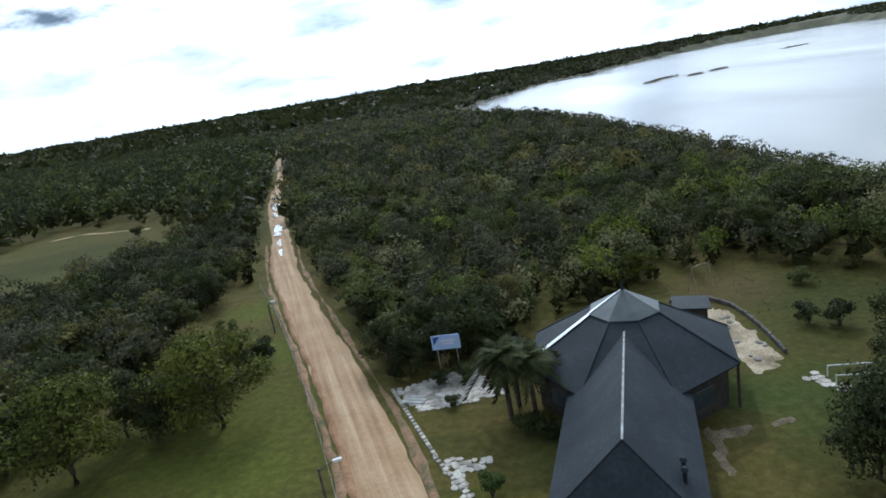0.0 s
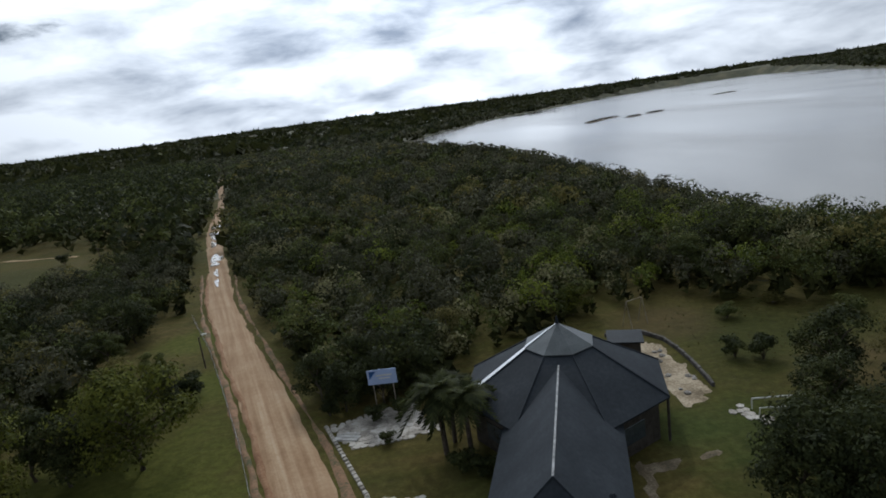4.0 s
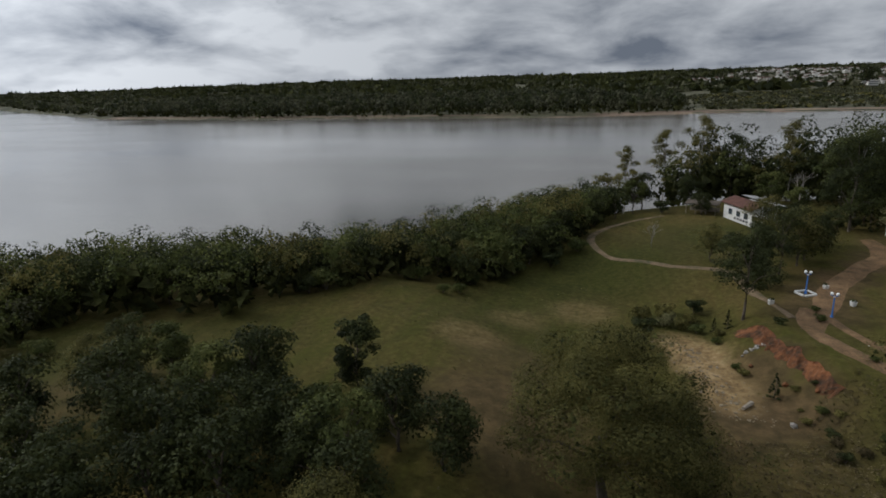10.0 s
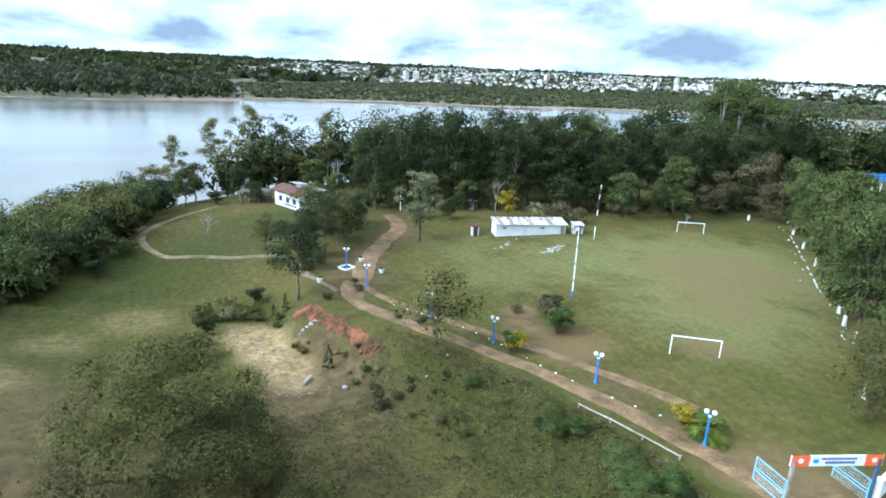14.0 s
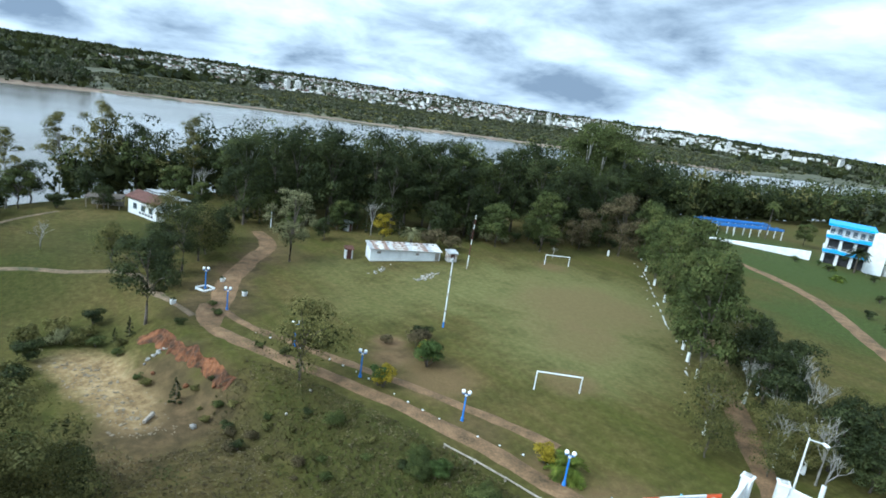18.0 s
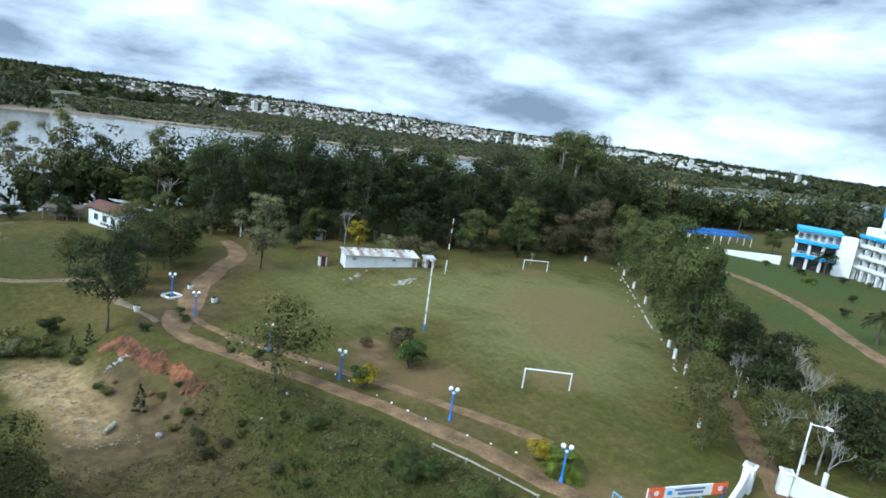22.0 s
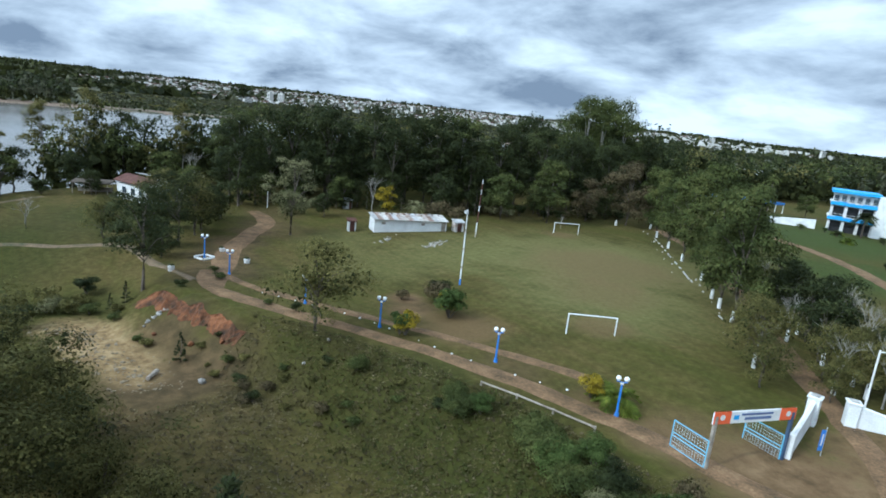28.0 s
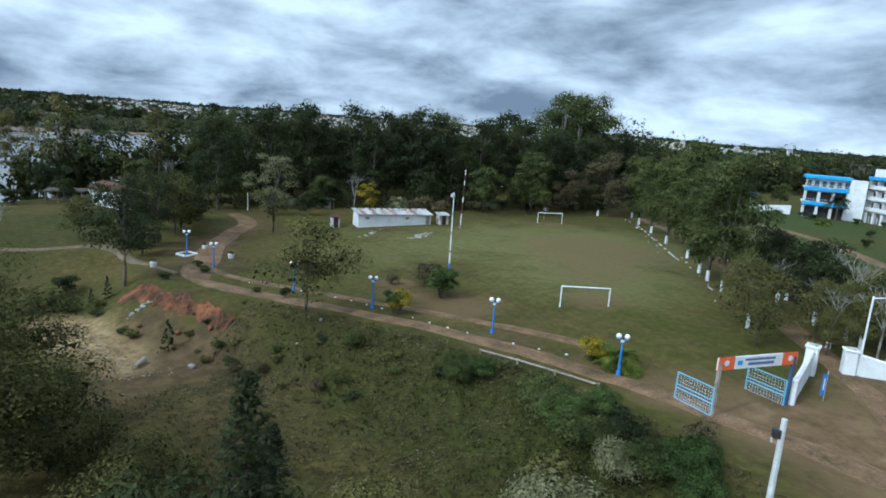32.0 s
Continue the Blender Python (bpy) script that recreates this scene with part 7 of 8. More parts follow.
K["willow"] = make_tree("willow_tree", 112, 12.0, 4.0, base=0.22, clumps=30, per=221, leaf=0.110, trunk_r=0.22, leaf_mat="leaf_grey", shape="tall", label="pale feathery willow by the track")
K["yellow"] = make_tree("flowering_tree", 113, 6.5, 2.5, base=0.25, clumps=18, per=164, leaf=0.131, trunk_r=0.13, leaf_mat="leaf_yellow", label="tree in full yellow blossom behind the shed")
K["row"] = make_tree("pine_tree", 114, 13.6, 4.3, base=0.12, clumps=38, per=230, leaf=0.15, trunk_r=0.24, leaf_mat="leaf_mid", label="leafy avenue tree with a whitewashed trunk")
K["brown"] = make_tree("broadleaf_tree", 115, 13.0, 5.4, base=0.08, clumps=30, per=183, leaf=0.197, trunk_r=0.25, leaf_mat="leaf_dry", label="russet-brown tree at the wood's edge")
K["bare"] = make_bare_tree("bare_tree", 116, 9.5, 5.0, "leafless pale-barked tree by the track")
K["bare_small"] = make_bare_tree("bare_tree", 117, 5.5, 3.6, "small leafless tree inside the dirt loop", r=0.12)
K["spindly"] = make_tree("bank_tree", 118, 7.5, 2.6, base=0.45, clumps=12, per=90, leaf=0.131, trunk_r=0.1, leaf_mat="leaf_olive", shape="flat", label="spindly open-crowned tree on the bank")
K["palm"] = make_palm("palm_tree", 119, 5.6, 3.3, "feather palm in front of the round house", mat="leaf_dark")
K["fan_palm"] = make_palm("palm_tree", 120, 2.8, 2.4, "low grey fan palm behind the shed", trunk_r=0.25, mat="leaf_grey")
K["tall_palm"] = make_palm("palm_tree", 121, 11.5, 2.6, "very tall slender palm by the pergola", trunk_r=0.17)
K["cycad"] = make_palm("cycad", 122, 0.6, 2.0, "low cycad with arching fronds beside the park lamp", trunk_r=0.3, fronds=34, mat="leaf_bright")
K["n_mid"] = make_bush("bush", 141, 2.0, 1.7, 420, 0.062, "leaf_mid", "green shrub in the rough grass", 16)
K["n_green"] = make_bush("bush", 142, 2.8, 1.6, 460, 0.062, "leaf_bush", "dense fresh green bush below the lane", 16)
K["n_grey"] = make_bush("bush", 143, 2.0, 1.9, 420, 0.060, "leaf_grey", "grey-green shrub in the thicket", 16)
K["n_dark"] = make_bush("bush", 144, 2.4, 1.6, 420, 0.062, "leaf_dark", "dense dark green bush in the grass", 16)
K["b_green"] = make_bush("bush", 130, 3.2, 1.7, 220, 0.10, "leaf_bush", "dense green bush in the grass", 14)
K["b_dark"] = make_bush("bush", 131, 2.4, 1.6, 120, 0.13, "leaf_dark", "dense dark green bush in the grass", 12)
K["b_mid"] = make_bush("bush", 132, 2.0, 1.7, 108, 0.13, "leaf_mid", "green shrub in the rough grass", 12)
K["b_olive"] = make_bush("bush", 133, 1.6, 1.5, 96, 0.12, "leaf_olive", "olive shrub on the slope", 11)
K["b_dry"] = make_bush("bush", 134, 2.6, 2.3, 102, 0.13, "leaf_dry", "reddish-brown half-dry shrub by the pitch", 12)
K["b_grey"] = make_bush("bush", 135, 2.0, 1.9, 132, 0.12, "leaf_grey", "grey-green shrub in the thicket", 13)
K["b_clip"] = make_bush("bush", 136, 2.2, 1.0, 132, 0.09, "leaf_bush", "clipped round green bush beside the lamp", 14)
K["b_yellow"] = make_bush("bush", 137, 2.0, 1.1, 132, 0.08, "leaf_yellow", "yellow-green shrub beside the park lamp", 12)

# the meadow, the hollow and the lane
for kind, x, y, s, *extra in (
    ("pine", 81.8, -18.4, 1.06), ("dark", 92.5, -22.5, 0.62), ("dark", 97.0, -22.0, 0.72), ("olive", 58.8, -29.2, 1.12), ("bare_small", 111.5, -8.6, 1.0), ("olive", 104.3, -17.4, 0.78), ("olive", 103.5, -29.6, 1.2), ("dark", 107, -31.5, 0.8),
    ("willow", 101.4, -44.1, 1.05), ("yellow", 106.6, -65.0, 1.0), ("fan_palm", 104.8, -70.8, 1.0), ("b_green", 57.2, -44.0, 1.25), ("b_yellow", 58.6, -44.9, 1.4), ("b_dry", 62.6, -46.0, 1.1), ("b_dark", 64.0, -47.6, 1.0), ("b_dry", 65.0, -42.8, 0.55),
    ("b_yellow", 54.4, -36.6, 1.35), ("b_clip", 54.9, -36.2, 1.25), ("conifer", 64.4, -18.5, 0.5), ("b_olive", 69.2, -16.4, 0.55), ("b_mid", 70.6, -16.0, 0.4), ("b_mid", 77.3, -14.9, 0.5), ("conifer", 80.8, -16.5, 0.45), ("conifer", 81.0, -15.0, 0.35), ("b_olive", 83.3, -7.3, 0.8), ("b_grey", 83.3, -9.2, 0.7), ("b_olive", 82.7, -11.2, 0.9), ("b_mid", 81.3, -13.0, 0.7), ("b_olive", 84.6, -12.6, 0.8), ("b_grey", 85.2, -10.0, 0.6), ("b_olive", 79.4, -15.4, 0.6),
    ("b_mid", 86.1, 20.0, 0.9), ("b_mid", 83.0, 21.6, 0.8), ("b_mid", 76.3, 37.0, 1.9), ("b_dark", 74.2, 38.6, 1.3), ("oak", 33.5, -1.5, 0.5), ("column", 50.4, 20.6, 1.0),
    ("dark", 44.5, 27.5, 0.9), ("dark", 39.0, 25.0, 0.75), ("round", 36.5, 15.2, 0.85), ("dark", 41.5, 13.2, 0.8), ("dark", 31.5, 21.5, 0.85), ("dark", 33.0, 13.0, 0.7), ("olive", 29.5, 12.6, 0.8), ("dark", 26.0, 29.5, 0.8), ("dark", 29.5, 32.0, 0.75), ("dark", 25.5, 18.5, 0.7),
    ("n_dark", 27.2, -22.6, 1.25), ("n_mid", 25.6, -24.6, 0.85), ("n_grey", 27.2, -27.6, 1.6), ("olive", 24.8, -26.6, 0.42), ("b_olive", 28.4, -29.2, 1.5),
    ("olive", 29.5, -5.5, 0.85), ("olive", 28.5, -17.0, 0.75), ("b_olive", 31.0, -15.0, 1.3), ("dark", 31.5, -9.5, 0.8), ("olive", 35.5, -9.0, 0.8), ("dark", 112, -33, 0.8), ("pine", 98.5, -26.0, 0.9), ("dark", 116, -37, 0.7), ("dark", 109, -27, 0.6), ("b_dark", 34.0, -10.5, 1.3), ("b_dark", 37.0, -11.0, 1.2), ("b_olive", 41.5, -12.6, 1.3), ("b_mid", 46.5, -8.8, 1.3),
    ("n_green", 31.6, -33.4, 1.05), ("n_mid", 33.2, -33.8, 1.25), ("n_mid", 29.6, -33.2, 1.2), ("n_green", 30.2, -35.6, 0.9), ("n_mid", 34.8, -34.6, 1.0), ("n_grey", 26.8, -32.6, 1.1), ("n_green", 23.6, -34.4, 1.1), ("n_mid", 25.4, -33.6, 1.1), ("n_dark", 28.0, -34.8, 1.0), ("b_dry", 24.6, -37.0, 0.7), ("n_green", 22.2, -32.8, 1.0),
    ("n_mid", 40.6, -32.4, 0.9), ("n_mid", 42.2, -33.2, 0.7), ("n_green", 39.4, -33.6, 0.7), ("n_mid", 50.6, -29.4, 0.7), 
    ("b_mid", 83.0, -26.6, 0.45), ("b_dark", 77.0, -21.4, 0.55), ("b_mid", 79.6, -26.4, 0.5), ("b_dark", 64.8, -29.8, 0.5), ("b_mid", 68.0, -28.0, 0.4), ("cycad", 35.0, -43.4, 1.3), ("b_yellow", 36.9, -43.0, 1.2),
    ("spindly", 103.0, 37.0, 0.85), ("spindly", 121.0, 24.5, 0.95), ("spindly", 135.5, 15.0, 1.05), ("spindly", 138.6, 13.4, 1.0), ("olive", 112.0, 16.0, 0.9), ("round", 108.0, 20.0, 0.85), ("dark", 130.5, 9.0, 0.9), ("dark", 99.0, 25.0, 0.8),
    ("euc", 148.0, -4.0, 0.72), ("dark", 151.0, -8.0, 1.0), ("spindly", 158.0, 0.0, 1.4), ("euc", 165.0, -22.0, 1.0), ("euc", 170.0, -14.0, 0.95), ("wood_pine", 168.0, -30.0, 0.95), ("euc", 160.0, -41.0, 0.85), ("round", 153.0, -36.0, 0.9),
    ("oak", -25.0, 51.5, 1.0), ("oak", -36.0, 45.6, 0.95), ("round", -38.7, 78.0, 0.65), ("oak", -31.5, 62.5, 0.5), ("dark", -43.0, 58.0, 0.85), ("dark", -47.0, 50.0, 0.9), ("round", -30.5, 71.0, 0.5), ("dark", -40.0, 90.0, 0.8), 
    ("round", 39.6, 76.0, 0.78), ("dark", 36.0, 80.0, 0.7), ("b_dark", 32.0, 52.5, 1.0), ("b_dark", 34.0, 51.0, 1.1), ("b_mid", 37.0, 62.0, 0.9), ("b_olive", 44.0, 64.0, 1.0), ("b_mid", 49.0, 58.0, 1.1),
    ("round", -84, 180, 0.55), ("round", -78, 176, 0.5), ("olive", -72, 172, 0.6), ("b_dark", -92, 176, 1.4), ("b_dark", -66, 158, 1.5), ("round", -70, 181, 0.6), ("palm", 2.0, 44.8, 1.05), ("palm", 4.0, 44.0, 0.98), ("palm", 2.9, 46.4, 0.9), ("palm", 0.2, 60.6, 0.85), ("b_clip", -0.7, 35.2, 1.1), ("b_dark", 3.0, 42.0, 0.9), ("b_dark", 4.6, 41.0, 0.8), ("b_dark", -2.8, 48.2, 0.55),
    ("dark", -6.8, 55.6, 0.58), ("dark", -3.0, 56.0, 0.62), ("dark", 0.5, 57.5, 0.55), ("dark", -9.5, 59.0, 0.6), ("dark", -5.8, 60.5, 0.7), ("olive", 5.0, 66.0, 0.7), ("oak", 21.6, 71.0, 0.42), ("dark", 3.0, 62.0, 0.6), ("b_dark", -8.4, 55.2, 0.8),
    ("dark", 23.0, 31.0, 0.78), ("dark", 26.4, 35.0, 0.62),
):
    put(K[kind], x, y, s)

# low shrubs scattered over the slope between the pit and the lane
rnd = random.Random(91)
for k in range(26):
    u, v = rnd.random(), rnd.random()
    x, y = 40 + 25 * u, -34.2 + 11.2 * u + (2.0 + 6.5 * (1 - u * 0.4)) * v
    put(K[rnd.choice(("b_olive", "b_dry", "b_mid", "b_olive", "b_olive", "b_dark"))], x, y, rnd.uniform(0.22, 0.52), sz=rnd.uniform(0.7, 1.1))

# thicket along the meadow's river side
BANKSIDE = (("wood_euc", 127, -146, 1.22), ("wood_euc", 121, -143, 1.12), ("wood_euc", 133, -157, 1.2), ("wood_euc", 126, -154, 1.3), ("dark", 24, -68, 0.75), ("olive", 28.4, -65, 0.7), ("dark", 31, -70.5, 0.75), ("dark", 34.5, -76, 0.8), ("dark", 22, -72.5, 0.75), ("dark", 39, -81, 0.8), ("olive", 26, -60.5, 0.5), ("dark", 43, -88, 0.8), ("dark", 34, -82, 0.8), ("b_dark", -3.8, 52.6, 0.8), ("b_dark", -1.6, 52.8, 0.85), ("olive", 121, -29, 1.0), ("dark", 127, -34, 0.6), ("dark", -31, 51, 0.75), ("oak", -29, 57, 0.65), ("dark", -35, 53, 0.8), ("dark", -26.5, 62, 0.6), ("b_dark", -25, 66, 1.4), ("olive", -33, 68, 0.7), ("dark", 40, 38, 0.85), ("dark", 36, 34, 0.8), ("round", 42, 31, 0.8), ("dark", 34, 27, 0.9), ("dark", 38, 20.5, 0.75), ("round", 46, 38, 0.75), ("dark", 36, 44, 0.8), ("dark", 31, 38, 0.7), ("olive", 43, 44, 0.8), ("dark", 35, 17, 0.7), ("dark", 40, 9, 0.7), ("b_mid", 45, 22, 1.5), ("b_dark", 48, 31, 1.6), ("dark", 30, 26, 0.75), ("b_mid", 44, 16, 1.3), ("dark", 48, 44, 0.7), ("round", 66, -2, 0.55), ("b_dark", 72, -5, 1.3), ("b_mid", 60, -5, 1.2), ("dark", 52, -4, 0.6), ("b_dark", 55, -8, 1.3), ("dark", 104, 12, 0.75), ("round", 101, 17, 0.8), ("olive", 98, 22, 0.8), ("dark", 108, 9, 0.7), ("round", 95, 26, 0.7), ("b_mid", 99, 14, 1.5), ("b_dark", 103, 8, 1.3), ("dark", 90, 31, 0.75), ("round", 85, 36, 0.7), ("dark", 79, 41, 0.8), ("b_mid", 88, 27, 1.4), ("b_mid", 93, 20, 1.2), ("dark", 70, 50, 0.8), ("round", 66, 55, 0.7), ("b_dark", 74, 43, 1.4), ("dark", 114, 7, 0.7), ("b_mid", 110, 4, 1.3), ("dark", 138, -2, 0.8), ("round", 144, -6, 0.9), ("dark", 150, -18, 0.8), ("b_dark", 141, -12, 1.4), ("dark", 140, -20, 0.55), ("round", 120, 6, 0.8), ("dark", 128, 2, 0.8))
for kind, x, y, s in BANKSIDE:
    put(K[kind], x, y, s)
put(K["big"], 42.5, -2.4, 1.34, sz=0.84)
for x, y, s in ((47.2, -7.6, 0.66), (43.4, -9.6, 0.62), (50.6, -4.2, 0.7), (38.6, -11.2, 0.66), (52.8, -8.4, 0.5)):
    put(K["dark" if x > 45 else "olive"], x, y, s, label="low dark tree at the edge of the hollow thicket")
for x, y, s in ((84.6, -6.2, 1.3), (86.4, -9.6, 1.2), (79.6, -6.4, 1.2), (76.2, -5.2, 1.1), (87.2, -13.4, 1.0), (72.0, -4.6, 1.2)):
    put(K["b_dark" if int(x) % 2 else "b_olive"], x, y, s)
put(K["spire"], 23.6, -10.1, 1.12, sz=0.95)
put(K["spire"], 25.4, -11.6, 0.86, turn=70)

# the wood's edge behind the pitch
EDGE = ((131, -40), (122, -56), (114, -68), (108, -82), (103, -97), (99, -111), (98, -126), (107, -143), (121, -166), (131, -192))
rnd = random.Random(78)
for depth, step, kinds in ((0, 3.6, ("b_dark", "b_grey", "b_dark", "b_dry", "b_dark", "conifer")), (2.5, 5.0, ("dark", "b_dark", "round", "b_mid")), (5, 7.5, ("wood_pine", "dark", "wood_pine", "round", "olive")), (11, 7.5, ("wood_pine", "wood_pine", "dark", "wood_euc"))):
    for (ax, ay), (bx, by) in zip(EDGE, EDGE[1:]):
        l = math.hypot(bx - ax, by - ay)
        nx, ny = -(by - ay) / l, (bx - ax) / l
        for k in range(int(l / step)):
            t = (k + rnd.uniform(0.2, 0.8)) / int(l / step)
            kind = rnd.choice(kinds)
            s = rnd.uniform(0.76, 1.18) * (0.75 if kind == "wood_euc" else 0.65 if depth == 2.5 else 1.0)
            put(K[kind], ax + (bx - ax) * t + nx * (depth + rnd.uniform(-2, 2)), ay + (by - ay) * t + ny * (depth + rnd.uniform(-2, 2)), s)
rnd = random.Random(77)
for kind, x, y, s in (
    ("wood_pine", 128, -44, 0.95), ("wood_pine", 133, -52, 1.05), ("dark", 124, -56, 1.0), ("wood_pine", 127, -62, 1.08), ("round", 118, -62, 0.8), ("wood_pine", 124, -72, 1.12), ("bare", 113, -66, 0.95), ("wood_pine", 120, -78, 1.05),
    ("wood_pine", 114, -82, 0.85), ("b_dry", 103, -74, 1.6), ("b_dry", 100, -77, 1.4), ("dark", 108, -79, 0.9), ("wood_pine", 118, -90, 1.15), ("wood_pine", 110, -88, 0.8), ("round", 101, -90, 1.15), ("wood_pine", 112, -98, 1.0),
    ("row", 96.5, -99.0, 1.05), ("wood_pine", 106, -106, 1.02), ("wood_pine", 116, -112, 1.2), ("brown", 97, -112, 0.8), ("brown", 91.5, -119.5, 1.2), ("wood_euc", 124, -140, 1.22), ("wood_euc", 130, -150, 1.28), ("wood_euc", 119, -150, 1.1), ("wood_pine", 110, -122, 1.05),
    ("wood_pine", 103, -128, 0.9), ("row", 93, -131, 0.9), ("wood_pine", 112, -138, 1.0), ("wood_euc", 134, -166, 1.0), ("wood_pine", 122, -168, 0.9), ("dark", 98, -140, 0.9), ("wood_pine", 137, -182, 0.75), ("dark", 128, -188, 0.8), ("dark", 120, -180, 0.7), ("bare", 91, -97.5, 0.35),
    ("dark", 112, -55, 0.5), ("round", 116, -50, 0.6), ("wood_pine", 140, -46, 0.9), ("bare", 146, -40, 1.2), ("round", 141, -38, 0.7),
):
    put(K[kind], x, y, s * rnd.uniform(0.95, 1.05))

# avenue beside the pitch, trunks whitewashed
def whitewash(x, y, r=0.24, h=1.1):
    root = thing("whitewashed_trunk", x, y, gz(x, y), "lower trunk painted with whitewash", "tree trunk", 0, "whitewashed trunks")
    part("trunk_coat", rod((0, 0, -0.1), (0.03, 0, h), r * 1.1, r, 9), M["white"], root)


for kind, x, y, s in (
    ("row", 71.0, -108.0, 0.85), ("row", 63.0, -100.0, 1.0), ("row", 54.0, -91.0, 1.12), ("row", 47.5, -82.5, 0.95), ("row", 40.6, -75.0, 1.05), ("row", 44.5, -79.0, 0.8), ("olive", 33.2, -61.8, 0.85), ("olive", 30.6, -57.8, 0.6), ("olive", 36.8, -67.5, 0.72),
    ("row", 79.0, -116.0, 0.9), ("row", 86.5, -124.5, 0.9), ("dark", 58.0, -104.0, 0.8), ("row", 50.0, -95.0, 0.75), ("dark", 66.5, -112.0, 0.75),
    ("bare", 28.2, -71.6, 0.95), ("bare", 23.4, -64.0, 0.85), ("bare", 32.5, -78.5, 0.9), ("dark", 25.4, -75.0, 0.62), ("dark", 20.5, -68.0, 0.6), ("dark", 30.0, -72.0, 0.55), ("olive", 27.5, -80.0, 0.6), ("dark", 36.0, -84.0, 0.7), ("dark", 18.0, -72.5, 0.6),
):
    if kind == "row":
        x, y = x + 1.2, y + 1.1
        whitewash(x, y, 0.22, 1.3)
    put(K[kind], x, y, s, sz=1.22 if kind == "row" else None)
for x, y in ((26.8, -63.0), (26.7, -67.0), (24.9, -64.8), (22.1, -61.9), (35.5, -73.6), (30.4, -69.8), (33.2, -61.8), (39.1, -81.5), (41.3, -84.4), (45.6, -90.3), (48.1, -93.9), (36.2, -77.8)):
    whitewash(x, y, 0.19, 1.4)
    put(K["bare" if int(x * 10) % 3 else "olive"], x, y, 0.55 + 0.02 * (int(x) % 9))

# hotel grounds
for kind, x, y, s in (
    ("tall_palm", 105.3, -214.5, 1.05), ("palm", 69.6, -193.6, 1.05), ("palm", 36.4, -124.0, 0.85), ("palm", 30.0, -132.0, 0.9), ("b_mid", 81.5, -184.5, 0.9), ("cycad", 64.8, -170.4, 1.2), ("b_dark", 62.0, -186.0, 0.9), ("b_dark", 51.2, -158.6, 0.8), ("b_dark", 46.5, -139.7, 0.8),
    ("b_dark", 71.9, -183.4, 0.8), ("b_dark", 39.4, -158.8, 0.75), ("b_clip", 57.0, -189.0, 1.0), ("b_clip", 50.0, -184.0, 1.0), ("b_mid", 46.0, -178.0, 1.0), ("cycad", 73.0, -187.0, 1.0), ("b_clip", 77.0, -189.0, 0.9), ("round", 96.0, -222.0, 0.9), ("b_dark", 34.0, -146.0, 0.7),
):
    put(K[kind], x, y, s)

for kind in K.values():
    for o in (*kind.children_recursive, kind):
        bpy.data.objects.remove(o)

# ---- far bank: town, mud shore, islets ----
def town():
    rng = np.random.default_rng(5)
    x, y = scatter(TOWN, 25, 71, 1.0)
    keep = rng.random(len(x)) < 0.48 * smooth(0.5 + 0.9 * waves(x, y, 420, 6))
    x, y = x[keep], y[keep]
    for mats, sel in ((("concrete", "rust_roof"), 0), (("plaster", "rust_roof"), 1), (("plaster", "concrete"), 2)):
        walls, roofs = Soup(), Soup()
        for i in range(sel, len(x), 3):
            w, d, h = rng.uniform(5, 11), rng.uniform(5, 8), rng.uniform(2.2, 4.2)
            a, z = rng.random() * 3.14, gz(x[i], y[i]) + 3
            c, s = math.cos(a), math.sin(a)
            P = [(x[i] + c * u * w / 2 - s * v * d / 2, y[i] + s * u * w / 2 + c * v * d / 2) for u, v in ((-1, -1), (1, -1), (1, 1), (-1, 1))]
            walls.add([(*p, z - 6) for p in P] + [(*p, z + h) for p in P], [(0, 1, 5, 4), (1, 2, 6, 5), (2, 3, 7, 6), (3, 0, 4, 7)])
            m1, m2 = [((P[k][0] + P[(k + 3) % 4][0]) / 2, (P[k][1] + P[(k + 3) % 4][1]) / 2) for k in (0, 2)]
            roofs.add([(*p, z + h) for p in P] + [(*m1, z + h + 2), (*m2, z + h + 2)], [(0, 1, 5, 4), (2, 3, 4, 5), (0, 4, 3), (1, 2, 5)])
        tagged(new("town_houses", walls.mesh("town_houses", M[mats[0]])), "pale walls of the town's low houses across the river", "houses", kind="stuff")
        tagged(new("town_roofs", roofs.mesh("town_roofs", M[mats[1]])), "roofs of the town's low houses across the river", "roofs", kind="stuff")


M["plaster"] = paint("faded_plaster", (0.58, 0.56, 0.52), 0.8, 0.3)
town()


def centre_blocks():
    """The town's centre: pale blocks of three to six storeys, too many to count."""
    rng = np.random.default_rng(15)
    x, y = scatter(((1000, -1450), (1450, -1300), (1650, -2300), (1000, -2500), (880, -1900)), 30, 72, 1.0)
    keep = rng.random(len(x)) < 0.34
    soup = Soup()
    for px, py in zip(x[keep], y[keep]):
        w, d, h, a, z = rng.uniform(8, 18), rng.uniform(8, 14), rng.uniform(7, 17), rng.random() * 3.14, gz(px, py)
        c, q = math.cos(a), math.sin(a)
        P = [(px + c * u * w / 2 - q * v * d / 2, py + q * u * w / 2 + c * v * d / 2) for u, v in ((-1, -1), (1, -1), (1, 1), (-1, 1))]
        soup.add([(*p, z - 3) for p in P] + [(*p, z + h) for p in P], [(0, 1, 5, 4), (1, 2, 6, 5), (2, 3, 7, 6), (3, 0, 4, 7), (4, 5, 6, 7)])
    tagged(new("town_blocks", soup.mesh("town_blocks", M["plaster"])), "pale flat-roofed blocks in the centre of the far town", "buildings", kind="stuff")


centre_blocks()


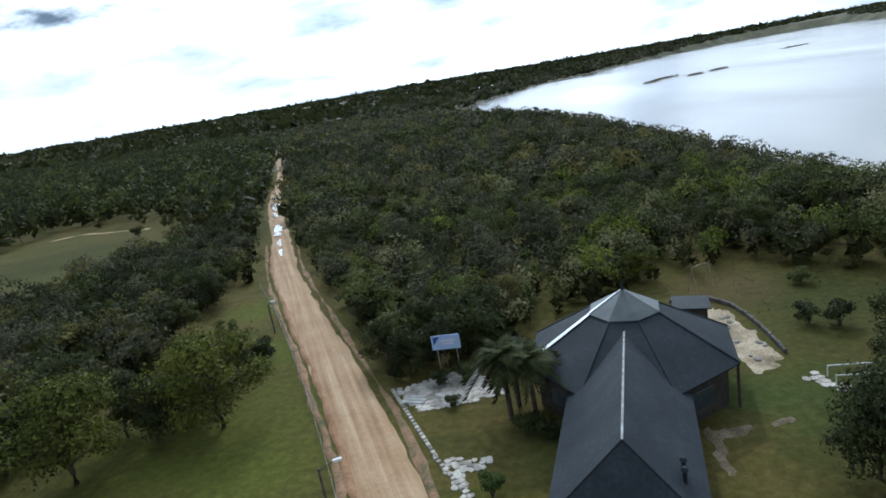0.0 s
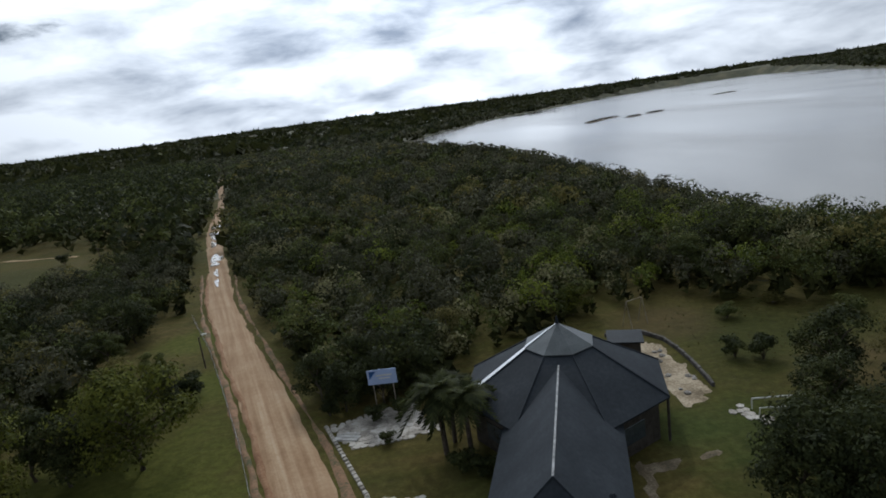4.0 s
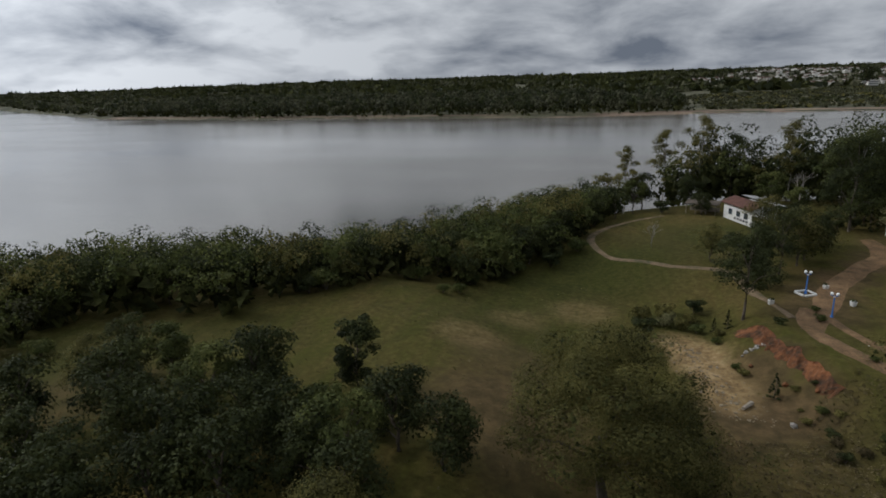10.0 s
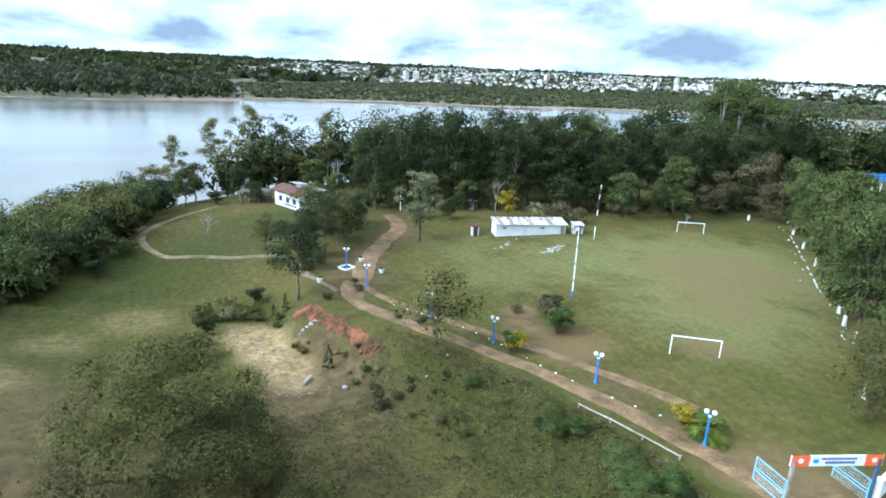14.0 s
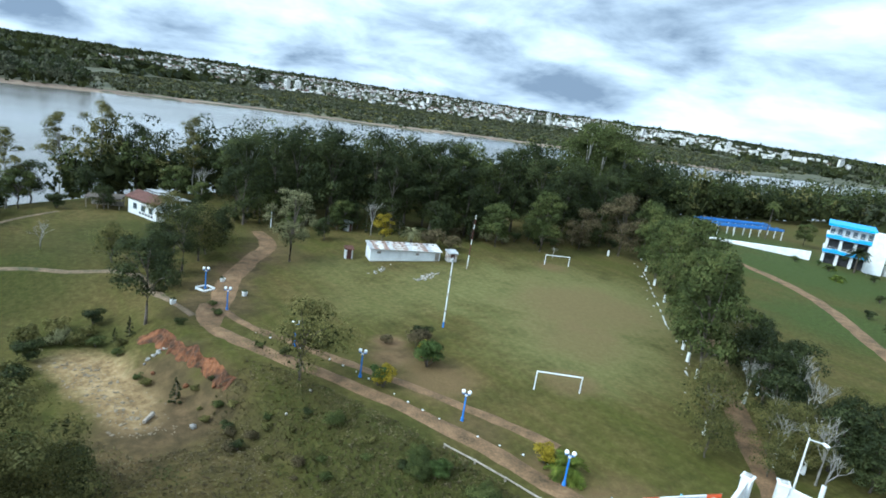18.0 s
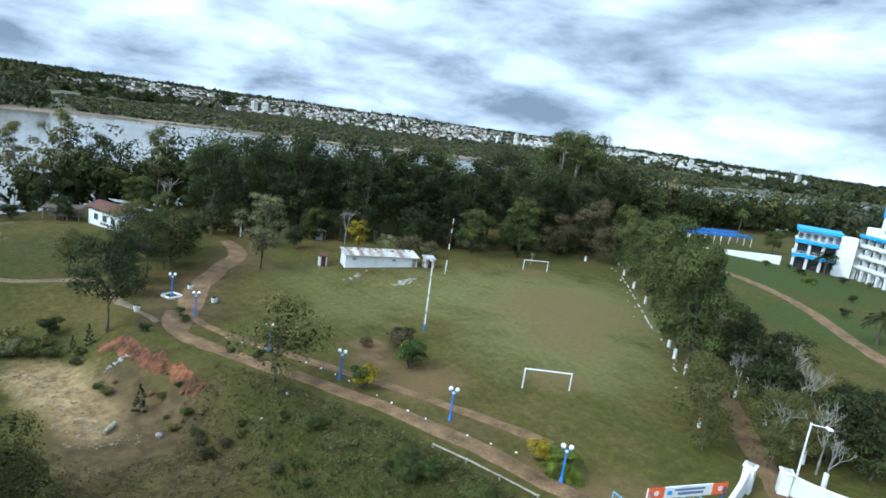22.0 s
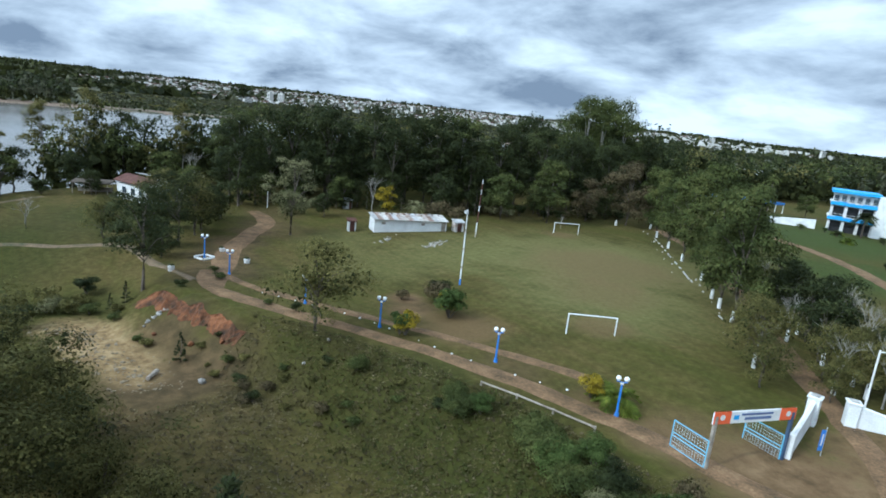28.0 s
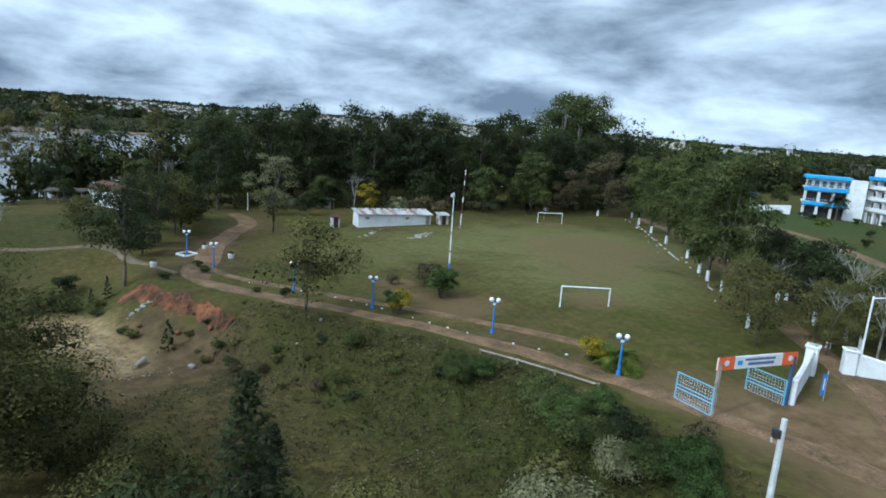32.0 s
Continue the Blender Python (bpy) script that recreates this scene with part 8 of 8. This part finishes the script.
def tower_block(x, y, w, d, h, turn):
    root = thing("apartment_building", x, y, gz(x, y), "pale apartment block in the far town", "building", turn, "far apartment blocks")
    part("wall", box(w, d, h + 10, 0, 0, -10, 0.1), M["plaster"], root)
    part("roof_box", box(w * 0.4, d * 0.5, 3, 0, 0, h, 0.1), M["concrete"], root)
    for k in range(int(h / 3.4)):
        part("window_row", box(w * 0.86, d + 0.3, 1.3, 0, 0, 1.6 + 3.4 * k, 0), M["glass"], root)


rnd = random.Random(8)
for x, y, h in ((1500, -560, 30), (1530, -600, 30), (1600, -1050, 24), (1350, -1250, 22), (1450, -1420, 34), (1300, -1500, 26), (1250, -1650, 36), (1180, -1600, 22), (1150, -1750, 30), (1050, -1750, 26), (1100, -1900, 38), (980, -1850, 24), (940, -1950, 32), (860, -1900, 26), (820, -2050, 34), (760, -1950, 22), (1400, -900, 18), (1250, -420, 12), (1320, -430, 10), (1000, -1500, 18)):
    tower_block(x, y, rnd.uniform(9, 16), rnd.uniform(8, 12), h * 0.9, rnd.uniform(0, 180))
put_far = make_tree("lone_tree", 140, 34.0, 19.0, base=0.2, clumps=30, per=60, leaf=1.3, trunk_r=1.0, leaf_mat="leaf_dark", label="huge lone tree on the far skyline")
put_far.matrix_world = pose(1144, -376, gz(1144, -376) + 4)


def mud_shore():
    pts = [p for p in FAR_SHORE if -1000 < p[1] < 820]
    verts, faces = [], []
    for i, (x, y) in enumerate(pts):
        nx, ny = pts[min(i + 1, len(pts) - 1)][0] - pts[max(i - 1, 0)][0], pts[min(i + 1, len(pts) - 1)][1] - pts[max(i - 1, 0)][1]
        l = math.hypot(nx, ny)
        sx, sy = ny / l, -nx / l
        for k, (off, z) in enumerate(((-8, -9.3), (3, -8.6), (16, -7.4), (24, -7.0))):
            verts.append((x + sx * off, y + sy * off, z))
    for i in range(len(pts) - 1):
        for k in range(3):
            faces.append((i * 4 + k, (i + 1) * 4 + k, (i + 1) * 4 + k + 1, i * 4 + k + 1))
    tagged(mesh_object("ground_shore", verts, faces, M["mud"], smooth_shade=True), "brown muddy beach on the far bank", "shore", kind="structure")


M["mud"] = material("river_mud", ((0.35, (0.10, 0.07, 0.05)), (0.5, (0.17, 0.12, 0.085)), (0.65, (0.26, 0.20, 0.14))), scale=0.02, fine=0.2)
mud_shore()


def islet(x, y, lx, ly, turn, seed):
    rng = np.random.default_rng(seed)
    root = thing("islet", x, y, WATER_Z, "low dark reedy islet in the river", "islet", turn, "river islets")
    n, verts, faces = 20, [], []
    for s, z in ((1.0, -0.3), (0.75, 0.5), (0.35, 0.9)):
        for k in range(n):
            a = k * 6.283 / n
            r = s * (1 + 0.3 * math.sin(3 * a + seed))
            verts.append((math.cos(a) * lx * r, math.sin(a) * ly * r, z))
    for r in range(2):
        for k in range(n):
            faces.append((r * n + k, r * n + (k + 1) % n, (r + 1) * n + (k + 1) % n, (r + 1) * n + k))
    faces.append(tuple(range(2 * n, 3 * n)))
    mesh_object("bank", verts, faces, M["mud"], root)
    soup = Soup()
    m = 200
    c = np.stack([rng.normal(size=m) * lx * 0.4, rng.normal(size=m) * ly * 0.4, 0.8 + 0.6 * rng.random(m)], -1)
    soup.leaflets(c, unit(rng, m), 0.6 + 0.5 * rng.random(m), rng)
    o = new("reeds", soup.mesh("reeds", M["leaf_dark"]))
    o.parent = root


for x, y, lx, ly, turn, s in ((258, 705, 16, 4, 30, 1), (285, 735, 22, 4, 25, 2), (306, 700, 12, 3, 20, 3), (345, 725, 16, 2, 20, 4), (620, 1030, 36, 5, 20, 5)):
    islet(x, y, lx, ly, turn, s)
for x, y, sx, sy, h in ((-122, 440, 6, 5, 3), (-12, 470, 3, 3, 2), (120, 1500, 30, 16, 9), (180, 1560, 24, 14, 8), (60, 1420, 22, 12, 7), (1010, 700, 18, 10, 6), (860, 480, 22, 10, 5)):
    root = thing("farm_building", x, y, gz(x, y) + 3, "pale farm building far off among trees", "building", 20)
    part("wall", box(sx, sy, h + 5, 0, 0, -5), M["white"], root)
    part("roof", slab([(-sx / 2, -sy / 2 - 0.5, h), (sx / 2, -sy / 2 - 0.5, h), (sx / 2, sy / 2 + 0.5, h + 1.4), (-sx / 2, sy / 2 + 0.5, h + 1.4)], 0.3), M["zinc"], root)

# paving stones of the terrace and the walk
flags(walkA, ((-8.4, 53.0), (-5.8, 47.8), (2.0, 48.8), (0.8, 53), (-0.6, 55.2), (-5, 53.8)), 190, 51, 0.34)
flags(walkB, ((-4.3, 40.8), (0.3, 39.6), (-0.6, 38.5), (-2.3, 38.0), (-2.1, 35.2), (-2.9, 35.2)), 60, 52, 0.32)
flags(pier_pad, ((25.8, 43.4), (27.1, 44.0), (28.4, 40.6), (27.0, 40.2)), 14, 53, 0.4)
